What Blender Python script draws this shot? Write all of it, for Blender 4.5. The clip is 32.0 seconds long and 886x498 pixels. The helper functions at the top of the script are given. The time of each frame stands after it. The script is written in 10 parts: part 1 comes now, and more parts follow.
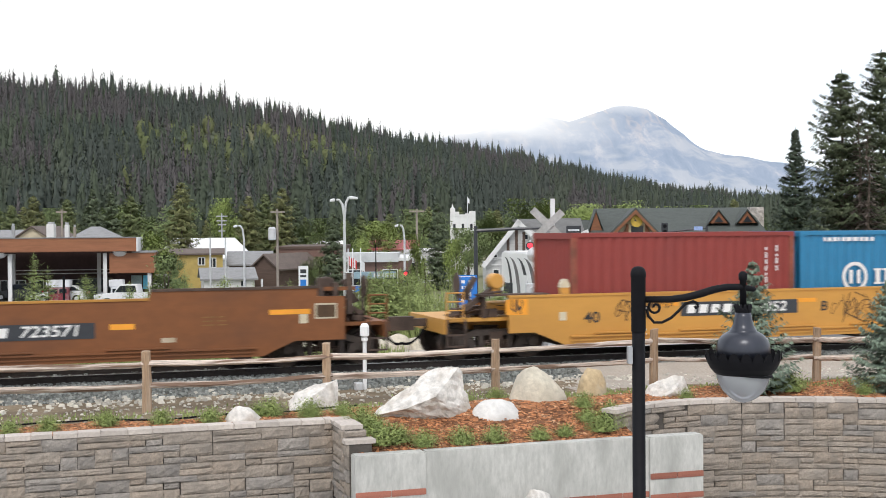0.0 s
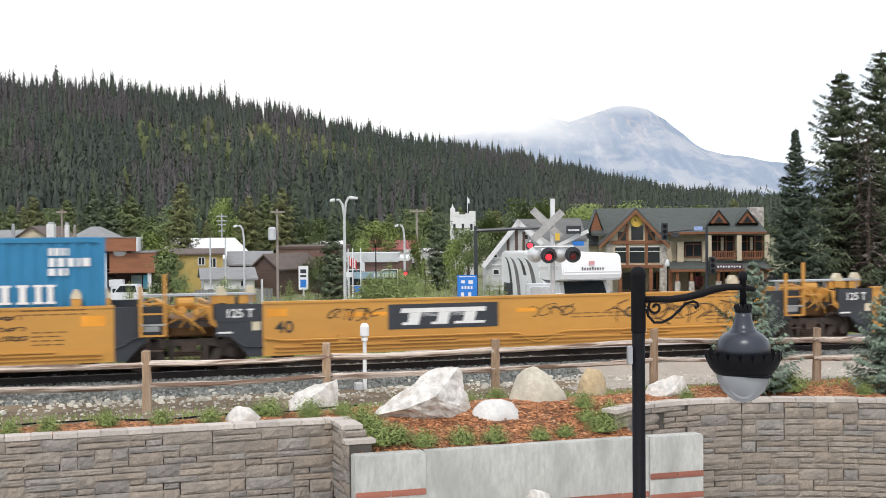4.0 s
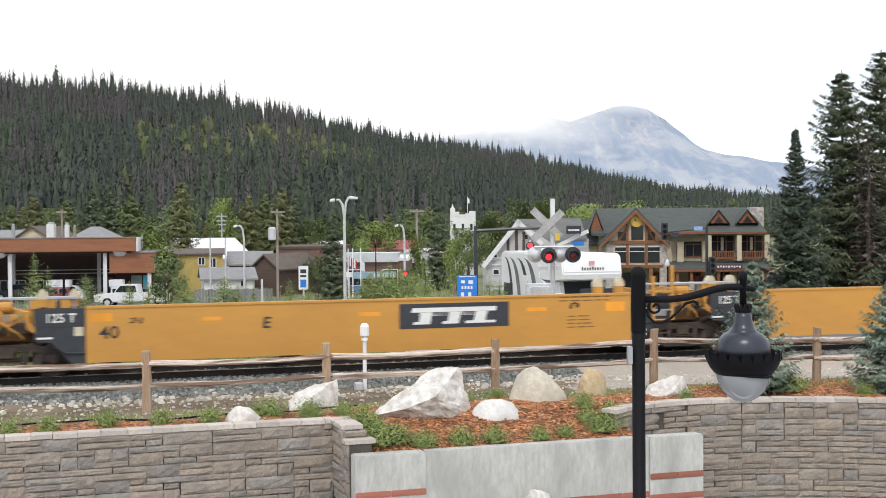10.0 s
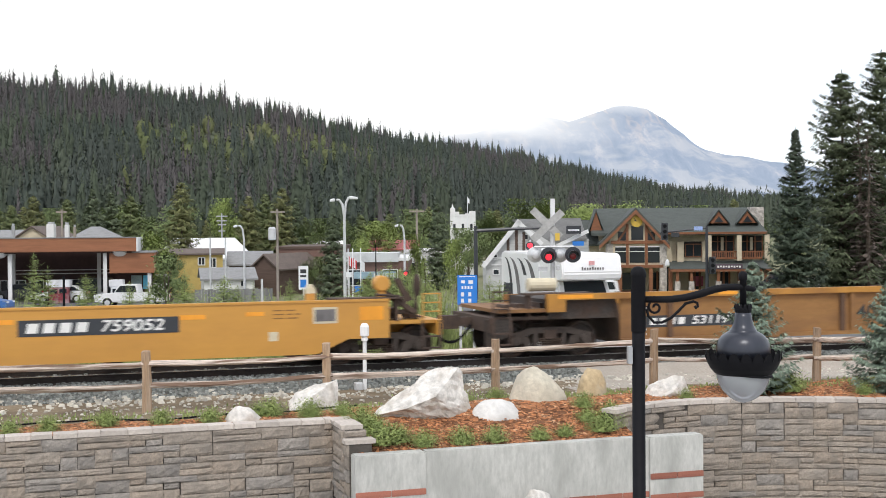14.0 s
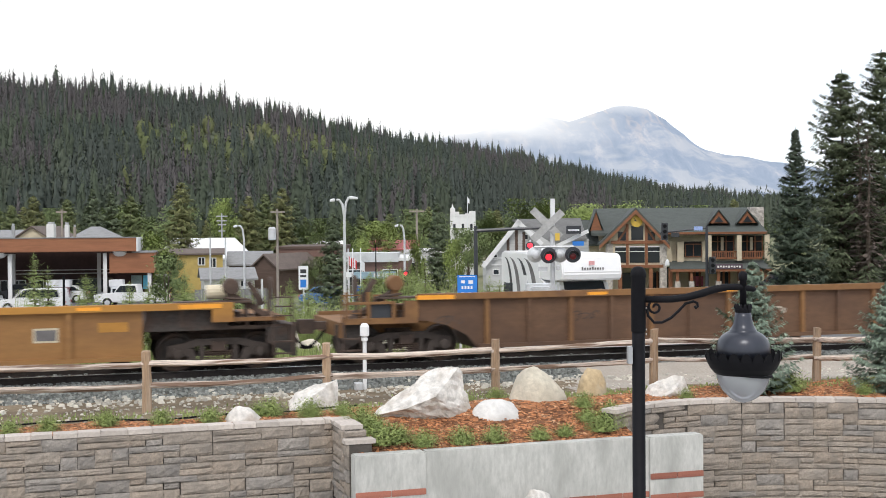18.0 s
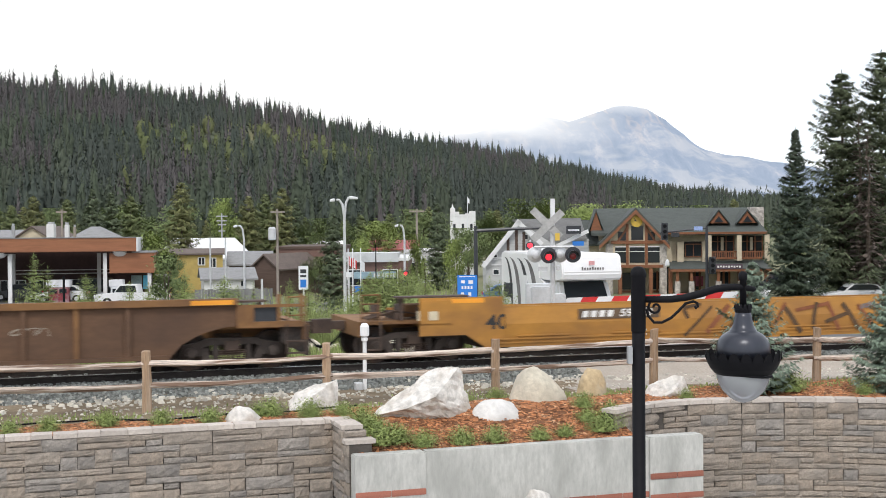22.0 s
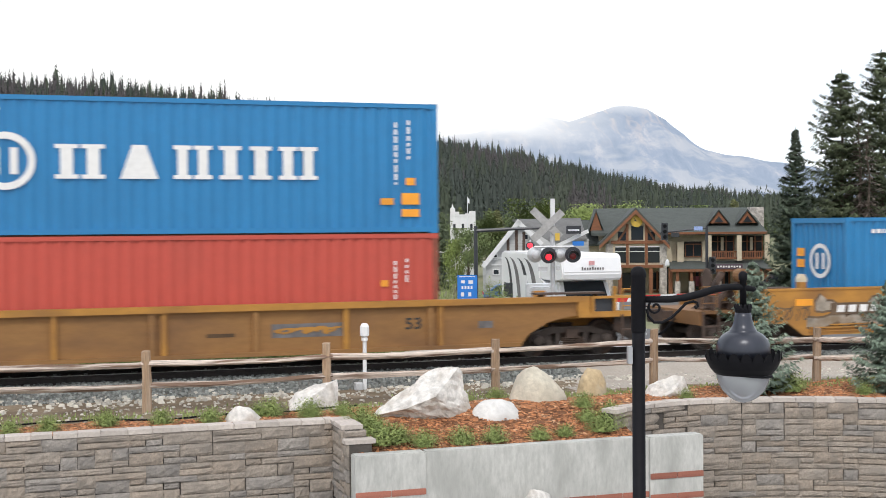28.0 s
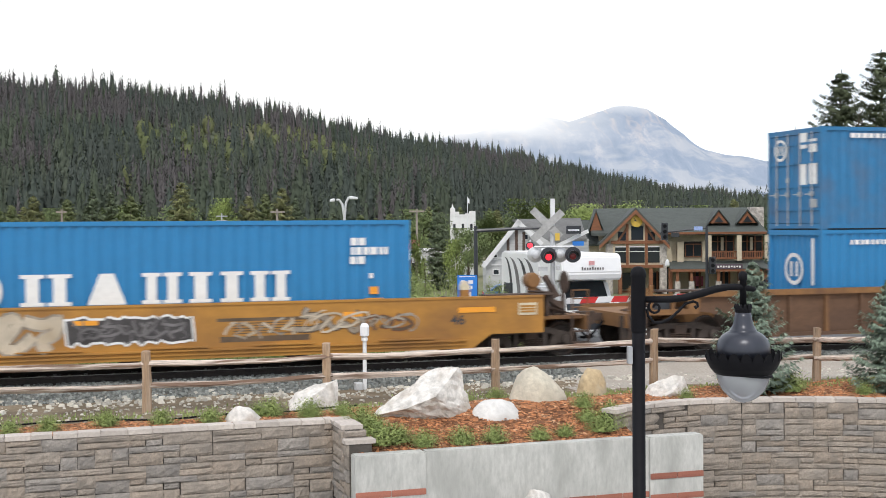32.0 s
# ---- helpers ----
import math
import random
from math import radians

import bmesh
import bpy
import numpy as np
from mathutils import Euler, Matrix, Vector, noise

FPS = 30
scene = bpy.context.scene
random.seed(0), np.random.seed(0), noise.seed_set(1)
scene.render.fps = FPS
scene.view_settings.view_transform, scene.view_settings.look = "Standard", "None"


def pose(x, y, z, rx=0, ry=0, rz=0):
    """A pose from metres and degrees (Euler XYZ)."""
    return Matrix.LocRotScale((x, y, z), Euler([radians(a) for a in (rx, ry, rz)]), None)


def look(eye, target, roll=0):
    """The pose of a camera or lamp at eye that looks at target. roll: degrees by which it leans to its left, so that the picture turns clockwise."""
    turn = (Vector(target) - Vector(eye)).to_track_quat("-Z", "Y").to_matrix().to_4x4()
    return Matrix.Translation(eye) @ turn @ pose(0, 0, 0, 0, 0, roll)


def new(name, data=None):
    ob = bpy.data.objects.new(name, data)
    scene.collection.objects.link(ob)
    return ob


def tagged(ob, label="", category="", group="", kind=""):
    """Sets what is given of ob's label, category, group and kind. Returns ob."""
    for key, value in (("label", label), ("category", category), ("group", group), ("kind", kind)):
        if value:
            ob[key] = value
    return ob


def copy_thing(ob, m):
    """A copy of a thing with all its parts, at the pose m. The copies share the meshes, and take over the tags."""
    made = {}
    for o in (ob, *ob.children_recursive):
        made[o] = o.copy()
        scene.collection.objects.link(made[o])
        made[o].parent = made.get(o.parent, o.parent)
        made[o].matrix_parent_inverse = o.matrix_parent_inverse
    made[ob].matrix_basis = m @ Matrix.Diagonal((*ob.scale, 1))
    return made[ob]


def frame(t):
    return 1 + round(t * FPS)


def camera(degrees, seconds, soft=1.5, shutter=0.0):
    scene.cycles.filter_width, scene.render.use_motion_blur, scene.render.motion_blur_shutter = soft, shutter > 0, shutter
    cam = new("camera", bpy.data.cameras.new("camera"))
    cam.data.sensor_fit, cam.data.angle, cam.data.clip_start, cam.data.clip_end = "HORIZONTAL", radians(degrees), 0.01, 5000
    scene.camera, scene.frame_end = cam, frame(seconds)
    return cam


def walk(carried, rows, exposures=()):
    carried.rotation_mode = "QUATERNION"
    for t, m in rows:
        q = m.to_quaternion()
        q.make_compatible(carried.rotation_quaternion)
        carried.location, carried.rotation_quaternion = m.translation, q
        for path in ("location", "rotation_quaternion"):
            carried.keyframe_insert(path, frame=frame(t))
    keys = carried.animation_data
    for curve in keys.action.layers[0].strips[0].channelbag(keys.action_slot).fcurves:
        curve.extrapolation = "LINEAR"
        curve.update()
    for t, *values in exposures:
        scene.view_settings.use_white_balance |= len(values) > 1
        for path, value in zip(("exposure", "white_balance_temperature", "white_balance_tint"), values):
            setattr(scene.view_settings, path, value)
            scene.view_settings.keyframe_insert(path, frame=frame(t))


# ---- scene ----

# World: metres, the track runs along X at Y = 0, rail tops at Z = 0.
EYE = Vector((-8.63, -28.29, 3.10))
HEAD = radians(17.67)          # the viewing axis, clockwise from +Y
PITCH = radians(1.002)

cam = camera(39.23, 32.0, soft=0.95, shutter=0.5)
AIM = EYE + Vector((math.sin(HEAD) * math.cos(PITCH), math.cos(HEAD) * math.cos(PITCH), -math.sin(PITCH))) * 40
CAMERA_POSE = look(EYE, AIM, -0.41)
walk(cam, [(0.0, CAMERA_POSE), (32.0, CAMERA_POSE)], exposures=[(0.0, 0.1), (32.0, 0.1)])

# ---- light: a bright overcast sky ----
SUN_EL, SUN_ROT = radians(52), radians(205)
world = bpy.data.worlds.new("overcast_sky")
scene.world = world
world.use_nodes = True
wn, wl = world.node_tree.nodes, world.node_tree.links
wn.clear()
sky = wn.new("ShaderNodeTexSky")
sky.sky_type, sky.sun_disc, sky.sun_elevation, sky.sun_rotation = "NISHITA", False, SUN_EL, SUN_ROT
sky.altitude, sky.air_density, sky.dust_density = 1000, 1.0, 4.0
sky_bg = wn.new("ShaderNodeBackground")
sky_bg.inputs["Strength"].default_value = 0.05
wl.new(sky.outputs[0], sky_bg.inputs["Color"])
cloud_co = wn.new("ShaderNodeTexCoord")
cloud_noise = wn.new("ShaderNodeTexNoise")
cloud_noise.inputs["Scale"].default_value = 2.2
cloud_noise.inputs["Detail"].default_value = 4
wl.new(cloud_co.outputs["Generated"], cloud_noise.inputs["Vector"])
cloud_ramp = wn.new("ShaderNodeValToRGB")
cloud_ramp.color_ramp.elements[0].position, cloud_ramp.color_ramp.elements[0].color = 0.3, (0.84, 0.87, 0.93, 1)
cloud_ramp.color_ramp.elements[1].position, cloud_ramp.color_ramp.elements[1].color = 0.7, (0.97, 0.98, 1.0, 1)
wl.new(cloud_noise.outputs["Fac"], cloud_ramp.inputs["Fac"])
cloud_bg = wn.new("ShaderNodeBackground")
cloud_bg.inputs["Strength"].default_value = 1.0
wl.new(cloud_ramp.outputs["Color"], cloud_bg.inputs["Color"])
both = wn.new("ShaderNodeAddShader")
wl.new(sky_bg.outputs[0], both.inputs[0])
wl.new(cloud_bg.outputs[0], both.inputs[1])
wout = wn.new("ShaderNodeOutputWorld")
wl.new(both.outputs[0], wout.inputs["Surface"])

sun_data = bpy.data.lights.new("sun", "SUN")
sun_data.energy, sun_data.angle, sun_data.color = 1.3, radians(14), (1.0, 0.96, 0.9)
sun = new("sun", sun_data)
sun.matrix_world = look((math.sin(SUN_ROT) * math.cos(SUN_EL) * 200, math.cos(SUN_ROT) * math.cos(SUN_EL) * 200, math.sin(SUN_EL) * 200), (0, 0, 0))


# ---- materials ----
def mat(name, col, rough=0.7, metal=0.0, scale=8.0, var=0.25, stain=None, stain_scale=1.2, stain_amt=0.45, bump=0.15, emit=0.0,
        stretch=(1, 1, 1), island=0.0, each=0.0, spec=0.5, sharp=(0.45, 0.7), ground=False):
    """A painted or natural surface: fine grain, large stains, relief; island and each vary single pieces; ground ties the grain to the place, not the piece."""
    m = bpy.data.materials.new(name)
    m.use_nodes = True
    n, l = m.node_tree.nodes, m.node_tree.links
    b = n["Principled BSDF"]
    co = n.new("ShaderNodeTexCoord")
    mp = n.new("ShaderNodeMapping")
    mp.inputs["Scale"].default_value = stretch
    l.new(n.new("ShaderNodeNewGeometry").outputs["Position"] if ground else co.outputs["Object"], mp.inputs["Vector"])
    fine = n.new("ShaderNodeTexNoise")
    fine.inputs["Scale"].default_value, fine.inputs["Detail"].default_value, fine.inputs["Roughness"].default_value = scale, 5, 0.65
    l.new(mp.outputs[0], fine.inputs["Vector"])
    big = n.new("ShaderNodeTexNoise")
    big.inputs["Scale"].default_value, big.inputs["Detail"].default_value = stain_scale, 4
    l.new(mp.outputs[0], big.inputs["Vector"])
    r1 = n.new("ShaderNodeMapRange")
    r1.inputs["From Min"].default_value, r1.inputs["From Max"].default_value = 0.25, 0.75
    r1.inputs["To Min"].default_value, r1.inputs["To Max"].default_value = 1 - var, 1 + var
    l.new(fine.outputs["Fac"], r1.inputs["Value"])
    grain = n.new("ShaderNodeVectorMath")
    grain.operation = "SCALE"
    grain.inputs[0].default_value = col
    l.new(r1.outputs[0], grain.inputs["Scale"])
    out = grain.outputs[0]
    st = stain if stain else tuple(c * 0.6 for c in col)
    r2 = n.new("ShaderNodeMapRange")
    r2.inputs["From Min"].default_value, r2.inputs["From Max"].default_value = sharp
    r2.inputs["To Min"].default_value, r2.inputs["To Max"].default_value = 0, stain_amt
    l.new(big.outputs["Fac"], r2.inputs["Value"])
    mx = n.new("ShaderNodeMix")
    mx.data_type = "RGBA"
    l.new(r2.outputs[0], mx.inputs["Factor"])
    l.new(out, mx.inputs["A"])
    mx.inputs["B"].default_value = (*st, 1)
    out = mx.outputs["Result"]
    for amount, node, socket in ((island, "ShaderNodeNewGeometry", "Random Per Island"), (each, "ShaderNodeObjectInfo", "Random")):
        if amount:
            g = n.new(node)
            r3 = n.new("ShaderNodeMapRange")
            r3.inputs["To Min"].default_value, r3.inputs["To Max"].default_value = 1 - amount, 1 + amount
            l.new(g.outputs[socket], r3.inputs["Value"])
            sc = n.new("ShaderNodeVectorMath")
            sc.operation = "SCALE"
            l.new(out, sc.inputs[0])
            l.new(r3.outputs[0], sc.inputs["Scale"])
            out = sc.outputs[0]
    l.new(out, b.inputs["Base Color"])
    b.inputs["Roughness"].default_value, b.inputs["Metallic"].default_value = rough, metal
    b.inputs["Specular IOR Level"].default_value = spec
    if bump:
        bp = n.new("ShaderNodeBump")
        bp.inputs["Strength"].default_value, bp.inputs["Distance"].default_value = bump, 0.02
        l.new(fine.outputs["Fac"], bp.inputs["Height"])
        l.new(bp.outputs[0], b.inputs["Normal"])
    if emit:
        l.new(out, b.inputs["Emission Color"])
        b.inputs["Emission Strength"].default_value = emit
    return m


YELLOW = mat("railcar_yellow_paint", (0.56, 0.28, 0.055), 0.5, scale=3, var=0.06, stain=(0.42, 0.2, 0.05), stain_scale=0.7, stain_amt=0.4, bump=0.04, stretch=(0.5, 1, 1.5))
YELLOW_OLD = mat("railcar_weathered_yellow", (0.43, 0.205, 0.036), 0.65, scale=4, var=0.15, stain=(0.16, 0.075, 0.035), stain_scale=0.9, stain_amt=0.6, bump=0.08, stretch=(0.6, 1, 1.2))
OCHRE = mat("railcar_ochre_brown", (0.28, 0.14, 0.045), 0.7, scale=5, var=0.15, stain=(0.13, 0.065, 0.035), stain_scale=0.8, stain_amt=0.6, bump=0.1, stretch=(0.5, 1, 1.5))
BROWN = mat("railcar_rusty_brown", (0.125, 0.068, 0.038), 0.8, scale=5, var=0.25, stain=(0.07, 0.04, 0.028), stain_scale=0.8, stain_amt=0.7, bump=0.1, stretch=(0.6, 1, 1.2))
BROWN_TRIM = mat("railcar_brown_trim", (0.22, 0.11, 0.04), 0.75, scale=5, var=0.2, stain=(0.1, 0.05, 0.03), stain_amt=0.6, bump=0.1)
CAR1 = mat("railcar_orange_brown", (0.2, 0.072, 0.022), 0.7, scale=4, var=0.15, stain=(0.09, 0.04, 0.022), stain_scale=0.55, stain_amt=0.75, bump=0.08, stretch=(0.6, 1, 1.3))
PANEL = mat("dark_grey_panel_paint", (0.035, 0.04, 0.048), 0.55, scale=5, var=0.2, bump=0.05)
GRIME = mat("black_running_gear", (0.05, 0.041, 0.036), 0.8, scale=14, var=0.5, stain=(0.07, 0.035, 0.02), stain_scale=3, stain_amt=0.7, bump=0.3)
FRAME_CAST = mat("dusty_truck_casting", (0.058, 0.045, 0.038), 0.85, scale=10, var=0.4, stain=(0.05, 0.035, 0.028), stain_scale=3, stain_amt=0.7, bump=0.25)
GEAR = mat("brown_dusty_gear", (0.085, 0.056, 0.042), 0.8, scale=12, var=0.4, stain=(0.03, 0.02, 0.016), stain_scale=3, stain_amt=0.7, bump=0.25)
ORANGE = mat("reflective_orange", (0.85, 0.35, 0.03), 0.5, scale=6, var=0.06, bump=0)
WHITE = mat("white_marking_paint", (0.78, 0.78, 0.76), 0.6, scale=9, var=0.08, stain_amt=0.2, bump=0)
CREAM = mat("cream_cone_casting", (0.62, 0.55, 0.4), 0.6, scale=9, var=0.12, bump=0.05)
BLACK_MARK = mat("black_marking_paint", (0.03, 0.03, 0.03), 0.6, scale=9, var=0.2, bump=0)
FADED_INK = mat("faded_stencil_ink", (0.23, 0.115, 0.035), 0.7, scale=5, var=0.3, bump=0)
GRAF_GREY = mat("grey_spray_paint", (0.16, 0.15, 0.15), 0.7, scale=3, var=0.5, bump=0)
GRAF_BLACK = mat("black_spray_paint", (0.09, 0.05, 0.022), 0.7, scale=3, var=0.4, bump=0)
GRAF_WHITE = mat("pale_spray_paint", (0.55, 0.47, 0.36), 0.7, scale=3, var=0.3, stain=(0.3, 0.22, 0.13), stain_scale=1.5, stain_amt=0.7, bump=0)
GRAF_PALE = mat("faded_grey_spray_paint", (0.3, 0.26, 0.21), 0.7, scale=3, var=0.5, stain=(0.2, 0.14, 0.08), stain_scale=2.5, stain_amt=0.8, bump=0)
GRAF_DUST = mat("dark_brown_spray_paint", (0.1, 0.066, 0.04), 0.7, scale=3, var=0.4, stain=(0.2, 0.13, 0.07), stain_scale=2, stain_amt=0.6, bump=0)
GRAF_SOOT = mat("soot_spray_paint", (0.06, 0.055, 0.055), 0.7, scale=3, var=0.4, bump=0)
GRAF_RED = mat("red_spray_paint", (0.33, 0.045, 0.03), 0.7, scale=3, var=0.4, bump=0)
GRAF_BROWN = mat("brown_spray_paint", (0.22, 0.075, 0.03), 0.7, scale=3, var=0.3, bump=0)
BLUE = mat("container_blue_paint", (0.018, 0.195, 0.43), 0.45, scale=3, var=0.06, stain=(0.016, 0.165, 0.37), stain_scale=0.6, stain_amt=0.5, bump=0.03)
BLUE_TEAL = mat("container_teal_blue_paint", (0.022, 0.195, 0.37), 0.5, scale=3, var=0.08, stain=(0.02, 0.15, 0.3), stain_scale=0.6, stain_amt=0.5, bump=0.03)
BLUE_OLD = mat("container_faded_blue", (0.022, 0.17, 0.36), 0.55, scale=4, var=0.12, stain=(0.12, 0.1, 0.1), stain_scale=1.4, stain_amt=0.35, bump=0.05)
RED = mat("container_red_paint", (0.5, 0.075, 0.05), 0.55, scale=3, var=0.06, stain=(0.42, 0.075, 0.05), stain_scale=0.7, stain_amt=0.5, bump=0.03)
MAROON = mat("container_maroon_paint", (0.25, 0.04, 0.032), 0.6, scale=3, var=0.08, stain=(0.2, 0.04, 0.035), stain_scale=0.7, stain_amt=0.5, bump=0.03)
RUST = mat("rusty_red_post", (0.27, 0.075, 0.045), 0.7, scale=6, var=0.3, stain=(0.14, 0.05, 0.03), stain_scale=2, stain_amt=0.8, bump=0.1)
RAIL = mat("rail_web_steel", (0.035, 0.028, 0.025), 0.7, 0.3, scale=10, var=0.4, bump=0.1)
RAIL_TOP = mat("polished_rail_head", (0.5, 0.5, 0.5), 0.3, 1.0, scale=20, var=0.15, bump=0)
TIE = mat("creosoted_timber", (0.05, 0.038, 0.03), 0.9, scale=14, var=0.4, bump=0.4, stretch=(4, 0.6, 4), each=0.3)
BALLAST_DUST = mat("ballast_bed", (0.14, 0.148, 0.135), 0.95, scale=26, var=0.5, stain=(0.13, 0.12, 0.105), stain_scale=1.2, stain_amt=0.6, bump=0.9)
BALLAST = mat("ballast_stone", (0.205, 0.215, 0.2), 0.9, scale=30, var=0.35, bump=0.4, island=0.55)
COBBLE = mat("pale_cobble", (0.55, 0.52, 0.45), 0.85, scale=14, var=0.2, bump=0.3, island=0.3)
DIRT = mat("brown_dirt", (0.225, 0.175, 0.115), 0.95, scale=16, var=0.4, stain=(0.12, 0.09, 0.055), stain_scale=1.1, stain_amt=0.85, bump=0.7, sharp=(0.42, 0.62))
PATH = mat("pale_gravel_path", (0.42, 0.375, 0.32), 0.95, scale=22, var=0.25, stain=(0.33, 0.29, 0.245), stain_scale=0.7, stain_amt=0.6, bump=0.5)
MULCH_BED = mat("mulch_bed", (0.17, 0.07, 0.03), 0.95, scale=30, var=0.5, stain=(0.09, 0.045, 0.025), stain_scale=1.5, stain_amt=0.6, bump=0.9)
MULCH = mat("wood_chip", (0.36, 0.155, 0.068), 0.9, scale=20, var=0.3, stain=(0.52, 0.34, 0.2), stain_scale=7, stain_amt=0.8, bump=0.3, island=0.6, sharp=(0.56, 0.66))
GRASS_GROUND = mat("rough_grass_ground", (0.16, 0.17, 0.085), 0.95, scale=6, var=0.4, stain=(0.25, 0.22, 0.12), stain_scale=0.25, stain_amt=0.6, bump=0.6)
ASPHALT = mat("asphalt", (0.1, 0.1, 0.1), 0.9, scale=30, var=0.25, stain=(0.15, 0.145, 0.14), stain_scale=0.3, stain_amt=0.6, bump=0.2)
PLAZA = mat("plaza_concrete_paving", (0.4, 0.39, 0.37), 0.9, scale=12, var=0.15, bump=0.2)
BLOCK = mat("split_face_block", (0.295, 0.252, 0.208), 0.92, scale=24, var=0.34, stain=(0.22, 0.193, 0.165), stain_scale=5, stain_amt=0.8, bump=0.8, each=0.12, ground=True, sharp=(0.42, 0.66))
BLOCK_GREY = mat("split_face_block_grey", (0.27, 0.244, 0.216), 0.92, scale=24, var=0.34, stain=(0.2, 0.184, 0.168), stain_scale=5, stain_amt=0.8, bump=0.8, each=0.12, ground=True, sharp=(0.42, 0.66))
BLOCK_TAN = mat("split_face_block_tan", (0.302, 0.25, 0.2), 0.92, scale=24, var=0.34, stain=(0.225, 0.193, 0.16), stain_scale=5, stain_amt=0.8, bump=0.8, each=0.12, ground=True, sharp=(0.42, 0.66))
CAP = mat("wall_cap_block", (0.5, 0.445, 0.395), 0.9, scale=20, var=0.22, stain=(0.42, 0.37, 0.33), stain_scale=5, stain_amt=0.6, bump=0.6, each=0.12, ground=True)
# near-black wall core: the shade of the block joints is put into its colour
CORE_SHADE = mat("wall_core_shadow", (0.08, 0.07, 0.06), 0.95, scale=10, var=0.3, bump=0.2)
CONCRETE = mat("cast_concrete", (0.475, 0.472, 0.44), 0.88, scale=11, var=0.22, stain=(0.31, 0.31, 0.285), stain_scale=1.6, stain_amt=0.8, bump=0.2, stretch=(1.3, 1.3, 0.4), sharp=(0.42, 0.7))
BRICK = mat("brick_red", (0.33, 0.125, 0.085), 0.9, scale=14, var=0.2, bump=0.3, each=0.2)
BOULDER = mat("pale_granite", (0.64, 0.61, 0.565), 0.88, scale=6, var=0.42, stain=(0.36, 0.31, 0.255), stain_scale=2.6, stain_amt=0.7, bump=1.0, sharp=(0.5, 0.66))
BOULDER_TAN = mat("tan_boulder_stone", (0.56, 0.51, 0.41), 0.88, scale=9, var=0.25, stain=(0.36, 0.33, 0.27), stain_scale=2.4, stain_amt=0.7, bump=0.8)
BOULDER_GOLD = mat("golden_boulder_stone", (0.48, 0.37, 0.22), 0.88, scale=9, var=0.25, stain=(0.42, 0.38, 0.3), stain_scale=3, stain_amt=0.7, bump=0.8)
RAIL_WOOD = mat("weathered_fence_rail", (0.56, 0.47, 0.4), 0.88, scale=9, var=0.5, stain=(0.16, 0.09, 0.055), stain_scale=2.6, stain_amt=0.9, bump=0.9, stretch=(0.3, 5, 5), each=0.12, sharp=(0.52, 0.62))
POST_WOOD = mat("weathered_fence_post", (0.36, 0.245, 0.155), 0.88, scale=9, var=0.4, stain=(0.44, 0.35, 0.27), stain_scale=2, stain_amt=0.7, bump=0.8, stretch=(5, 5, 0.4), each=0.15)
BLACK_IRON = mat("black_painted_iron", (0.008, 0.008, 0.01), 0.6, 0.0, spec=0.12, scale=14, var=0.25, bump=0.06)
LAMP_GREY = mat("dark_grey_lamp_shell", (0.042, 0.046, 0.06), 0.3, 0.3, scale=14, var=0.15, bump=0.03)
GREY_METAL = mat("galvanised_steel", (0.45, 0.46, 0.47), 0.45, 0.6, scale=14, var=0.15, bump=0.05)
SILVER = mat("aluminium_paint", (0.6, 0.61, 0.62), 0.45, 0.3, scale=14, var=0.12, bump=0.04)
PLASTIC_WHITE = mat("white_gelcoat", (0.82, 0.82, 0.82), 0.3, scale=6, var=0.03, stain_amt=0.1, bump=0)


def glass_mat(name, col, rough=0.05, trans=1.0):
    m = bpy.data.materials.new(name)
    m.use_nodes = True
    b = m.node_tree.nodes["Principled BSDF"]
    b.inputs["Base Color"].default_value = (*col, 1)
    b.inputs["Roughness"].default_value, b.inputs["Transmission Weight"].default_value, b.inputs["IOR"].default_value = rough, trans, 1.45
    return m




def thin_globe():
    """Thin clear acrylic: mostly see-through, with a pale sheen."""
    m = bpy.data.materials.new("clear_acrylic_globe")
    m.use_nodes = True
    n, l = m.node_tree.nodes, m.node_tree.links
    n.clear()
    tr, df, gl = n.new("ShaderNodeBsdfTransparent"), n.new("ShaderNodeBsdfDiffuse"), n.new("ShaderNodeBsdfGlossy")
    tr.inputs["Color"].default_value = (0.82, 0.83, 0.85, 1)
    df.inputs["Color"].default_value = (0.62, 0.63, 0.66, 1)
    gl.inputs["Roughness"].default_value = 0.12
    lw = n.new("ShaderNodeLayerWeight")
    lw.inputs["Blend"].default_value = 0.25
    a, b, o = n.new("ShaderNodeMixShader"), n.new("ShaderNodeMixShader"), n.new("ShaderNodeOutputMaterial")
    a.inputs[0].default_value = 0.42
    l.new(tr.outputs[0], a.inputs[1])
    l.new(df.outputs[0], a.inputs[2])
    l.new(lw.outputs["Fresnel"], b.inputs[0])
    l.new(a.outputs[0], b.inputs[1])
    l.new(gl.outputs[0], b.inputs[2])
    l.new(b.outputs[0], o.inputs["Surface"])
    return m


LENS = thin_globe()
WINDOW = glass_mat("dark_window_glass", (0.03, 0.035, 0.04), 0.06, 0.0)
RED_GLOW = mat("lit_red_signal", (1.0, 0.03, 0.05), 0.4, var=0.02, bump=0, emit=1.3)
RED_DIM = mat("red_signal_lens", (0.4, 0.02, 0.02), 0.3, var=0.05, bump=0)


# ---- mesh helpers ----
def box(bm, x0, x1, y0, y1, z0, z1):
    vs = [bm.verts.new((x, y, z)) for z in (z0, z1) for y in (y0, y1) for x in (x0, x1)]
    for f in ((0, 2, 3, 1), (4, 5, 7, 6), (0, 1, 5, 4), (2, 6, 7, 3), (0, 4, 6, 2), (1, 3, 7, 5)):
        bm.faces.new([vs[i] for i in f])
    return vs


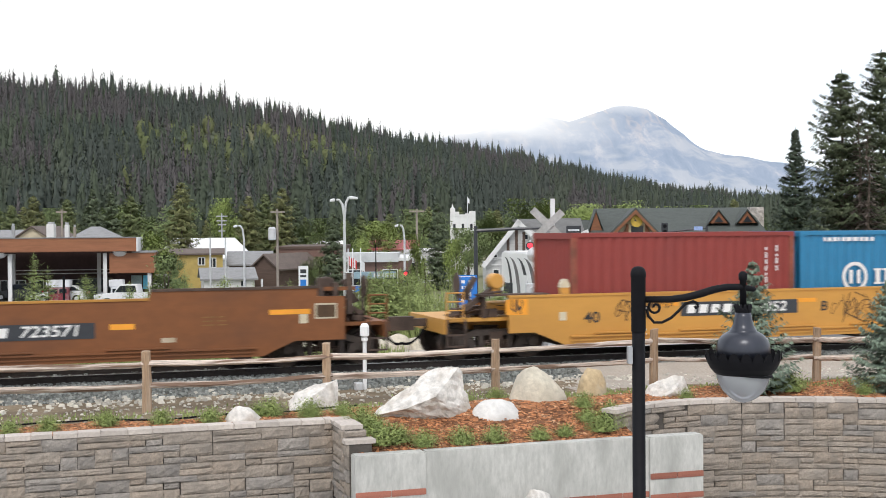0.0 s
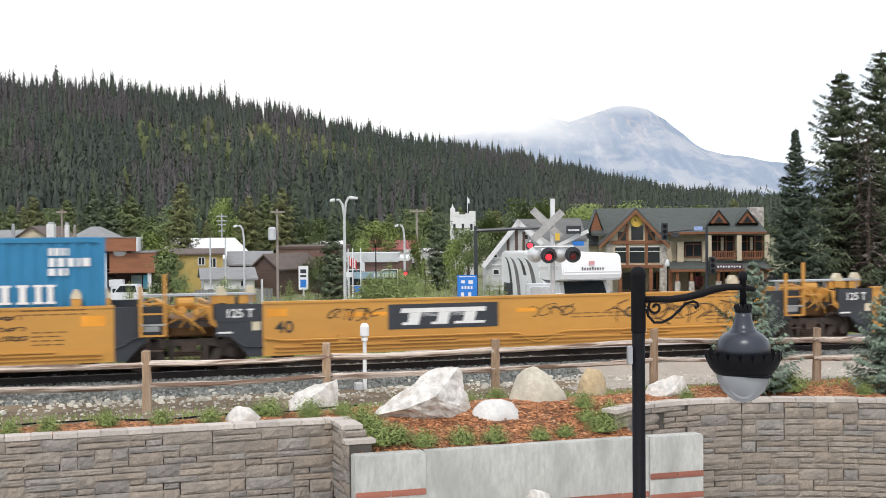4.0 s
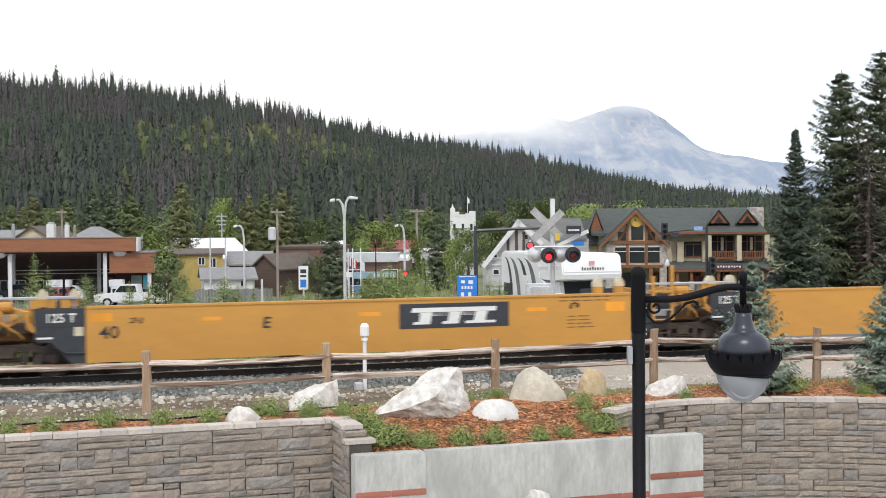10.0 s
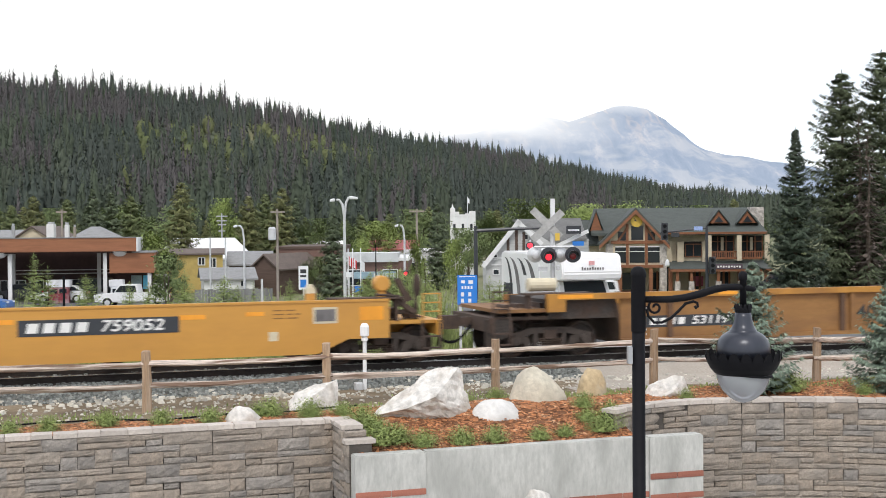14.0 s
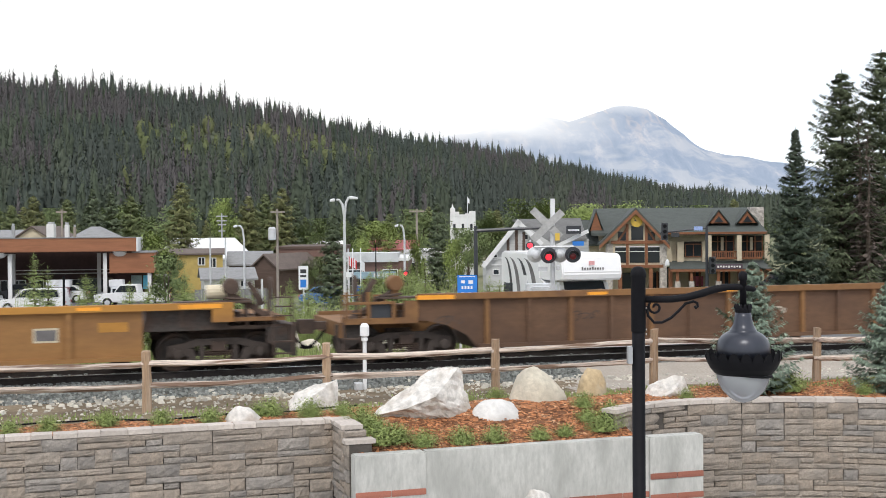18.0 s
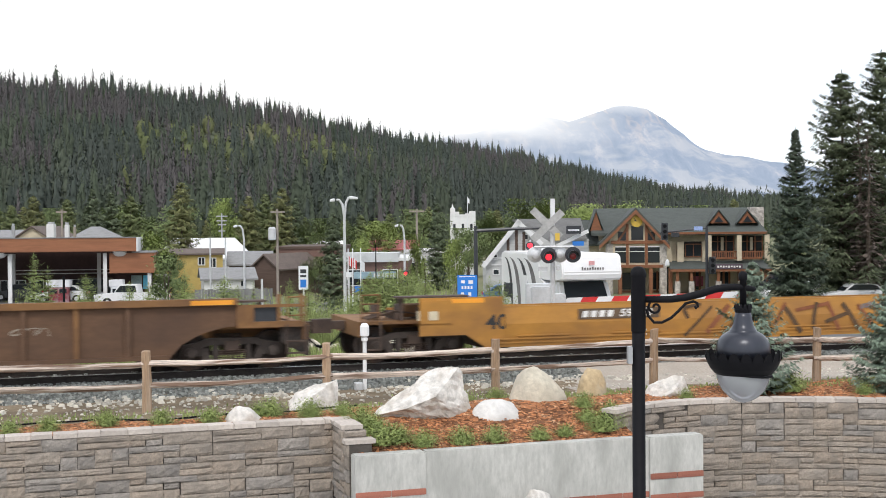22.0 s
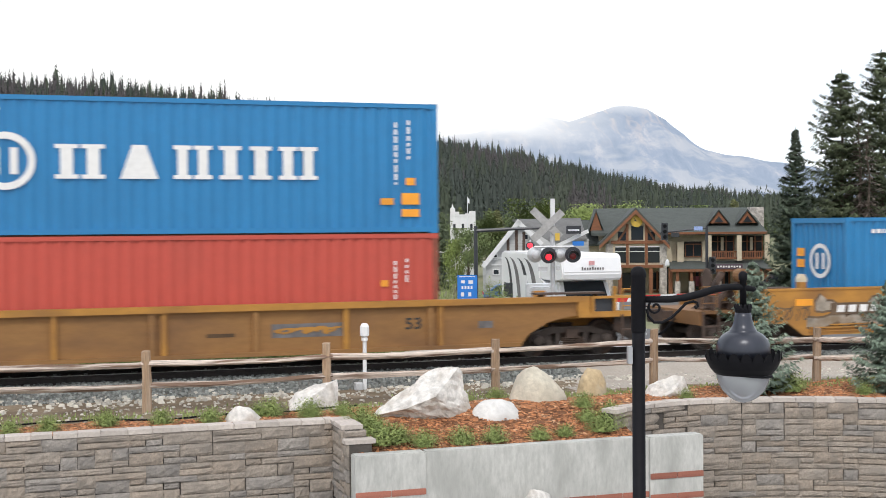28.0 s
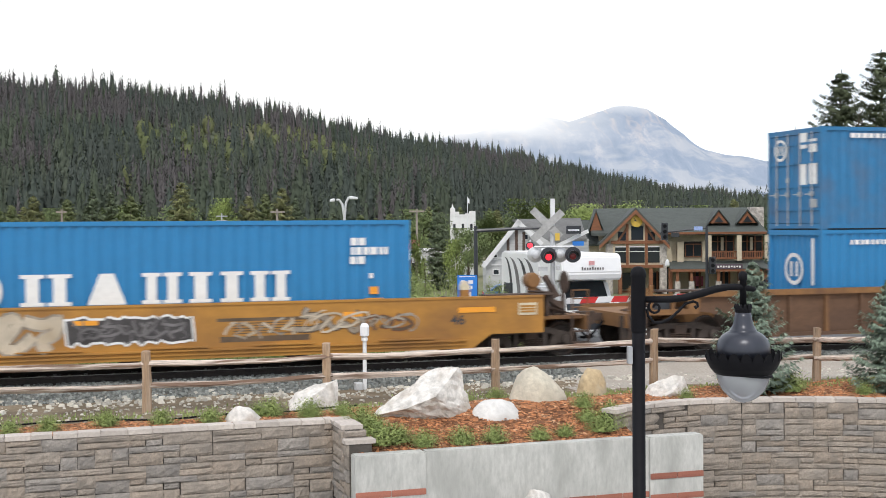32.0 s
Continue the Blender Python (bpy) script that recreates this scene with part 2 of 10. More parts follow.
def prism(bm, outline, y0, y1):
    """A side outline of (x, z) pairs, counterclockwise seen from -Y, given depth from y0 to y1."""
    a = [bm.verts.new((x, y0, z)) for x, z in outline]
    b = [bm.verts.new((x, y1, z)) for x, z in outline]
    bm.faces.new(a)
    bm.faces.new(b[::-1])
    k = len(a)
    for i in range(k):
        bm.faces.new((a[i], b[i], b[(i + 1) % k], a[(i + 1) % k])[::-1])


def tube(bm, path, r, seg=8, close=True):
    """A round bar along a path of points; r is one radius or one per point."""
    pts = [Vector(p) for p in path]
    rs = r if isinstance(r, (list, tuple)) else [r] * len(pts)
    rings = []
    for i, p in enumerate(pts):
        d = (pts[min(i + 1, len(pts) - 1)] - pts[max(i - 1, 0)]).normalized()
        u = d.orthogonal().normalized() if i == 0 else (rings_u - rings_u.dot(d) * d).normalized()
        rings_u = u
        w = d.cross(u)
        rings.append([bm.verts.new(p + (u * math.cos(2 * math.pi * k / seg) + w * math.sin(2 * math.pi * k / seg)) * rs[i]) for k in range(seg)])
    for a, b in zip(rings, rings[1:]):
        for k in range(seg):
            bm.faces.new((a[k], a[(k + 1) % seg], b[(k + 1) % seg], b[k]))
    if close:
        bm.faces.new(rings[0][::-1])
        bm.faces.new(rings[-1])


def lathe(bm, profile, seg=24, axis="z", at=(0, 0, 0)):
    """Turn (radius, height) pairs about an axis through at."""
    o = Vector(at)

    def put(r, h, k):
        c, s = r * math.cos(2 * math.pi * k / seg), r * math.sin(2 * math.pi * k / seg)
        return o + (Vector((c, s, h)) if axis == "z" else Vector((c, h, s)) if axis == "y" else Vector((h, c, s)))
    rings = [[bm.verts.new(put(max(r, 1e-4), h, k)) for k in range(seg)] for r, h in profile]
    for a, b in zip(rings, rings[1:]):
        for k in range(seg):
            bm.faces.new((a[k], a[(k + 1) % seg], b[(k + 1) % seg], b[k]))
    bm.faces.new(rings[0][::-1])
    bm.faces.new(rings[-1])


def strip(bm, pts, w, y, thick=0.0):
    """A brush stroke of width w on an upright plane at depth y; points are (x, z)."""
    n = len(pts)
    left, right = [], []
    for i in range(n):
        a, b = pts[max(i - 1, 0)], pts[min(i + 1, n - 1)]
        dx, dz = b[0] - a[0], b[1] - a[1]
        k = math.hypot(dx, dz) or 1
        ox, oz = -dz / k * w / 2, dx / k * w / 2
        left.append(bm.verts.new((pts[i][0] + ox, y, pts[i][1] + oz)))
        right.append(bm.verts.new((pts[i][0] - ox, y, pts[i][1] - oz)))
    for i in range(n - 1):
        bm.faces.new((right[i], right[i + 1], left[i + 1], left[i]))


def mesh_of(name, bm, material, smooth=False):
    bmesh.ops.recalc_face_normals(bm, faces=bm.faces)
    me = bpy.data.meshes.new(name)
    bm.to_mesh(me)
    bm.free()
    for m in material if isinstance(material, (list, tuple)) else (material,):
        me.materials.append(m)
    if smooth:
        me.polygons.foreach_set("use_smooth", [True] * len(me.polygons))
    return me


def part(name, bm, material, parent, label="", smooth=False):
    ob = new(name, mesh_of(name, bm, material, smooth))
    ob.parent = parent
    if label:
        tagged(ob, label)
    return ob


def piece(name, me, parent, m):
    """A small piece on shared mesh data."""
    ob = new(name, me)
    ob.parent = parent
    ob.matrix_basis = m
    return ob


def thing(name, m, label, category, group="", kind=""):
    ob = new(name)
    ob.empty_display_size = 0.2
    ob.matrix_basis = m
    return tagged(ob, label, category, group, kind)


def solo(name, bm, material, m, label, category="", group="", kind="", smooth=False):
    ob = new(name, mesh_of(name, bm, material, smooth))
    ob.matrix_basis = m
    return tagged(ob, label, category, group, kind)


def letters(text, size, material, parent, m, shear=0.0, label="", name="lettering", wide=1.15):
    """Painted characters in the built-in font, as a thin mesh."""
    cu = bpy.data.curves.new("lettering", "FONT")
    cu.body, cu.size, cu.extrude, cu.shear, cu.align_x, cu.align_y = text, size, 0.002, shear, "CENTER", "CENTER"
    cu.offset = size * 0.016
    tmp = new("lettering_source", cu)
    bpy.context.view_layer.update()
    me = bpy.data.meshes.new_from_object(tmp.evaluated_get(bpy.context.evaluated_depsgraph_get()))
    bpy.data.objects.remove(tmp)
    me.materials.clear()
    me.materials.append(material)
    ob = new(name, me)
    ob.parent = parent
    ob.matrix_basis = m @ Matrix.Diagonal((wide, 1, 1, 1))
    if label:
        tagged(ob, label)
    return ob


def upright(x, y, z):
    """A pose for writing that faces -Y."""
    return pose(x, y, z, 90, 0, 0)


RNG = random.Random(7)
movers, wheels = [], []
# ---- ground ----
def smoothstep(a, b, x):
    t = min(max((x - a) / (b - a), 0.0), 1.0)
    return t * t * (3 - 2 * t)


def wall_front(x):
    """Where the retaining walls stand: Y of their faces along X."""
    if x < -3.95:
        return -7.9
    if x < 1.0:
        return -9.25
    if x < 2.4:
        return -8.45 + 0.4 * ((x - 1.0) / 1.4) ** 0.7
    return -8.05 - 0.088 * max(x - 2.4, 0) ** 2 if x < 9 else -8.05 - 0.088 * 6.6 ** 2 - 1.16 * (x - 9)


LOW = -2.9


def ground_z(x, y):
    """Height of the upper ground: the embankment, the planted bed and the town side."""
    if y <= 0:
        z = -0.17 - 0.13 * smoothstep(-1.7, -2.7, y) + 0.06 * smoothstep(-3.0, -5.2, y)
        z += 0.05 * smoothstep(-5.6, -6.6, y)
        if -5.0 < x < 3.2:
            k = smoothstep(-5.0, -3.6, x) * (1 - smoothstep(1.2, 3.2, x))
            z -= k * 0.36 * smoothstep(-7.3, -9.2, y)
            z += k * 0.12 * math.exp(-((x + 1.0) / 1.6) ** 2 - ((y + 7.2) / 0.8) ** 2)
    else:
        z = -0.17 - 0.22 * smoothstep(1.7, 3.2, y) - 1.0 * smoothstep(4, 16, y) - 1.0 * smoothstep(16, 48, y) - 0.6 * smoothstep(45, 80, y)
    wobble = noise.noise((x * 0.8, y * 0.8, 3.1)) * 0.035 + noise.noise((x * 2.7, y * 2.7, 7.7)) * 0.018
    return z + wobble * smoothstep(1.6, 2.8, abs(y)) * (1 if abs(y) < 200 else 0)


def zone(x, y):
    """Which surface lies where: an index into the ground's materials."""
    n = noise.noise((x * 0.9, y * 0.9, 1.3)) * 0.35 + noise.noise((x * 3.1, y * 3.1, 5.3)) * 0.15
    if y < wall_front(x):
        return 6
    if -2.55 + n < y < 2.6 + n and not (x > 3.0 + n and y < -1.45):
        return 0
    if y < 0:
        if y > -5.2 + n and x > 2.6 + n + 0.4 * (y + 2.5):
            return 3
        bed = -6.35 + n
        if -4.6 < x < 2.2:
            bed = -6.2 + n
        if x > 2.2:
            bed = -5.6 + n
        return 2 if y < bed else 1
    if 3.0 + n < y < 13 + 2 * n and 0.6 + 2 * n < x <= 9.5:
        return 3
    if 9.5 < x < 17 and y < 70:
        return 5
    out = (x - EYE.x) * math.sin(HEAD) + (y - EYE.y) * math.cos(HEAD)
    if 81 + n < out < 95 or (95 <= out < 112 and x < 2):
        return 5
    return 4


def build_ground():
    xs = list(np.concatenate([[-3600, -2000, -900, -400, -200, -100, -60, -40, -28, -20, -16], np.arange(-13, 12.01, 0.2), np.arange(12.6, 30, 0.7), [31, 34, 38, 43, 50, 60, 80, 110, 160, 240, 400, 900, 2000, 3600]]))
    xs = sorted(xs + [-3.99, -3.91, 0.97, 1.03])
    vs_ = list(np.concatenate([[-3400, -600, -120, -60, -40, -28, -18, -10, -5, -2, 0.06, 0.2], np.arange(0.3, 9.3, 0.2)]))
    ys = list(np.concatenate([np.arange(1.6, 5, 0.3), [5.5, 6.2, 7, 8, 9.2, 10.5, 12, 14, 16, 19, 22, 26, 30, 35, 40, 46, 52, 57, 62, 70, 80, 95, 120, 160, 240, 400, 900, 2000, 4600]]))
    verts, rows = [], []
    for x in xs:
        f = wall_front(x)
        row = []
        for v in vs_:
            y = f + v if v < 0.25 else f + 0.2 + (1.4 - f - 0.2) * (v - 0.2) / (9.2 - 0.2)
            z = LOW if v < 0.1 else ground_z(x, y)
            row.append(len(verts))
            verts.append((x, y, z))
        for y in ys:
            row.append(len(verts))
            verts.append((x, y, ground_z(x, y)))
        rows.append(row)
    faces, mats = [], []
    for a, b in zip(rows, rows[1:]):
        for j in range(len(a) - 1):
            faces.append((a[j], b[j], b[j + 1], a[j + 1]))
            p, q = verts[a[j]], verts[b[j + 1]]
            mats.append(zone((p[0] + q[0]) / 2, (p[1] + q[1]) / 2))
    me = bpy.data.meshes.new("ground")
    me.from_pydata(verts, [], faces)
    for m in (BALLAST_DUST, DIRT, MULCH_BED, PATH, GRASS_GROUND, ASPHALT, PLAZA):
        me.materials.append(m)
    me.polygons.foreach_set("material_index", mats)
    me.polygons.foreach_set("use_smooth", [True] * len(me.polygons))
    me.validate()
    return tagged(new("ground", me), "earth, gravel, mulch and grass ground", kind="structure")


build_ground()


# ---- track ----
def build_track():
    for y in (-0.7175 - 0.036, 0.7175 + 0.036):
        bm = bmesh.new()
        prof = [(-0.07, -0.172), (0.07, -0.172), (0.07, -0.16), (0.012, -0.14), (0.012, -0.04), (0.036, -0.03), (0.036, -0.004), (-0.036, -0.004), (-0.036, -0.03), (-0.012, -0.04), (-0.012, -0.14), (-0.07, -0.16)]
        a = [bm.verts.new((-260, y + p, z)) for p, z in prof]
        b = [bm.verts.new((320, y + p, z)) for p, z in prof]
        for i in range(len(prof)):
            j = (i + 1) % len(prof)
            bm.faces.new((a[i], a[j], b[j], b[i]))
        r = solo("rail", bm, RAIL, pose(0, 0, 0), "dark rusty steel rail with a polished head", kind="structure")
        bm = bmesh.new()
        box(bm, -260, 320, y - 0.03, y + 0.03, -0.004, 0.0)
        part("rail_head", bm, RAIL_TOP, r)
    bm = bmesh.new()
    box(bm, -0.115, 0.115, -1.3, 1.3, -0.32, -0.165)
    me = mesh_of("sleeper", bm, TIE)
    bed = tagged(new("track_bed"), "dark creosoted timber sleepers under the rails", kind="structure")
    for k in range(130):
        x = -24 + k * 0.55
        piece("sleeper", me, bed, pose(x, RNG.uniform(-0.03, 0.03), 0, 0, 0, RNG.uniform(-1, 1)))


build_track()
# ---- retaining walls ----
def split_face(seed):
    """A split-face block of unit size with an uneven front, front towards -Y."""
    r = random.Random(seed)
    bm = bmesh.new()
    nx, nz = 6, 4
    g = [[bm.verts.new((i / nx - 0.5 + (r.uniform(-0.05, 0.05) if 0 < i < nx else 0), (0.0 if i in (0, nx) or j in (0, nz) else r.uniform(-0.2, -0.09)) + r.uniform(-0.04, 0.03),
                        j / nz - 0.5 + (r.uniform(-0.06, 0.06) if 0 < j < nz else r.uniform(-0.02, 0.0) * (1 if j else -1)))) for i in range(nx + 1)] for j in range(nz + 1)]
    for j in range(nz):
        for i in range(nx):
            bm.faces.new((g[j][i], g[j][i + 1], g[j + 1][i + 1], g[j + 1][i]))
    ring = [g[0][i] for i in range(nx + 1)] + [g[j][nx] for j in range(1, nz + 1)] + [g[nz][i] for i in range(nx - 1, -1, -1)] + [g[j][0] for j in range(nz - 1, 0, -1)]
    back = [bm.verts.new((v.co.x, 1.0, v.co.z)) for v in ring]
    for i in range(len(ring)):
        k = (i + 1) % len(ring)
        bm.faces.new((ring[k], ring[i], back[i], back[k]))
    return mesh_of("block", bm, (BLOCK, BLOCK_GREY, BLOCK_TAN, BLOCK)[seed % 4])


BLOCKS = [split_face(k) for k in range(16)]


def cap_mesh(seed):
    r = random.Random(seed)
    bm = bmesh.new()
    vs = box(bm, -0.5, 0.5, 0, 1, -0.5, 0.5)
    bmesh.ops.bevel(bm, geom=[e for e in bm.edges], offset=0.03, segments=1, affect="EDGES")
    for v in bm.verts:
        v.co += Vector((r.uniform(-0.012, 0.012), r.uniform(-0.03, 0.03), r.uniform(-0.05, 0.05)))
    return mesh_of("cap_block", bm, CAP)


CAPS = [cap_mesh(k) for k in range(5)]


def sized(m, a, b, c):
    return m @ Matrix.Diagonal((a, b, c, 1))


def ashlar(wall, place, length, top, bands, seed, h=0.205, unit=0.265):
    """Fill a wall face with interlocking blocks, one to three units long and one or two half-courses high. place(u) gives the pose of the face at u along it."""
    r = random.Random(seed)
    rows, cols = bands * 2, max(1, math.ceil(length / unit))
    taken = [[False] * cols for _ in range(rows + 1)]
    for j in range(rows):
        i = 0
        while i < cols:
            if taken[j][i]:
                i += 1
                continue
            tall = r.random() < 0.36 and j + 1 < rows
            want = r.choice((1, 2, 2, 3) if tall else (1, 1, 2, 2, 3))
            n = 0
            while n < want and i + n < cols and not taken[j][i + n] and not (tall and taken[j + 1][i + n]):
                n += 1
            if n == 0:
                tall, n = False, 1
            for k in range(n):
                taken[j][i + k] = True
                if tall:
                    taken[j + 1][i + k] = True
            a0, a1 = i * unit + r.uniform(-0.012, 0.012), min((i + n) * unit + r.uniform(-0.012, 0.012), length)
            hh = h if tall else h / 2
            if a1 - a0 > 0.05:
                piece("block", r.choice(BLOCKS), wall, sized(place((a0 + a1) / 2) @ pose(0, r.uniform(-0.016, 0.006), top - j * h / 2 - hh / 2, 0, r.uniform(-0.35, 0.35), r.uniform(-0.8, 0.8)), a1 - a0 - r.uniform(0.003, 0.007), 0.16, hh - r.uniform(0.003, 0.006)))
            i += n


def cap_row(wall, place, length, top, seed, over=0.03, depth=0.3, step=0.4):
    r = random.Random(seed)
    u = 0.0
    while u < length - 0.02:
        w = min(r.uniform(step * 0.8, step * 1.15), length - u)
        piece("cap_block", r.choice(CAPS), wall, sized(place(u + w / 2) @ pose(0, -over + r.uniform(-0.006, 0.006), top - 0.036 + r.uniform(-0.004, 0.003), 0, 0, r.uniform(-0.5, 0.5)), w - 0.006, depth, 0.075))
        u += w


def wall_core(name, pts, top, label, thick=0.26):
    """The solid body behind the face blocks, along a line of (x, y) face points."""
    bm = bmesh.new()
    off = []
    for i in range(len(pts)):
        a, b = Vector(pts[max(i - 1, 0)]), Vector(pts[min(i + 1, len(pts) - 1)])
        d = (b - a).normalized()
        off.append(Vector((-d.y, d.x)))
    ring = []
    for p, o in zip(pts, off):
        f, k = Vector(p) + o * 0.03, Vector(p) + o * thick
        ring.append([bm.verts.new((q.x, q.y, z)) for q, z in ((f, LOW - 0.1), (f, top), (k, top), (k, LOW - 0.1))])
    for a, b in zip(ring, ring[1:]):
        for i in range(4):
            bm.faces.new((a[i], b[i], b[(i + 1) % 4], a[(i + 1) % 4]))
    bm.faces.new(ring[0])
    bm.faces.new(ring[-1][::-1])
    return solo(name, bm, CORE_SHADE, pose(0, 0, 0), label, kind="structure")


def lower_courses(wall, place, length, z1, seed):
    """The courses near the plaza, joined."""
    r = random.Random(seed)
    bm = bmesh.new()
    z = z1
    while z > LOW:
        u = 0.0
        while u < length:
            w = min(r.uniform(0.3, 0.6), length - u)
            m = place(u + w / 2)
            for v in box(bm, -w / 2 + 0.004, w / 2 - 0.004, r.uniform(-0.015, 0), 0.12, z - 0.13, z - 0.004):
                v.co = m @ v.co
            u += w
        z -= 0.134
    ob = part("lower_courses", bm, BLOCK, wall)
    tagged(ob, kind="stuff")


def straight(x0, y0, dx, dy):
    turn = math.degrees(math.atan2(dy, dx))
    return lambda u: pose(x0 + dx * u, y0 + dy * u, 0, 0, 0, turn)


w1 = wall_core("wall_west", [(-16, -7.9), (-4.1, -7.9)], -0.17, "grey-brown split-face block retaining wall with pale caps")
ashlar(w1, straight(-10.6, -7.9, 1, 0), 6.5, -0.175, 7, 1)
cap_row(w1, straight(-10.6, -7.9, 1, 0), 6.52, -0.1, 2)
lower_courses(w1, straight(-10.6, -7.9, 1, 0), 6.5, -1.61, 3)
lower_courses(w1, straight(-16, -7.9, 1, 0), 5.4, -0.175, 4)
# the short return that comes forward to the concrete wall
w2 = wall_core("wall_return", [(-4.1, -7.78), (-4.1, -8.75)], -0.17, "stepped end of the block retaining wall")
ashlar(w2, straight(-4.1, -7.9, 0, -1), 0.85, -0.175, 6, 5)
cap_row(w2, straight(-4.12, -7.68, 0, -1), 1.0, -0.1, 6, depth=0.36, over=0.02)
w2b = wall_core("wall_step", [(-4.1, -8.7), (-4.1, -8.97)], -0.36, "low step at the end of the block wall", 0.4)
ashlar(w2b, straight(-4.1, -8.76, 0, -1), 0.21, -0.365, 5, 7)
cap_row(w2b, straight(-4.12, -8.74, 0, -1), 0.25, -0.29, 8, depth=0.5, over=0.02)
# front faces of the return and the step
ashlar(w2, straight(-4.1, -8.78, 1, 0), 0.36, -0.175, 2, 9)
# the curved wall
CURVE = [(0.75, -8.62), (1.1, -8.4), (1.6, -8.2), (2.2, -8.07)] + [(x, wall_front(x)) for x in np.arange(2.6, 9.01, 0.4)] + [(12, wall_front(12)), (16, wall_front(16))]
LENGTHS = [0.0]
for p, q in zip(CURVE, CURVE[1:]):
    LENGTHS.append(LENGTHS[-1] + math.dist(p, q))


def on_curve(u):
    i = max(k for k in range(len(CURVE) - 1) if LENGTHS[k] <= max(u, 0))
    f = (u - LENGTHS[i]) / (LENGTHS[i + 1] - LENGTHS[i])
    p, q = CURVE[i], CURVE[i + 1]
    return pose(p[0] + (q[0] - p[0]) * f, p[1] + (q[1] - p[1]) * f, 0, 0, 0, math.degrees(math.atan2(q[1] - p[1], q[0] - p[0])))


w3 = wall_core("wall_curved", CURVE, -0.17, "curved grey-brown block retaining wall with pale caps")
ashlar(w3, on_curve, 7.6, -0.175, 10, 11)
cap_row(w3, on_curve, 7.6, -0.1, 12)
lower_courses(w3, lambda u: on_curve(u + 7.6), LENGTHS[-1] - 7.7, -0.175, 13)
lower_courses(w3, on_curve, 7.6, -2.225, 14)


# ---- concrete wall with brick bands ----
def concrete_wall():
    w = thing("concrete_wall", pose(0, 0, 0), "pale stained cast concrete wall with red brick bands", "wall", kind="structure")
    for x0, x1, y in ((-4.05, -2.88, -9.27), (-2.88, 1.1, -9.23), (1.1, 2.12, -9.27)):
        bm = bmesh.new()
        box(bm, x0 + 0.004, x1 - 0.004, y, -8.98, LOW - 0.1, -0.5)
        bmesh.ops.bevel(bm, geom=[e for e in bm.edges if all(v.co.z > -1 for v in e.verts)], offset=0.018, segments=2, affect="EDGES")
        part("wall_panel", bm, CONCRETE, w)
    bm = bmesh.new()
    box(bm, -0.5, 0.5, 0, 1, -0.5, 0.5)
    bmesh.ops.bevel(bm, geom=list(bm.edges), offset=0.05, segments=1, affect="EDGES")
    me = mesh_of("brick", bm, BRICK)
    for x0, x1, y, z in ((-4.05, -2.88, -9.285, -1.13), (1.1, 2.12, -9.285, -1.17), (1.1, 2.12, -9.285, -1.53), (-4.05, -2.88, -9.285, -1.47), (-2.88, 1.1, -9.245, -1.47)):
        n = round((x1 - x0) / 0.5)
        for k in range(n):
            piece("brick", me, w, sized(pose(x0 + (k + 0.5) * (x1 - x0) / n, y + RNG.uniform(-0.003, 0.003), z), (x1 - x0) / n - 0.01, 0.06, 0.1))


concrete_wall()


# ---- boulders ----
def boulder(pts, m, material, label, seed, rough=0.05, cuts=3, smooth=False):
    """A convex rock broken out of a few corners, then roughened."""
    bm = bmesh.new()
    for p in pts:
        bm.verts.new(p)
    bmesh.ops.convex_hull(bm, input=bm.verts)
    for v in [v for v in bm.verts if not v.link_faces]:
        bm.verts.remove(v)
    bmesh.ops.triangulate(bm, faces=bm.faces)
    bmesh.ops.subdivide_edges(bm, edges=bm.edges, cuts=cuts, use_grid_fill=True, smooth=0.25 if smooth else 0.0)
    bmesh.ops.triangulate(bm, faces=bm.faces)
    bm.normal_update()
    for v in bm.verts:
        n = noise.noise(v.co * 2.3 + Vector((seed, 0, 0))) + 0.6 * noise.noise(Vector((v.co.x * 5, v.co.y * 5, v.co.z * 9)) + Vector((0, seed, 0))) + 0.4 * noise.noise(v.co * 15)
        v.co += v.normal * n * rough
    return solo("boulder", bm, material, m, label, "boulder", "landscape boulders", smooth=smooth)


boulder([(-0.86, -0.3, 0.16), (-0.84, -0.2, 0.21), (-0.4, 0.15, 0.52), (0.1, 0.28, 0.87), (0.56, 0.1, 0.92), (0.64, 0.2, 0.84), (0.8, 0.25, 0.2), (0.6, 0.0, 0.02), (0.17, -0.48, 0.5), (0.22, -0.3, 0.1),
         (-0.34, -0.5, 0.3), (-0.45, 0.0, -0.12), (0.3, -0.1, -0.15), (0.0, 0.55, 0.3), (-0.5, 0.4, 0.1), (0.5, 0.55, 0.2), (-0.3, 0.3, -0.25), (0.6, 0.3, -0.25)],
        pose(-2.34, -7.5, -0.3, 0, 0, -17.7), BOULDER, "large pale angular granite boulder in the mulch", 1, 0.06, 7)


BOULDER_PALE = mat("pale_grey_stone", (0.66, 0.645, 0.62), 0.85, scale=8, var=0.2, stain=(0.4, 0.38, 0.35), stain_scale=2, stain_amt=0.6, bump=0.6)


def round_rock(x, y, z, a, b, h, material, label, seed, rough=0.035, smooth=True):
    r = random.Random(seed)
    pts = []
    for k in range(26):
        t, p = r.uniform(0, math.tau), math.acos(r.uniform(-0.35, 1))
        pts.append((a * math.sin(p) * math.cos(t), b * math.sin(p) * math.sin(t), h * math.cos(p)))
    boulder(pts, pose(x, y, z), material, label, seed, rough, 4, smooth)


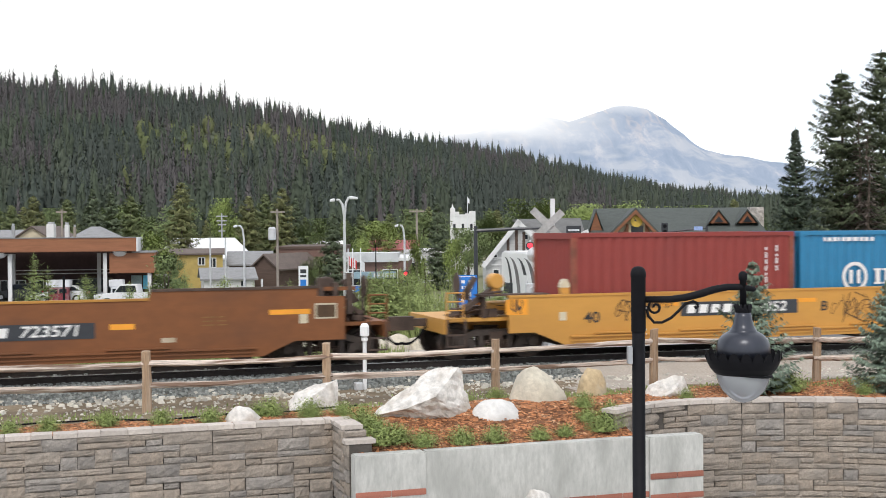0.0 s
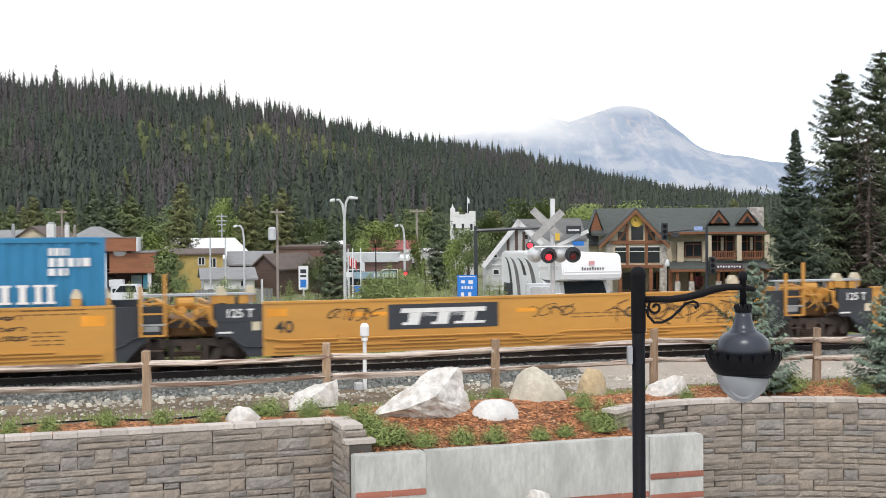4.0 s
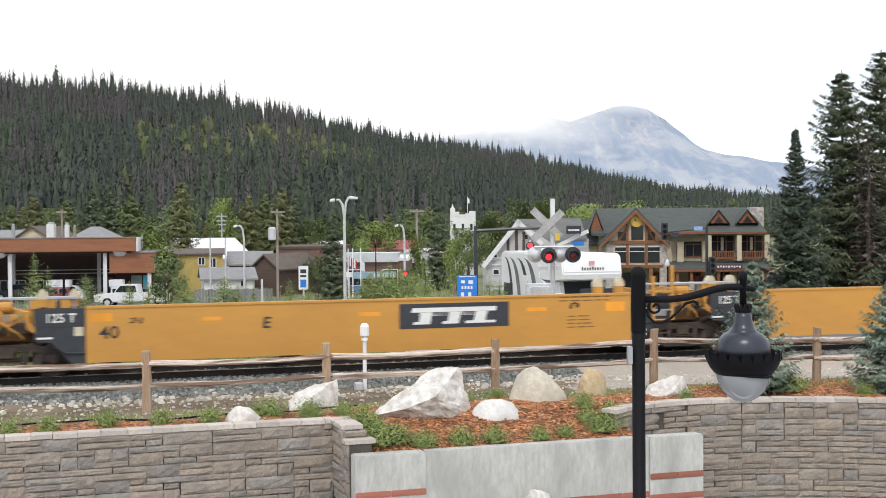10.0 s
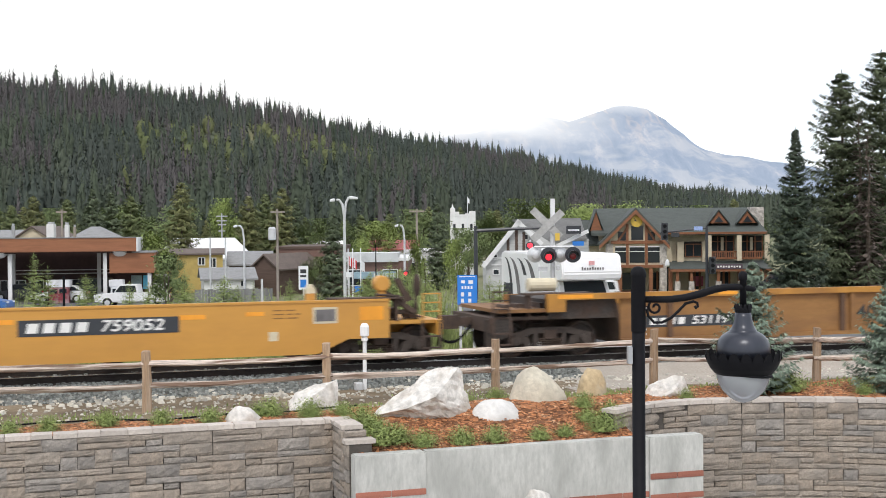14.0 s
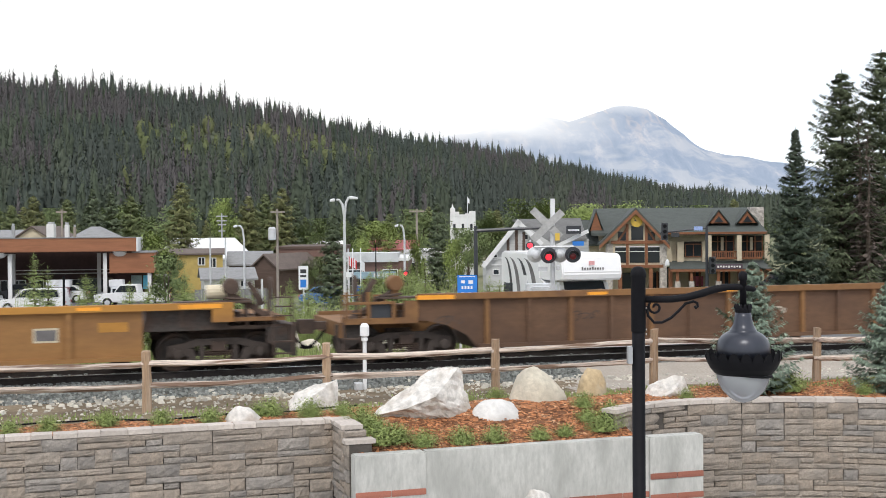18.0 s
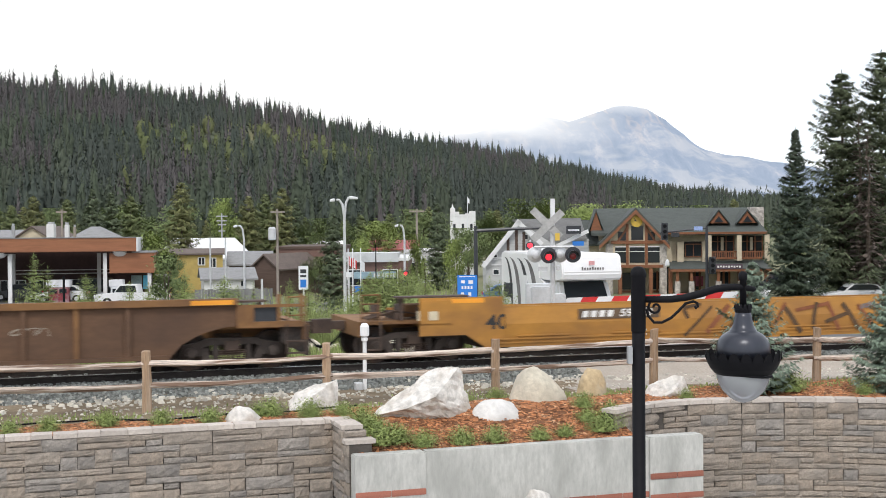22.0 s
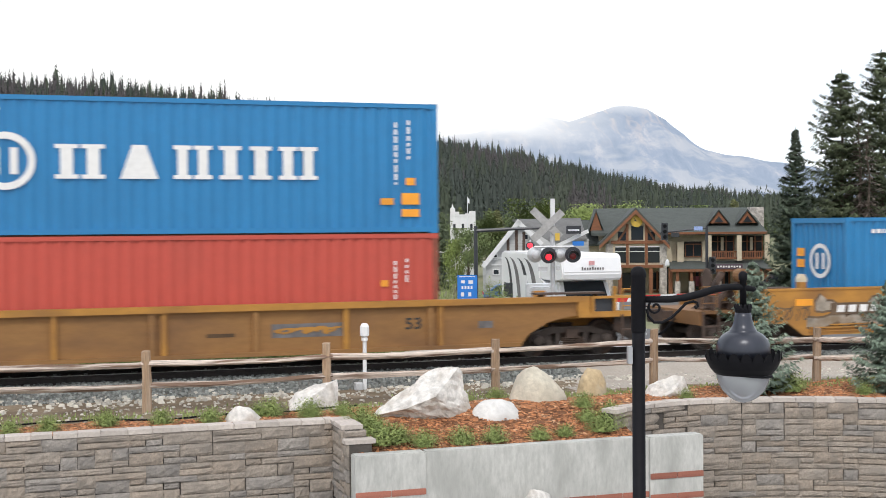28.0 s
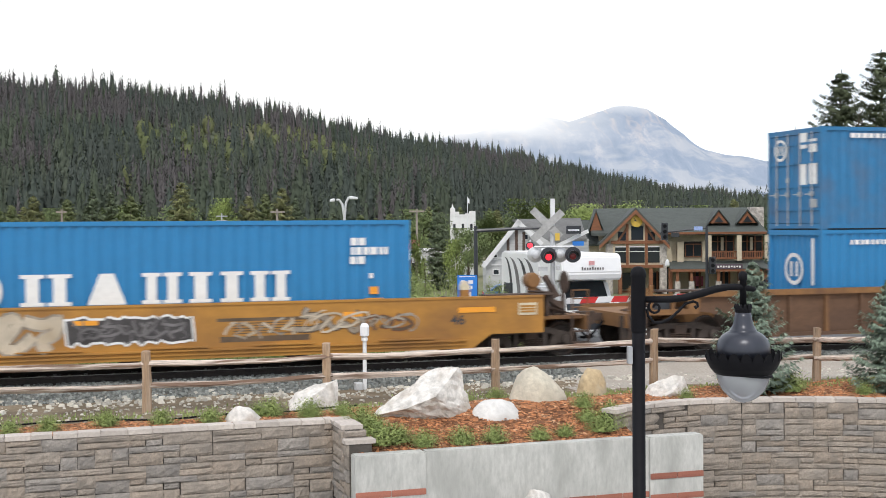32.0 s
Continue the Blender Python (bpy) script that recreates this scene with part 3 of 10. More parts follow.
round_rock(-1.12, -7.72, -0.4, 0.5, 0.36, 0.5, BOULDER_PALE, "small pale rounded stone in the mulch", 3)
round_rock(0.02, -6.85, -0.3, 0.58, 0.45, 0.9, BOULDER_TAN, "large rounded cream-coloured boulder", 14)
round_rock(1.58, -5.8, -0.28, 0.33, 0.3, 0.6, BOULDER_GOLD, "rounded golden-tan boulder beside the fence", 5)
boulder([(-0.5, -0.2, -0.1), (-0.42, 0.2, 0.1), (0.45, -0.25, -0.1), (0.5, 0.2, -0.1), (-0.2, -0.3, 0.18), (0.3, -0.1, 0.46), (0.46, 0.1, 0.5), (-0.3, 0.1, 0.28), (0.1, 0.3, 0.4), (0.0, -0.35, -0.1)], pose(-3.95, -5.62, -0.24), BOULDER, "low pale angular rock at the fence", 6, 0.04, 4)
round_rock(-5.45, -7.0, -0.26, 0.36, 0.28, 0.38, BOULDER, "pale rounded rock behind the block wall", 7)
boulder([(-0.46, -0.2, -0.1), (0.46, -0.15, -0.1), (0.4, 0.2, -0.05), (-0.4, 0.2, -0.05), (-0.3, -0.1, 0.3), (0.1, 0.0, 0.42), (0.36, 0.0, 0.38), (-0.36, 0.1, 0.26), (0.0, -0.26, 0.14)], pose(2.84, -6.6, -0.24), BOULDER, "low pale flat boulder", 8, 0.04, 4)
round_rock(-1.06, -9.75, -2.95, 0.5, 0.42, 2.04, BOULDER, "tall pale pinkish standing stone on the plaza", 9)


# ---- loose stones and chips ----
def scatter(name, n, where, size, material, label, seed, flat=0.6, jag=0.3, slim=1.0):
    """Many small stones or chips in one mesh. where(r) gives x, y."""
    r = random.Random(seed)
    base = [(-0.5, -0.5, 0), (0.5, -0.5, 0), (0.5, 0.5, 0), (-0.5, 0.5, 0), (-0.35, -0.35, 1), (0.4, -0.3, 1), (0.35, 0.4, 1), (-0.3, 0.35, 1)]
    quads = [(4, 5, 6, 7), (0, 1, 5, 4), (1, 2, 6, 5), (2, 3, 7, 6), (3, 0, 4, 7)]
    verts, faces = [], []
    for _ in range(n):
        x, y = where(r)
        s = size * r.uniform(0.5, 1.5)
        a = r.uniform(0, math.tau)
        c, d = math.cos(a), math.sin(a)
        w = r.uniform(0.6, 1.3) * slim
        z = ground_z(x, y) - 0.006
        tilt = r.uniform(-0.3, 0.3)
        o = len(verts)
        for p, q, h in base:
            p2, q2 = p * s * w + r.uniform(-jag, jag) * s * 0.4, q * s / slim ** 0.5 + r.uniform(-jag, jag) * s * 0.4 / slim
            verts.append((x + p2 * c - q2 * d, y + p2 * d + q2 * c, z + h * s * flat + p2 * tilt))
        faces += [tuple(o + i for i in f) for f in quads]
    me = bpy.data.meshes.new(name)
    me.from_pydata(verts, [], faces)
    me.materials.append(material)
    return tagged(new(name, me), label, kind="stuff")


def in_ballast(r):
    x = r.uniform(-12, 14)
    return x, (r.uniform(-2.9 if x < 3 else -1.6, -0.85) if r.random() < 0.7 else r.uniform(-0.65, 2.6))


scatter("ballast_stones", 15000, in_ballast, 0.055, BALLAST, "grey-blue crushed ballast stones", 1, 0.7)


def in_cobbles(r):
    while True:
        x = r.uniform(-11, 4)
        y = r.gauss(-3.2, 0.42) if x < 0.5 else r.gauss(-3.0, 0.25)
        if noise.noise((x * 0.9, y * 1.6, 8.0)) > -0.05 or r.random() < 0.15:
            return x, y


scatter("cobbles", 460, in_cobbles, 0.075, COBBLE, "pale loose cobbles beside the ballast", 2, 0.6)


def in_mulch(r):
    while True:
        x, y = r.uniform(-10.5, 9), r.uniform(-11, -5.4)
        if y > wall_front(x) + 0.3 and zone(x, y) == 2:
            return x, y


scatter("mulch_chips", 26000, in_mulch, 0.042, MULCH, "red-brown wood chip mulch", 3, 0.3, 0.4, 2.2)


def on_path(r):
    while True:
        x, y = r.uniform(-11, 14), r.uniform(-6.5, -2.6)
        if zone(x, y) in (1, 3):
            return x, y


scatter("path_gravel", 1500, on_path, 0.045, COBBLE, "small pale gravel on the dirt", 4, 0.5)


# ---- split-rail fence ----
def fence():
    f = thing("split_rail_fence", pose(0, 0, 0), "weathered split-rail timber fence along the track", "fence")
    posts = [(-10.4, -5.05, 0.88), (-6.93, -5.05, 0.87), (-3.57, -5.05, 0.9), (-0.14, -5.05, 0.87), (3.36, -5.05, 0.95), (6.98, -5.5, 0.9), (10.3, -6.3, 0.9)]
    for k, (x, y, z1) in enumerate(posts):
        r = random.Random(k + 40)
        bm = bmesh.new()
        prev = None
        for z in np.linspace(-0.4, z1, 8):
            t = (z + 0.4) / (z1 + 0.4)
            w = 0.092 - 0.012 * t
            ring = [bm.verts.new((x + a * w + r.uniform(-0.008, 0.008) + 0.01 * math.sin(3 * t + k), y + b * w + r.uniform(-0.008, 0.008), z + (r.uniform(-0.02, 0.02) if t == 1 else 0)))
                    for a, b in ((-1, -0.6), (-0.3, -1), (0.6, -0.9), (1, -0.2), (0.9, 0.7), (0, 1), (-0.8, 0.8))]
            if prev:
                for i in range(7):
                    bm.faces.new((prev[i], prev[(i + 1) % 7], ring[(i + 1) % 7], ring[i]))
            prev = ring
        bm.faces.new(prev)
        part("post", bm, POST_WOOD, f)
    for k in range(len(posts) - 1):
        (xa, ya, za), (xb, yb, zb) = posts[k], posts[k + 1]
        for lev, drop in enumerate((0.235, 0.62)):
            r = random.Random(k * 7 + lev)
            path, rad = [], []
            n = 18
            for i in range(n + 1):
                t = i / n
                path.append((xa - 0.1 + (xb - xa + 0.2) * t, ya + (yb - ya) * t + 0.02 * math.sin(5 * t + k) - (0.03 if k % 2 else -0.03), za - drop + (zb - za) * t + 0.018 * math.sin(4 * t + k * 2 + lev) - 0.02 * math.sin(math.pi * t) + r.uniform(-0.003, 0.003)))
                rad.append((0.058 - 0.006 * lev + 0.006 * math.sin(5 * t + k)) * (0.75 if i in (0, n) else 1) * r.uniform(0.97, 1.03))
            bm = bmesh.new()
            tube(bm, path, rad, 7)
            side = [(r.uniform(-0.014, 0.014), r.uniform(-0.014, 0.014)) for _ in range(7)]
            for i, v in enumerate(bm.verts):
                a, b = side[i % 7]
                v.co += Vector((0, a + r.uniform(-0.004, 0.004), b + r.uniform(-0.004, 0.004)))
            part("rail", bm, RAIL_WOOD, f)


fence()
bm = bmesh.new()
tube(bm, [(x, -6.25 + 0.12 * math.sin(x * 1.3) + 0.05 * math.sin(x * 3.1), ground_z(x, -6.25) + 0.03) for x in np.arange(-10.5, -3.2, 0.25)], 0.016, 6)
solo("drip_hose", bm, BLACK_IRON, pose(0, 0, 0), "black drip irrigation hose along the planted bed", "hose")


# ---- marker post by the track ----
def marker_post():
    p = thing("marker_post", pose(-2.3, -2.95, -0.31), "white pipe post with a white marker head", "post")
    bm = bmesh.new()
    tube(bm, [(0, 0, -0.1), (0, 0, 1.12)], 0.042, 12)
    part("pipe", bm, PLASTIC_WHITE, p)
    bm = bmesh.new()
    lathe(bm, [(0.03, 1.02), (0.07, 1.04), (0.07, 1.1), (0.04, 1.12)], 12)
    part("collar", bm, PLASTIC_WHITE, p)
    bm = bmesh.new()
    lathe(bm, [(0.05, 1.12), (0.1, 1.15), (0.1, 1.34), (0.06, 1.4), (0.02, 1.41)], 10)
    part("head", bm, PLASTIC_WHITE, p)
    bm = bmesh.new()
    box(bm, -0.22, -0.06, -0.1, 0.08, -0.1, 0.17)
    bmesh.ops.bevel(bm, geom=list(bm.edges), offset=0.015, segments=1, affect="EDGES")
    part("base_block", bm, SILVER, p)


marker_post()


# ---- street lamp on the plaza ----
def street_lamp():
    right = Vector((math.cos(HEAD), -math.sin(HEAD), 0))
    m = Matrix.Translation((-4.33, -19.7, 0)) @ Matrix.Rotation(-HEAD, 4, "Z")
    lamp = thing("street_lamp", m, "black iron street lamp with a bell shade and clear globe", "street lamp")
    k = 1 / 231.6

    def zz(y):
        return 2.775 - (y - 478) * k
    bm = bmesh.new()
    lathe(bm, [(0.07, LOW), (0.16, LOW), (0.16, LOW + 0.25), (0.07, LOW + 0.5), (0.052, LOW + 0.6), (0.05, zz(590)), (0.046, zz(590))], 20)
    part("pole", bm, BLACK_IRON, lamp, smooth=True)
    bm = bmesh.new()
    lathe(bm, [(0.05, zz(592)), (0.056, zz(588)), (0.056, zz(494)), (0.06, zz(492)), (0.06, zz(486)), (0.05, zz(479)), (0.03, zz(475)), (0.005, zz(474))], 20)
    part("sleeve", bm, BLACK_IRON, lamp, smooth=True)
    for y in (530, 548, 586, 594):
        bm = bmesh.new()
        lathe(bm, [(0.007, 0), (0.007, 0.006), (0.003, 0.008)], 8, "x", (0.054, -0.012, zz(y)))
        part("bolt", bm, GREY_METAL, lamp)
    bm = bmesh.new()
    box(bm, -0.085, -0.052, -0.05, 0.04, zz(646), zz(616))
    part("service_box", bm, GREY_METAL, lamp)
    bm = bmesh.new()
    pts = [(0.05, 533), (0.25, 533), (0.36, 530), (0.47, 524), (0.58, 516), (0.68, 512), (0.78, 512), (0.88, 516), (0.9, 517)]
    tube(bm, [(a, 0, zz(y)) for a, y in pts], [0.026, 0.027, 0.028, 0.03, 0.029, 0.027, 0.026, 0.022, 0.008], 12)
    part("bracket_arm", bm, BLACK_IRON, lamp, smooth=True)
    bm = bmesh.new()
    big = [(0.06, 545), (0.075, 562), (0.12, 574), (0.18, 574), (0.25, 566), (0.31, 553), (0.36, 541), (0.42, 537), (0.45, 540), (0.455, 546), (0.44, 549), (0.43, 545)]
    tube(bm, [(a, 0, zz(y)) for a, y in big], 0.011, 8)
    part("scroll", bm, BLACK_IRON, lamp, smooth=True)
    bm = bmesh.new()
    tube(bm, [(0.1 + 0.055 * (1 - i / 22) * math.cos(i * 0.42 + 2.4) + 0.03, 0, zz(547) + 0.055 * (1 - i / 22) * math.sin(i * 0.42 + 2.4)) for i in range(18)], 0.01, 7)
    part("scroll", bm, BLACK_IRON, lamp, smooth=True)
    bm = bmesh.new()
    lathe(bm, [(0.026, zz(556)), (0.026, zz(500)), (0.034, zz(499)), (0.034, zz(489)), (0.02, zz(485)), (0.004, zz(484))], 16, "z", (0.8, 0, 0))
    part("stem", bm, BLACK_IRON, lamp, smooth=True)
    bm = bmesh.new()
    lathe(bm, [(0.06, zz(558)), (0.066, zz(552)), (0.06, zz(548)), (0.03, zz(548))], 18, "z", (0.8, 0, 0))
    for i in range(12):
        a = i * math.tau / 12
        lathe(bm, [(0.015, zz(550)), (0.012, zz(545)), (0.003, zz(542))], 6, "z", (0.8 + 0.058 * math.cos(a), 0.058 * math.sin(a), 0))
    part("collar", bm, BLACK_IRON, lamp)
    bm = bmesh.new()
    prof = [(57, 556), (63, 566), (73, 578), (94, 588), (98, 588.5), (98, 590.5), (124, 593), (154, 598), (178, 605), (191, 613), (197, 623), (194, 634)]
    lathe(bm, [(r * 0.00104, zz(y)) for r, y in prof][::-1], 36, "z", (0.8, 0, 0))
    part("hood", bm, LAMP_GREY, lamp, "dark grey bell-shaped hood", smooth=True)
    bm = bmesh.new()
    n = 140
    rows = []
    for r_, y_ in ((0.278, 641), (0.268, 647), (0.25, 655), (0.226, 662), (0.208, 666), (0.2, 665)):
        rows.append([bm.verts.new((0.8 + r_ * math.cos(i * math.tau / n), r_ * math.sin(i * math.tau / n), zz(y_))) for i in range(n)])
    crown = [bm.verts.new((0.8 + 0.288 * math.cos(i * math.tau / n), 0.288 * math.sin(i * math.tau / n), zz(638) + 0.058 * abs(math.sin(i * math.pi * 20 / n)) ** 0.6)) for i in range(n)]
    rows = [crown] + rows
    for a, b in zip(rows, rows[1:]):
        for i in range(n):
            bm.faces.new((a[i], a[(i + 1) % n], b[(i + 1) % n], b[i]))
    part("scalloped_rim", bm, BLACK_IRON, lamp, "black scalloped rim")
    bm = bmesh.new()
    lathe(bm, [(0.2, zz(660)), (0.204, zz(668)), (0.19, zz(680)), (0.16, zz(695)), (0.11, zz(707)), (0.06, zz(714)), (0.005, zz(718))][::-1], 36, "z", (0.8, 0, 0))
    part_ring = bmesh.new()
    tube(part_ring, [(0.8 + 0.212 * math.cos(i * math.tau / 40), 0.212 * math.sin(i * math.tau / 40), zz(664) - 0.022 * math.cos(i * math.tau / 40 + 0.3)) for i in range(41)], 0.009, 6)
    part("gasket", part_ring, BLACK_IRON, lamp, "black rubber gasket, slipped askew")
    g = part("globe", bm, LENS, lamp, "clear frosted teardrop globe", smooth=True)


street_lamp()
# ---- plants ----
def leaf_mat(name, col, island=0.45):
    m = mat(name, col, 0.75, scale=4, var=0.25, stain=tuple(c * 0.55 for c in col), stain_scale=1.5, stain_amt=0.5, bump=0, island=island, spec=0.25)
    return m


SHRUB_LEAF = leaf_mat("fresh_green_leaf", (0.285, 0.35, 0.115), 0.25)
GRASS_LEAF = leaf_mat("tall_grass_leaf", (0.29, 0.345, 0.13), 0.3)
SAPLING_LEAF = leaf_mat("young_pine_needle", (0.31, 0.375, 0.14), 0.25)
TOWN_SPRUCE = leaf_mat("town_spruce_needle", (0.125, 0.155, 0.09), 0.4)
TOWN_OLIVE = leaf_mat("town_olive_needle", (0.2, 0.21, 0.09), 0.4)
SPRUCE_BLUE = leaf_mat("blue_spruce_needle", (0.21, 0.27, 0.2), 0.35)
SPRUCE_DARK = leaf_mat("dark_spruce_needle", (0.072, 0.095, 0.064), 0.4)
SPRUCE_OLIVE = leaf_mat("olive_spruce_needle", (0.1, 0.12, 0.066), 0.4)
PINE_GREEN = leaf_mat("pine_needle", (0.165, 0.195, 0.085), 0.4)
DEEP_LEAF = leaf_mat("deep_green_foliage", (0.15, 0.195, 0.075), 0.45)
LIGHT_LEAF = leaf_mat("light_green_foliage", (0.22, 0.28, 0.08), 0.5)
MID_LEAF = leaf_mat("green_foliage", (0.2, 0.26, 0.095), 0.45)
DEAD_TWIG = leaf_mat("dead_grey_twig", (0.12, 0.095, 0.08), 0.3)
BARK = mat("rough_bark", (0.11, 0.085, 0.065), 0.9, scale=10, var=0.4, bump=0.6, stretch=(2, 2, 0.5))


def turned_out(corners, ways):
    """Put the corners of each leaf in the order that makes it look the way it is lit."""
    c, w = corners.reshape(-1, 4, 3), ways.reshape(-1, 4, 3)[:, 0]
    back = (np.cross(c[:, 2] - c[:, 0], c[:, 3] - c[:, 1]) * w).sum(axis=1) < 0
    c[back] = c[back][:, ::-1]
    return c.reshape(-1, 3)


def quads_mesh(name, quads, material, heart=None, stem=False, ways=None):
    """A mesh of loose four-cornered leaves from an array of corner points; with a heart they are lit as one crown round it."""
    q = np.array(quads, dtype=float).reshape(-1, 3)
    out = None
    if ways is not None:
        out = np.array(ways, dtype=float)
    elif heart is not None:
        out = np.repeat(q.reshape(-1, 4, 3).mean(axis=1), 4, axis=0) - np.array(heart)
        if stem:
            out[:, 2] = 0.75 * np.hypot(out[:, 0], out[:, 1]) + 0.02
        else:
            out[:, 2] += 0.35 * np.abs(out).max()
        out /= np.linalg.norm(out, axis=1, keepdims=True) + 1e-9
    if out is not None:
        q = turned_out(q, out)
    me = bpy.data.meshes.new(name)
    me.from_pydata(q.tolist(), [], [tuple(range(4 * i, 4 * i + 4)) for i in range(len(q) // 4)])
    me.materials.append(material)
    if out is not None:
        me.normals_split_custom_set_from_vertices(out.astype(np.float32))
    return me


def conifer_crown(h, rad, rng, levels, per, twigs, base=0.06, droop=0.3, ragged=0.25, tip=1.0, sparse=0.0, fan=1, fine=1.0):
    """Whorls of drooping branches made of small flat sprays."""
    out = []
    for i in range(levels):
        t = (i + rng.uniform(-0.4, 0.4)) / levels
        z = h * (base + (1 - base) * max(t, 0))
        reach = rad * (1 - max(t, 0)) ** tip * min(1.0, 0.55 + 2.5 * max(t, 0)) + 0.04 * rad
        for k in range(per):
            if rng.random() < sparse * (1 - t):
                continue
            a = (k + rng.uniform(-0.5, 0.5)) * math.tau / per + i * 1.1
            L = reach * (1 + rng.uniform(-ragged, ragged) + (ragged * rng.random() if rng.random() < 0.12 else 0))
            ca, sa = math.cos(a), math.sin(a)
            up0 = 0.25 * (t - 0.3)
            for j in range(twigs):
                s = (j + 0.7) / twigs
                d = L * s
                zz = z + d * up0 - droop * L * s * s + rng.uniform(-0.05, 0.05) * rad
                w = L * (0.34 * (1 - s) + 0.14) * rng.uniform(0.7, 1.3)
                ln = L / twigs * 1.5
                side = rng.uniform(-0.35, 0.35) * w * 2
                roll = rng.uniform(-0.5, 0.5) * w
                cx, cy = d * ca - side * sa, d * sa + side * ca
                if fan == 1:
                    for q, v, dz in ((0, -w * 0.6, -roll * 0.3), (ln, -w * 0.25, -ln * 0.35), (ln * 1.05, w * 0.25, -ln * 0.3 + roll * 0.2), (0, w * 0.6, roll * 0.3)):
                        out.append((cx + q * ca - v * sa, cy + q * sa + v * ca, zz + dz))
                else:
                    for g in range(fan):
                        b = a + (g - (fan - 1) / 2) * 0.75 + rng.uniform(-0.25, 0.25)
                        cb, sb = math.cos(b), math.sin(b)
                        m = (w * 0.9 + ln * 0.35) * rng.uniform(0.6, 1.15) * fine
                        hw = m * 0.15
                        fall = rng.uniform(0.05, 0.5) * m
                        lift = rng.uniform(-0.1, 0.1) * m
                        for q, v, dz in ((0, -hw * 0.5, 0), (m * 0.6, -hw, -fall * 0.5 + lift), (m, 0, -fall), (m * 0.55, hw, -fall * 0.4 - lift)):
                            out.append((cx + q * cb - v * sb, cy + q * sb + v * cb, zz + dz))
    # the leader
    for k in range(6):
        a = k * math.pi / 3
        z = h * (0.955 + 0.006 * k)
        r = rad * 0.035
        out += [(0, 0, z), (r * math.cos(a), r * math.sin(a), z + h * 0.01), (0, 0, z + h * 0.02), (-r * 0.2 * math.sin(a), r * 0.2, z + h * 0.02)]
    return out


def bough_crown(h, rad, rng, levels, per, base=0.04, tip=0.8, ragged=0.4, lift=0.25, droop=0.35, spray=0.2, dense=26):
    """Separate boughs that sag and turn up at the tip, each clad in fine hanging sprays."""
    out, way = [], []
    for i in range(levels):
        for k in range(per):
            t = min(max((i + rng.uniform(-1.1, 1.1)) / levels, 0.0), 0.985)
            z = h * (base + (1 - base) * t)
            reach = rad * (1 - t) ** tip * min(1.0, 0.6 + 3 * t) * (1 if t < 0.8 else 1 - 2.2 * (t - 0.8)) + 0.02 * rad
            a = (k + rng.uniform(-0.45, 0.45)) * math.tau / per + i * 2.4
            L = reach * (1 + rng.uniform(-ragged, ragged * 0.6)) * (1.25 if rng.random() < 0.08 else 1)
            ca, sa = math.cos(a), math.sin(a)
            sag = droop * (1 - 0.9 * t) * rng.uniform(0.6, 1.3)
            n = max(6, int(dense * (0.35 + 0.65 * L / rad)))
            for j in range(n):
                q = (j + rng.random()) / n
                d = L * (0.12 + 0.88 * q)
                zz = z + L * (0.3 * t * q - sag * math.sin(q * 2.2) * 0.8 + lift * max(q - 0.55, 0) ** 1.3)
                wide = L * 0.3 * (1 - q) ** 0.7 + 0.02 * rad
                v = rng.uniform(-1, 1) * wide
                cx, cy = d * ca - v * sa, d * sa + v * ca
                m = spray * rng.uniform(0.6, 1.3) * (0.7 + 0.3 * L / rad)
                b = a + (v / max(wide, 1e-4)) * 0.8 + rng.uniform(-0.3, 0.3)
                cb, sb = math.cos(b), math.sin(b)
                hw, fall = m * 0.22, m * rng.uniform(0.15, 0.75)
                for p, r, dz in ((0, -hw * 0.6, 0.05 * m), (m * 0.55, -hw, -fall * 0.45), (m, 0, -fall), (m * 0.5, hw, -fall * 0.35)):
                    out.append((cx + p * cb - r * sb, cy + p * sb + r * cb, zz + dz))
                up = 0.9 + rng.uniform(-0.3, 0.4)
                e = math.sqrt(1 + up * up)
                way += [(cb / e, sb / e, up / e)] * 4
    for k in range(14):
        a, z = k * 2.4, h * (0.955 + 0.0035 * k)
        r = rad * 0.05 * (1 - k / 16)
        out += [(0, 0, z), (r * math.cos(a), r * math.sin(a), z + h * 0.004), (r * 0.8 * math.cos(a + 0.5), r * 0.8 * math.sin(a + 0.5), z + h * 0.006), (0, 0, z + h * 0.012)]
        way += [(math.cos(a) * 0.7, math.sin(a) * 0.7, 0.7)] * 4
    return out, way


def spruce(name, m, h, rad, label, leaf, seed, group, bare=0, **shape):
    """A spruce with its trunk, dead inner twigs and a crown of boughs."""
    rng = random.Random(seed)
    t = thing(name, m, label, "tree", group)
    bm = bmesh.new()
    n = 8
    tube(bm, [(0.006 * h * math.sin(2.3 * i + seed) * (i / n), 0.006 * h * math.cos(1.7 * i) * (i / n), h * (i / n) * 0.99 - 0.1) for i in range(n + 1)], [h * 0.014 * (1 - 0.93 * i / n) + 0.004 for i in range(n + 1)], 8)
    for k in range(bare):
        z, a = h * rng.uniform(0.04, 0.5), rng.uniform(0, math.tau)
        L = rad * rng.uniform(0.3, 0.7)
        tube(bm, [(0, 0, z), (L * 0.5 * math.cos(a), L * 0.5 * math.sin(a), z - 0.1 * L), (L * math.cos(a), L * math.sin(a), z - 0.35 * L)], [0.03, 0.02, 0.006], 4)
    part("trunk", bm, BARK, t)
    quads, way = bough_crown(h, rad, rng, **shape)
    me = quads_mesh("crown", quads, leaf, ways=way)
    c = new("crown", me)
    c.parent = t
    return t


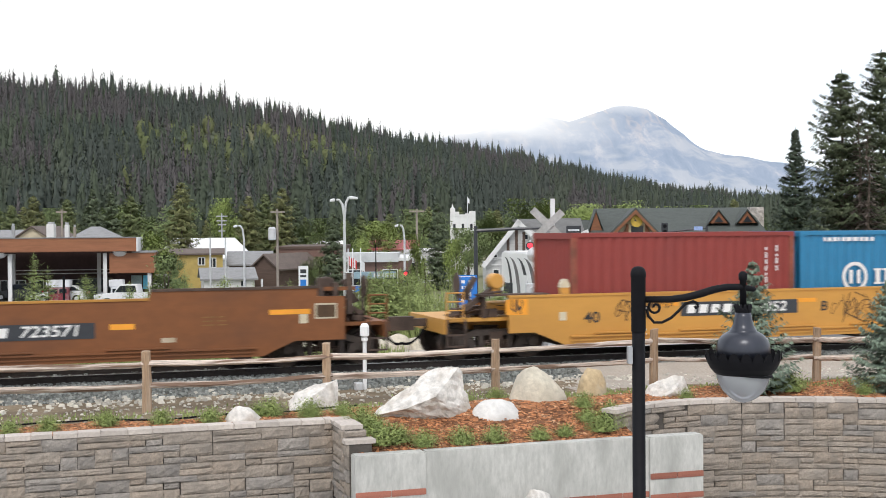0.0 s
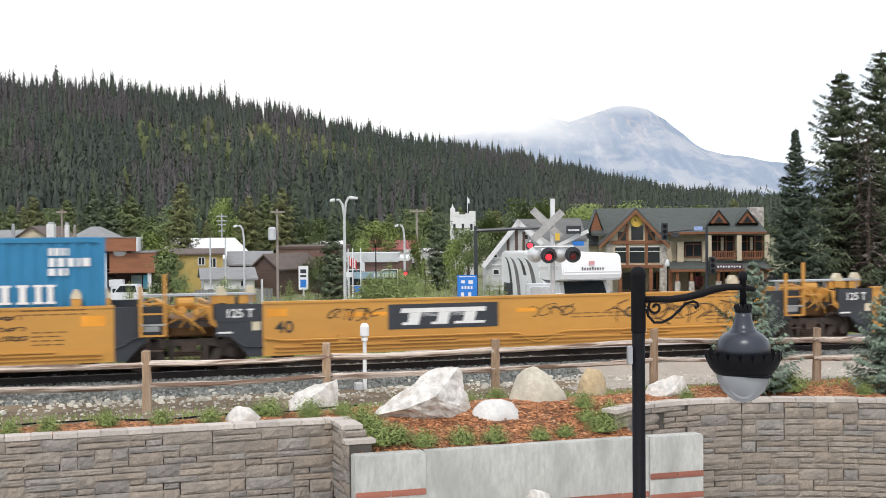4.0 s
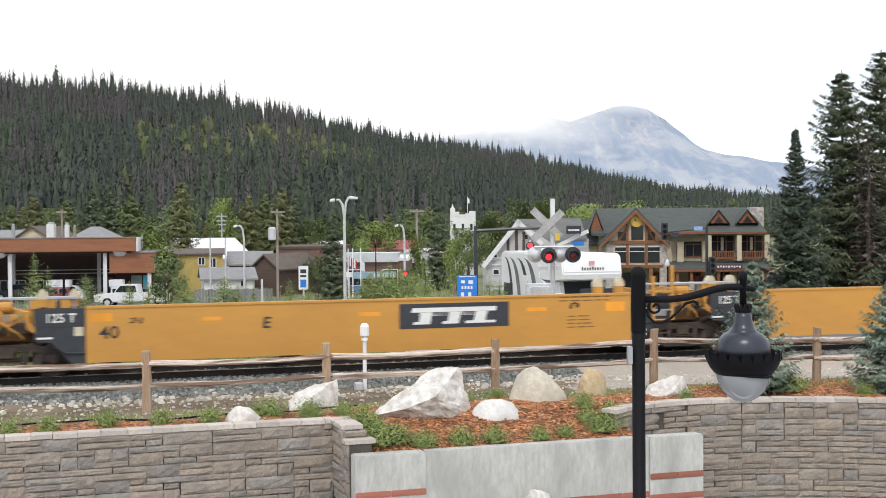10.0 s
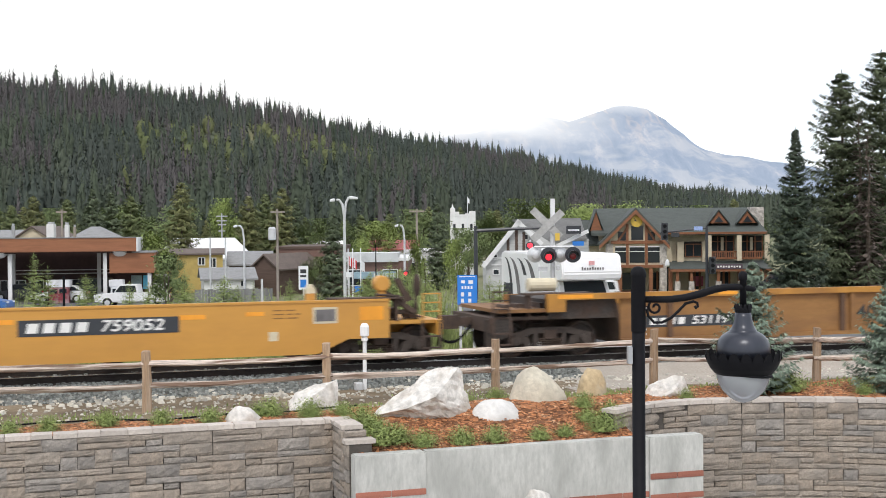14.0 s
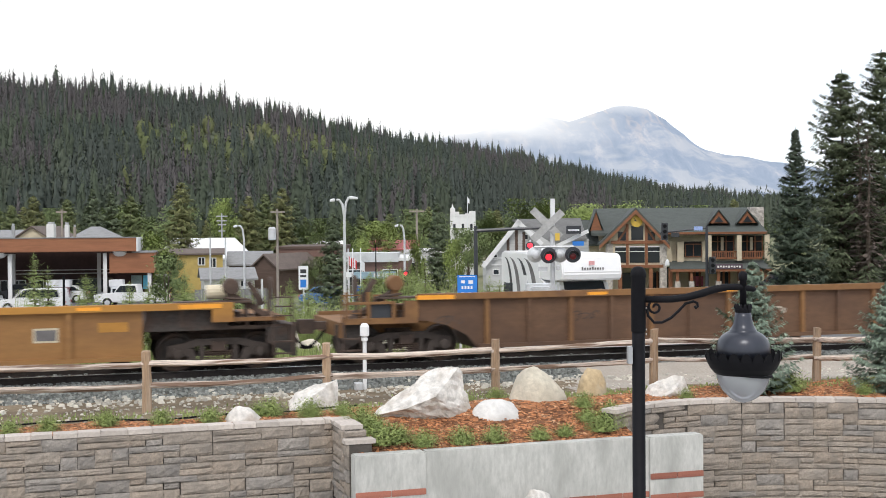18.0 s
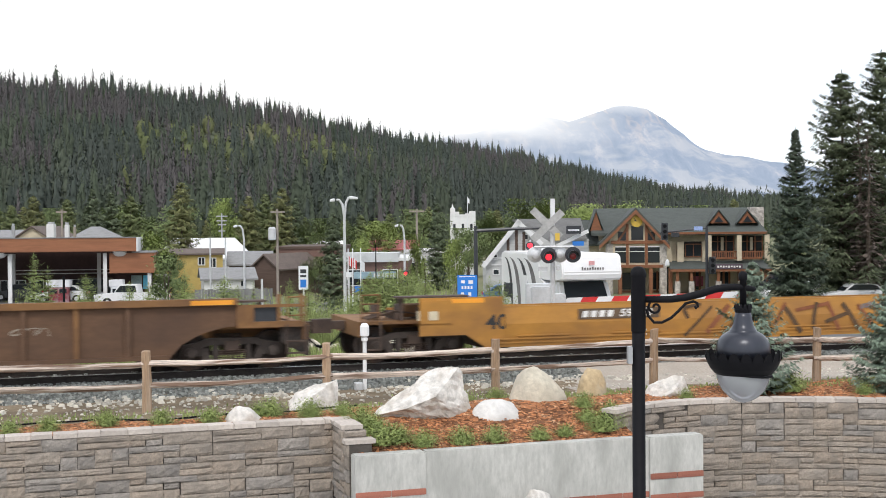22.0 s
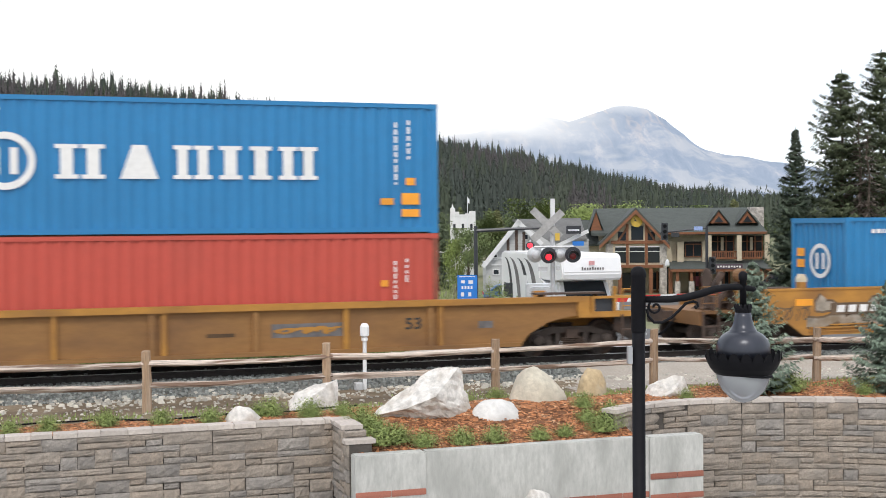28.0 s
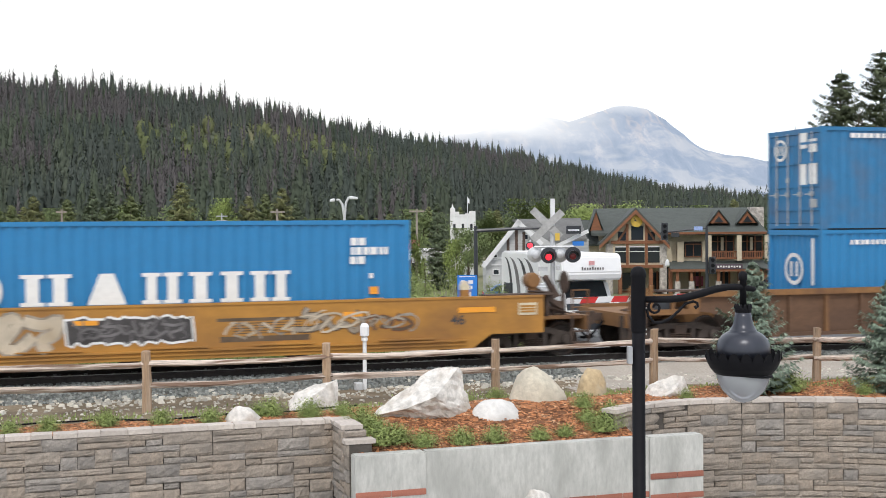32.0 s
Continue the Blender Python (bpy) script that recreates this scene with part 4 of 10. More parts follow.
def conifer(name, m, h, rad, label, leaf, seed, levels=26, per=8, twigs=5, base=0.06, droop=0.3, ragged=0.25, tip=1.0, sparse=0.0, group="conifers", category="tree", bare=0, fan=1, fine=1.0):
    rng = random.Random(seed)
    t = thing(name, m, label, category, group)
    bm = bmesh.new()
    n = 8
    tube(bm, [(0.01 * h * math.sin(2.3 * i + seed) * (i / n), 0.01 * h * math.cos(1.7 * i) * (i / n), h * (i / n) * 0.97 - 0.1) for i in range(n + 1)], [h * 0.016 * (1 - 0.9 * i / n) + 0.006 for i in range(n + 1)], 8)
    if bare:
        for k in range(bare):
            z, a = h * rng.uniform(0.04, 0.5), rng.uniform(0, math.tau)
            L = rad * rng.uniform(0.3, 0.7)
            tube(bm, [(0, 0, z), (L * 0.5 * math.cos(a), L * 0.5 * math.sin(a), z - 0.1 * L), (L * math.cos(a), L * math.sin(a), z - 0.35 * L)], [0.03, 0.02, 0.006], 4)
    part("trunk", bm, BARK, t)
    me = quads_mesh("crown", conifer_crown(h, rad, rng, levels, per, twigs, base, droop, ragged, tip, sparse, fan, fine), leaf, (0, 0, 0), True)
    c = new("crown", me)
    c.parent = t
    return t


def broadleaf(name, m, h, rad, label, leaf, seed, n=900, size=0.12, stems=1, group="shrubs and trees", category="tree", low=0.25, narrow=1.0):
    """A stem with limbs and a loose crown of small leaves gathered in clumps."""
    rng = random.Random(seed)
    t = thing(name, m, label, category, group)
    bm = bmesh.new()
    clumps = []
    for s in range(stems):
        a = rng.uniform(0, math.tau)
        bx, by = (0, 0) if stems == 1 else (rad * 0.25 * math.cos(a), rad * 0.25 * math.sin(a))
        tube(bm, [(bx * 0.3, by * 0.3, -0.08), (bx * 0.6, by * 0.6, h * 0.4), (bx, by, h * 0.85)], [h * 0.014 + 0.01, h * 0.009 + 0.006, 0.006], 6)
        for k in range(6):
            b = rng.uniform(0, math.tau)
            z0 = h * rng.uniform(low, 0.75)
            L = rad * rng.uniform(0.5, 1.0)
            e = (bx + L * math.cos(b), by + L * math.sin(b), z0 + h * rng.uniform(0.1, 0.3) * narrow)
            tube(bm, [(bx * 0.8, by * 0.8, z0), ((bx + e[0]) / 2, (by + e[1]) / 2, (z0 + e[2]) / 2 + 0.03 * h), e], [h * 0.006 + 0.004, h * 0.004 + 0.003, 0.003], 5)
            clumps.append((e, rad * rng.uniform(0.25, 0.5)))
        clumps.append(((bx, by, h * 0.85), rad * 0.4))
    part("stem", bm, BARK, t)
    out = []
    for _ in range(n):
        (cx, cy, cz), r = rng.choice(clumps)
        x, y, z = cx + rng.gauss(0, r * 0.6), cy + rng.gauss(0, r * 0.6), cz + rng.gauss(0, r * 0.6 * max(narrow, 1))
        z = min(max(z, h * low * 0.3), h)
        s = size * rng.uniform(0.6, 1.4)
        d1 = Vector((rng.uniform(-1, 1), rng.uniform(-1, 1), rng.uniform(-1, 1))).normalized()
        d2 = d1.orthogonal().normalized()
        p = Vector((x, y, z))
        out += [tuple(p - d1 * s), tuple(p - d2 * s * 0.5), tuple(p + d1 * s), tuple(p + d2 * s * 0.5)]
    c = new("foliage", quads_mesh("foliage", out, leaf, (0, 0, h * 0.5)))
    c.parent = t
    return t


def tuft_mesh(seed, n=620):
    """A low bushy plant: stems and narrow leaves fanning out, about one metre across."""
    rng = random.Random(seed)
    out = []
    for _ in range(n):
        a, e = rng.uniform(0, math.tau), rng.uniform(0.2, 1.45)
        L = rng.uniform(0.5, 1.0) * (0.75 + 0.25 * math.sin(e))
        d = Vector((math.cos(a) * math.cos(e), math.sin(a) * math.cos(e), math.sin(e)))
        u = d.cross(Vector((0, 0, 1))).normalized() * 0.011
        p0 = Vector((rng.uniform(-0.12, 0.12), rng.uniform(-0.12, 0.12), 0))
        for k in range(5):
            s0 = 0.25 + 0.15 * k
            q = p0 + d * (L * s0)
            v = Vector((rng.uniform(-1, 1), rng.uniform(-1, 1), rng.uniform(-0.2, 1))).normalized() * 0.085
            out += [tuple(q - u), tuple(q + v * 0.5 - u * 1.6), tuple(q + v), tuple(q + v * 0.5 + u * 1.6)]
    return quads_mesh("foliage", out, SHRUB_LEAF, (0, 0, 0.1))


TUFTS = [tuft_mesh(k) for k in range(4)]
for k, (x, y, w) in enumerate(((-7.72, -6.82, 0.19), (-8.64, -6.91, 0.17), (-6.82, -6.83, 0.17), (-6.02, -7.0, 0.17), (-9.25, -7.04, 0.15), (-4.93, -6.73, 0.21), (-4.3, -6.97, 0.21), (-3.73, -7.01, 0.21),
                               (-3.59, -7.86, 0.29), (-3.4, -8.65, 0.3), (-3.48, -8.21, 0.27), (-2.77, -8.81, 0.25), (-2.09, -8.74, 0.25), (-1.52, -8.76, 0.23), (-0.72, -8.78, 0.2), (-0.22, -8.71, 0.18),
                               (0.6, -7.65, 0.22), (0.5, -8.63, 0.29), (0.8, -8.42, 0.25), (0.44, -8.18, 0.21), (0.95, -8.05, 0.24), (2.95, -7.17, 0.17), (5.25, -7.17, 0.34), (5.23, -6.71, 0.24), (6.32, -8.02, 0.2), (-3.14, -8.58, 0.25), (-5.15, -6.7, 0.16), (-0.6, -6.3, 0.2), (-1.3, -6.5, 0.2))):
    g = 1.4 if x < -4 else 1.08
    ob = tagged(new("low_shrub", TUFTS[k % 4]), "low fresh green shrub planted in wood chips", "shrub", "shrubs in the bed")
    ob.matrix_basis = pose(x, y, ground_z(x, y) - 0.02, 0, 0, k * 77) @ Matrix.Diagonal((w * 1.95 * g, w * 1.95 * g, w * 1.5 * g, 1))

for x, y, z, h, w, seed in ((4.5, -7.0, -0.22, 2.62, 0.95, 5), (7.15, -7.7, -0.25, 2.3, 0.95, 8)):
    spruce("young_spruce", pose(x, y, z), h, w, "young blue-green spruce behind the curved wall", SPRUCE_BLUE, seed, "conifers", levels=26, per=8, base=0.05, tip=0.85, ragged=0.3, lift=0.5, droop=0.12, spray=0.1, dense=95)
# ---- the train ----
SPEED_KNOTS = (5.713, 5.818, 5.898, 5.955, 6.0)     # metres a second at 0, 8, 16, 24 and 32 s


def travelled(t):
    """How far the train has gone by t seconds."""
    d = 0.0
    for i in range(4):
        u = min(max(t - 8 * i, 0), 8)
        d += SPEED_KNOTS[i] * u + (SPEED_KNOTS[i + 1] - SPEED_KNOTS[i]) * u * u / 16
    return d


# small corrections of the wagons' places: (place along the train, metres to add)
SETTLE = ((-10, 0.0), (5, -0.05), (25, -0.09), (40, -0.09), (56, -0.085), (73, -0.055), (92, -0.03), (114, 0.02), (136, 0.1), (157.6, 0.27), (180.5, 0.63), (203, 0.82))


def settled(start, length):
    """Where a wagon or its load of this length truly begins."""
    mid = start + length / 2
    return start + float(np.interp(mid, [a for a, _ in SETTLE], [b for _, b in SETTLE]))


SIDE = 1.47            # half the width of a well car
WHEEL_R = 0.42


def wheelset_mesh():
    bm = bmesh.new()
    for s in (-1, 1):
        lathe(bm, [(0.0, s * 0.70), (0.12, s * 0.70), (0.13, s * 0.72), (0.32, s * 0.735), (0.36, s * 0.70), (0.445, s * 0.70),
                   (0.445, s * 0.725), (0.42, s * 0.735), (0.415, s * 0.83), (0.36, s * 0.83), (0.32, s * 0.775), (0.13, s * 0.80), (0.11, s * 0.84), (0, s * 0.84)], 28, "y")
        for k in range(6):
            a = k * math.pi / 3
            lathe(bm, [(0.03, s * 0.775), (0.03, s * 0.80)], 6, "y", (0.22 * math.cos(a), 0, 0.22 * math.sin(a)))
    lathe(bm, [(0.085, -0.98), (0.085, 0.98)], 12, "y")
    return mesh_of("wheelset", bm, GRIME)


WHEELSET = None
SPRING = None


def truck(parent, x, base=1.78):
    """A three-piece truck with its two wheelsets."""
    global WHEELSET, SPRING
    bm = bmesh.new()
    box(bm, -0.16, 0.16, -1.12, 1.12, 0.46, 0.66)
    box(bm, -0.3, 0.3, -0.45, 0.45, 0.6, 0.76)
    t = part("truck", bm, GEAR, parent, "black cast truck with roller bearing caps")
    t.matrix_basis = pose(x, 0, 0)
    h = base / 2
    for s in (-1, 1):
        bm = bmesh.new()
        y0, y1 = (0.94, 1.08) if s > 0 else (-1.08, -0.94)
        prism(bm, [(-h - 0.2, 0.5), (-h + 0.2, 0.5), (-0.45, 0.58), (0.45, 0.58), (h - 0.2, 0.5), (h + 0.2, 0.5), (h + 0.2, 0.58), (h - 0.1, 0.63), (0.5, 0.72), (-0.5, 0.72), (-h + 0.1, 0.63), (-h - 0.2, 0.58)], y0, y1)
        prism(bm, [(-0.5, 0.15), (0.5, 0.15), (0.46, 0.26), (-0.46, 0.26)], y0, y1)
        for q in (-1, 1):
            prism(bm, [(q * a, z) for a, z in ((0.46, 0.15), (0.62, 0.22), (h - 0.16, 0.5), (h - 0.34, 0.52), (0.46, 0.28))][::q], y0, y1)
            prism(bm, [(q * a, z) for a, z in ((0.3, 0.26), (0.42, 0.26), (0.42, 0.6), (0.3, 0.6))][::q], y0, y1)
            prism(bm, [(q * a, z) for a, z in ((h - 0.2, 0.34), (h - 0.12, 0.34), (h - 0.1, 0.52), (h - 0.2, 0.52))][::q], y0, y1)
            prism(bm, [(q * a, z) for a, z in ((h + 0.11, 0.34), (h + 0.2, 0.34), (h + 0.2, 0.52), (h + 0.11, 0.52))][::q], y0, y1)
            lathe(bm, [(0.12, s * 1.06), (0.12, s * 1.17), (0.1, s * 1.19), (0.04, s * 1.2)], 14, "y", (q * h, 0, 0.42))
        part("side_frame", bm, FRAME_CAST, t)
    if SPRING is None:
        bm = bmesh.new()
        tube(bm, [(0.05 * math.cos(i * 0.9), 0.05 * math.sin(i * 0.9), 0.24 + 0.0066 * i) for i in range(35)], 0.012, 5)
        SPRING = mesh_of("spring", bm, GEAR)
    for s in (-1, 1):
        for k in (-0.24, -0.12, 0, 0.12, 0.24):
            piece("spring", SPRING, t, pose(k, s * 1.1, 0))
    if WHEELSET is None:
        WHEELSET = wheelset_mesh()
    for q in (-1, 1):
        w = piece("wheelset", WHEELSET, t, pose(q * h, 0, WHEEL_R))
        wheels.append((w, q * h))
    return t


def coupler(parent, x, s):
    """Knuckle coupler, shank and sagging air hose at an end; s is the way it points."""
    bm = bmesh.new()
    box(bm, min(x - s * 0.3, x + s * 0.38), max(x - s * 0.3, x + s * 0.38), -0.09, 0.09, 0.76, 0.94)
    prism(bm, [(x + s * a, z) for a, z in ((0.34, 0.68), (0.66, 0.68), (0.7, 0.8), (0.7, 1.0), (0.34, 1.0))][::s], -0.2, 0.06)
    box(bm, min(x + s * 0.4, x + s * 0.62), max(x + s * 0.4, x + s * 0.62), 0.06, 0.2, 0.72, 0.98)
    part("coupler", bm, GEAR, parent)
    bm = bmesh.new()
    tube(bm, [(x + s * (0.1 + 0.56 * k / 8), -0.35 + 0.2 * k / 8, 0.78 - 0.42 * math.sin(math.pi * min(k / 8 * 0.62, 1))) for k in range(9)], 0.032, 7)
    part("air_hose", bm, BLACK_IRON, parent)


def end_gear(parent, x, s, paint, tall=True, seed=1, tank=None):
    """The open end of a car over its truck: deck, sill box, steps, brake stand and grab irons. x is the end sill; s points outwards."""
    r = random.Random(seed)

    def span(bm, a, b, y0, y1, z0, z1):
        box(bm, min(x - s * a, x - s * b), max(x - s * a, x - s * b), y0, y1, z0, z1)
    bm = bmesh.new()
    span(bm, 0.0, 0.12, -1.4, 1.4, 0.66, 1.0)
    span(bm, 0.1, 2.1, -1.25, 1.25, 0.92, 1.0)
    span(bm, 0.1, 3.0, -0.3, 0.3, 0.66, 0.94)
    part("end_sill", bm, paint, parent)
    bm = bmesh.new()
    for z in (0.36, 0.62):
        span(bm, 0.04, 0.5, -1.5, -1.4, z, z + 0.035)
    for a in (0.05, 0.47):
        span(bm, a, a + 0.035, -1.5, -1.44, 0.36, 1.0)
    part("corner_step", bm, GEAR, parent)
    bm = bmesh.new()
    for a in (0.06, 0.46):
        tube(bm, [(x - s * a, -1.42, 0.98), (x - s * a, -1.44, 1.62)], 0.018, 6)
    for z in (1.2, 1.4, 1.6):
        tube(bm, [(x - s * 0.06, -1.43, z), (x - s * 0.46, -1.43, z)], 0.016, 6)
    part("handrail", bm, paint, parent)
    for k in range(5):
        bm = bmesh.new()
        a = 0.55 + k * 0.3 + r.uniform(-0.05, 0.05)
        z = 1.0 + r.uniform(0, 0.06)
        span(bm, a, a + r.uniform(0.12, 0.28), -1.2 + r.uniform(0, 0.4), -0.3, z, z + r.uniform(0.1, 0.34))
        part("brake_valve", bm, GEAR, parent)
    bm = bmesh.new()
    lathe(bm, [(0.14, -0.35), (0.16, -0.33), (0.16, 0.33), (0.14, 0.35)], 14, "x", (x - s * 1.5, -0.85, 1.2 if not tank else 1.72))
    part("air_tank", bm, tank or paint, parent)
    for k in range(6):
        bm = bmesh.new()
        y = -1.0 + k * 0.1
        tube(bm, [(x - s * 0.3, y, 1.03), (x - s * 0.9, y - 0.1, 1.12 + 0.1 * r.random()), (x - s * 1.9, y, 1.05)], 0.02, 5)
        part("brake_pipe", bm, GEAR, parent)
    if tall:
        bm = bmesh.new()
        span(bm, 0.46, 0.52, -1.0, -0.9, 0.95, 1.98)
        span(bm, 0.72, 0.78, -1.0, -0.9, 0.95, 1.7)
        prism(bm, [(x - s * a, z) for a, z in ((0.5, 1.2), (0.62, 1.15), (1.35, 1.62), (1.3, 1.72))][::-s], -1.15, -0.95)
        prism(bm, [(x - s * a, z) for a, z in ((0.55, 1.45), (0.7, 1.4), (0.98, 1.9), (0.88, 1.95))][::-s], -0.95, -0.8)
        tube(bm, [(x - s * 0.6, -0.95, 1.1), (x - s * 0.95, -1.2, 1.55), (x - s * 1.5, -1.2, 1.6)], 0.03, 6)
        part("brake_stand", bm, GEAR, parent, "dark hand brake stand")
        bm = bmesh.new()
        lathe(bm, [(0.25, -0.02), (0.27, 0), (0.25, 0.02), (0.22, 0.0)], 18, "x", (x - s * 0.46, -0.95, 1.78))
        for k in range(4):
            a = k * math.pi / 4
            tube(bm, [(x - s * 0.46, -0.95 - 0.22 * math.cos(a), 1.78 - 0.22 * math.sin(a)), (x - s * 0.46, -0.95 + 0.22 * math.cos(a), 1.78 + 0.22 * math.sin(a))], 0.015, 5)
        part("brake_wheel", bm, GEAR, parent)
        bm = bmesh.new()
        lathe(bm, [(0.15, -1.25), (0.18, -1.23), (0.18, -0.95), (0.15, -0.93)], 16, "y", (x - s * 1.35, 0, 1.84))
        span(bm, 1.27, 1.43, -1.2, -1.0, 1.5, 1.72)
        part("brake_cylinder", bm, paint if paint != CAR1 else GEAR, parent)
    bm = bmesh.new()
    span(bm, 0.9, 2.6, -1.38, -0.95, 1.5, 1.54)
    for a in (1.0, 2.4):
        span(bm, a, a + 0.06, -1.3, -1.0, 1.0, 1.5)
    part("walkway", bm, GEAR, parent, "rusty open grating walkway")
    coupler(parent, x, s)


def side_marks(parent, marks, s0, y):
    """Painted marks on the near side: oblongs of (s, z, width, height, material)."""
    for s, z, w, h, m in marks:
        bm = bmesh.new()
        box(bm, s - s0 - w / 2, s - s0 + w / 2, y - 0.004, y, z - h / 2, z + h / 2)
        part("reflector_patch" if m in (ORANGE,) else "stencil", bm, m, parent)


def text_lines(parent, s, z, w, rows, s0, y, m=None):
    """A stencilled note too small to read: plain bars."""
    r = random.Random(int(s * 10))
    for k in range(rows):
        bm = bmesh.new()
        a = s - s0 - w / 2
        while a < s - s0 + w / 2 - 0.1:
            b = min(a + r.uniform(0.12, 0.3), s - s0 + w / 2)
            box(bm, a, b, y - 0.003, y, z - k * 0.085, z - k * 0.085 + 0.026)
            a = b + 0.05
        part("stencil", bm, m or FADED_INK, parent)


def scrawl(parent, s, z, w, h, loops, seed, s0, y, m=None, width=0.035):
    """A looping spray-painted tag."""
    r = random.Random(seed)
    bm = bmesh.new()
    for k in range(loops):
        cx = s - s0 - w / 2 + w * (k + 0.5) / loops
        a0, n = r.uniform(0, 6), r.randint(8, 14)
        rx, rz = w / loops * r.uniform(0.4, 0.8), h * r.uniform(0.25, 0.5)
        kz = r.choice((1, 1, 2))
        pts = [(cx + rx * math.sin(a0 + i * 0.62) + (i / n - 0.5) * w / loops * 0.7, z + rz * math.cos(kz * (a0 + i * 0.55)) * (0.5 + 0.5 * i / n)) for i in range(n)]
        strip(bm, pts, width * r.uniform(0.7, 1.5), y - 0.004 - 0.0006 * k)
    part("graffiti", bm, m or GRAF_BLACK, parent)


def jagged_piece(parent, s, z, w, h, n, seed, s0, y, inks, bold=1.0):
    """Sharp-cornered interlocking graffiti strokes."""
    r = random.Random(seed)
    for k in range(n):
        cx = s - s0 - w / 2 + w * (k + 0.5) / n
        pts = [(cx + r.uniform(-0.8, 0.8) * w / n, z + h * (q / 4 - 0.5) * (1 if k % 2 else -1) + r.uniform(-0.08, 0.08)) for q in range(5)]
        bm = bmesh.new()
        strip(bm, pts, r.uniform(0.06, 0.16) * bold, y - 0.004 - 0.0007 * k)
        part("graffiti", bm, inks[k % len(inks)], parent)


FAT_SHAPES = (((0.1, 0.35), (0.3, 0.95), (0.62, 0.8), (0.4, 0.45), (0.15, 0.1), (0.6, 0.0), (1.0, 0.4)), ((0.0, 0.9), (0.5, 0.75), (0.95, 0.95), (0.8, 0.5), (0.35, 0.35), (0.55, 0.0)), ((0.2, 0.1), (0.05, 0.55), (0.4, 0.85), (0.9, 0.6), (0.7, 0.2), (0.35, 0.3)),
              ((0.0, 0.2), (0.45, 0.15), (0.9, 0.4), (0.6, 0.75), (0.2, 0.65), (0.35, 1.0)), ((0.05, 0.8), (0.2, 0.2), (0.55, 0.5), (0.75, 0.05), (1.05, 0.5), (0.8, 0.9)))


def fat_strokes(parent, s, z, w, h, n, seed, s0, y, fill, edge, bold):
    """A row of fat spray-painted strokes, each with a darker border."""
    r = random.Random(seed)
    k0 = r.randrange(5)
    for k in range(n):
        cx, cw = s - s0 - w / 2 + w * (k - 0.15) / n, w / n * 1.3
        tilt, up = r.uniform(-0.12, 0.2), r.uniform(-0.08, 0.08) * h
        pts = [(cx + a * cw + tilt * (b - 0.5) * h, z + up + (b - 0.5) * h * 0.86) for a, b in FAT_SHAPES[(k0 + k) % 5]]
        line = []
        for p, q in zip(pts, pts[1:]):
            line += [(p[0] + (q[0] - p[0]) * i / 3, p[1] + (q[1] - p[1]) * i / 3) for i in range(3)]
        line = [line[0]] + [((a[0] + b[0] * 2 + c[0]) / 4, (a[1] + b[1] * 2 + c[1]) / 4) for a, b, c in zip(line, line[1:], line[2:])] + [pts[-1]]
        for wide, ink, d in ((bold * 1.5, edge, 0.004), (bold, fill, 0.0055)):
            bm = bmesh.new()
            strip(bm, line, wide, y - d - 0.0004 * k)
            part("graffiti" if ink is fill else "graffiti_outline", bm, ink, parent)


def blob_piece(parent, s, z, w, h, seed, s0, y, fill, edge, ink):
    """One ragged cloud of spray paint with a pale border and darker strokes inside."""
    r = random.Random(seed)
    n = 26
    top = [(s - s0 - w / 2 + w * i / n, z + h / 2 * (0.75 + 0.35 * noise.noise((i * 0.7, seed, 0)) + 0.12 * r.random())) for i in range(n + 1)]
    low = [(s - s0 - w / 2 + w * i / n + 0.05, z - h / 2 * (0.75 + 0.35 * noise.noise((i * 0.7, seed, 5)) + 0.12 * r.random())) for i in range(n + 1)]
    bm = bmesh.new()
    a = [bm.verts.new((x, y - 0.004, q)) for x, q in top]
    b = [bm.verts.new((x, y - 0.004, q)) for x, q in low]
    for i in range(n):
        bm.faces.new((b[i], b[i + 1], a[i + 1], a[i]))
    part("graffiti", bm, fill, parent)
    bm = bmesh.new()
    ring = top + low[::-1]
    strip(bm, ring + ring[:2], 0.05, y - 0.006)
    part("graffiti_outline", bm, edge, parent)
    jagged_piece(parent, s, z, w * 0.9, h * 0.6, int(w * 4), seed, s0, y - 0.006, (ink,), 0.35)


def name_plate(parent, s, z, w, h, s0, digits, y, tilt_shapes=4, ink=None):
    """The dark number board: the owner's mark as slanted shapes, the number in figures."""
    bm = bmesh.new()
    box(bm, s - s0 - w / 2, s - s0 + w / 2, y - 0.006, y, z - h / 2, z + h / 2)
    board = part("number_board", bm, PANEL if ink is None else ink, parent, "dark painted number board")
    bm = bmesh.new()
    yy = y - 0.0075
    x = s - s0 - w / 2 + w * 0.055
    hh = h * 0.3
    cw = w * 0.085
    for k in range(tilt_shapes):
        bm.faces.new([bm.verts.new((x + dx + 0.2 * dz, yy, z + dz)) for dx, dz in ((0, -hh), (cw * 0.8, -hh), (cw * 0.8, hh), (0, hh))])
        x += cw * 1.18
    part("owner_mark", bm, WHITE, board)
    letters(digits, h * 0.98, WHITE, board, upright(s - s0 + w * 0.2, y - 0.008, z), 0.16, wide=w * 0.46 / (len(digits) * h * 0.56))


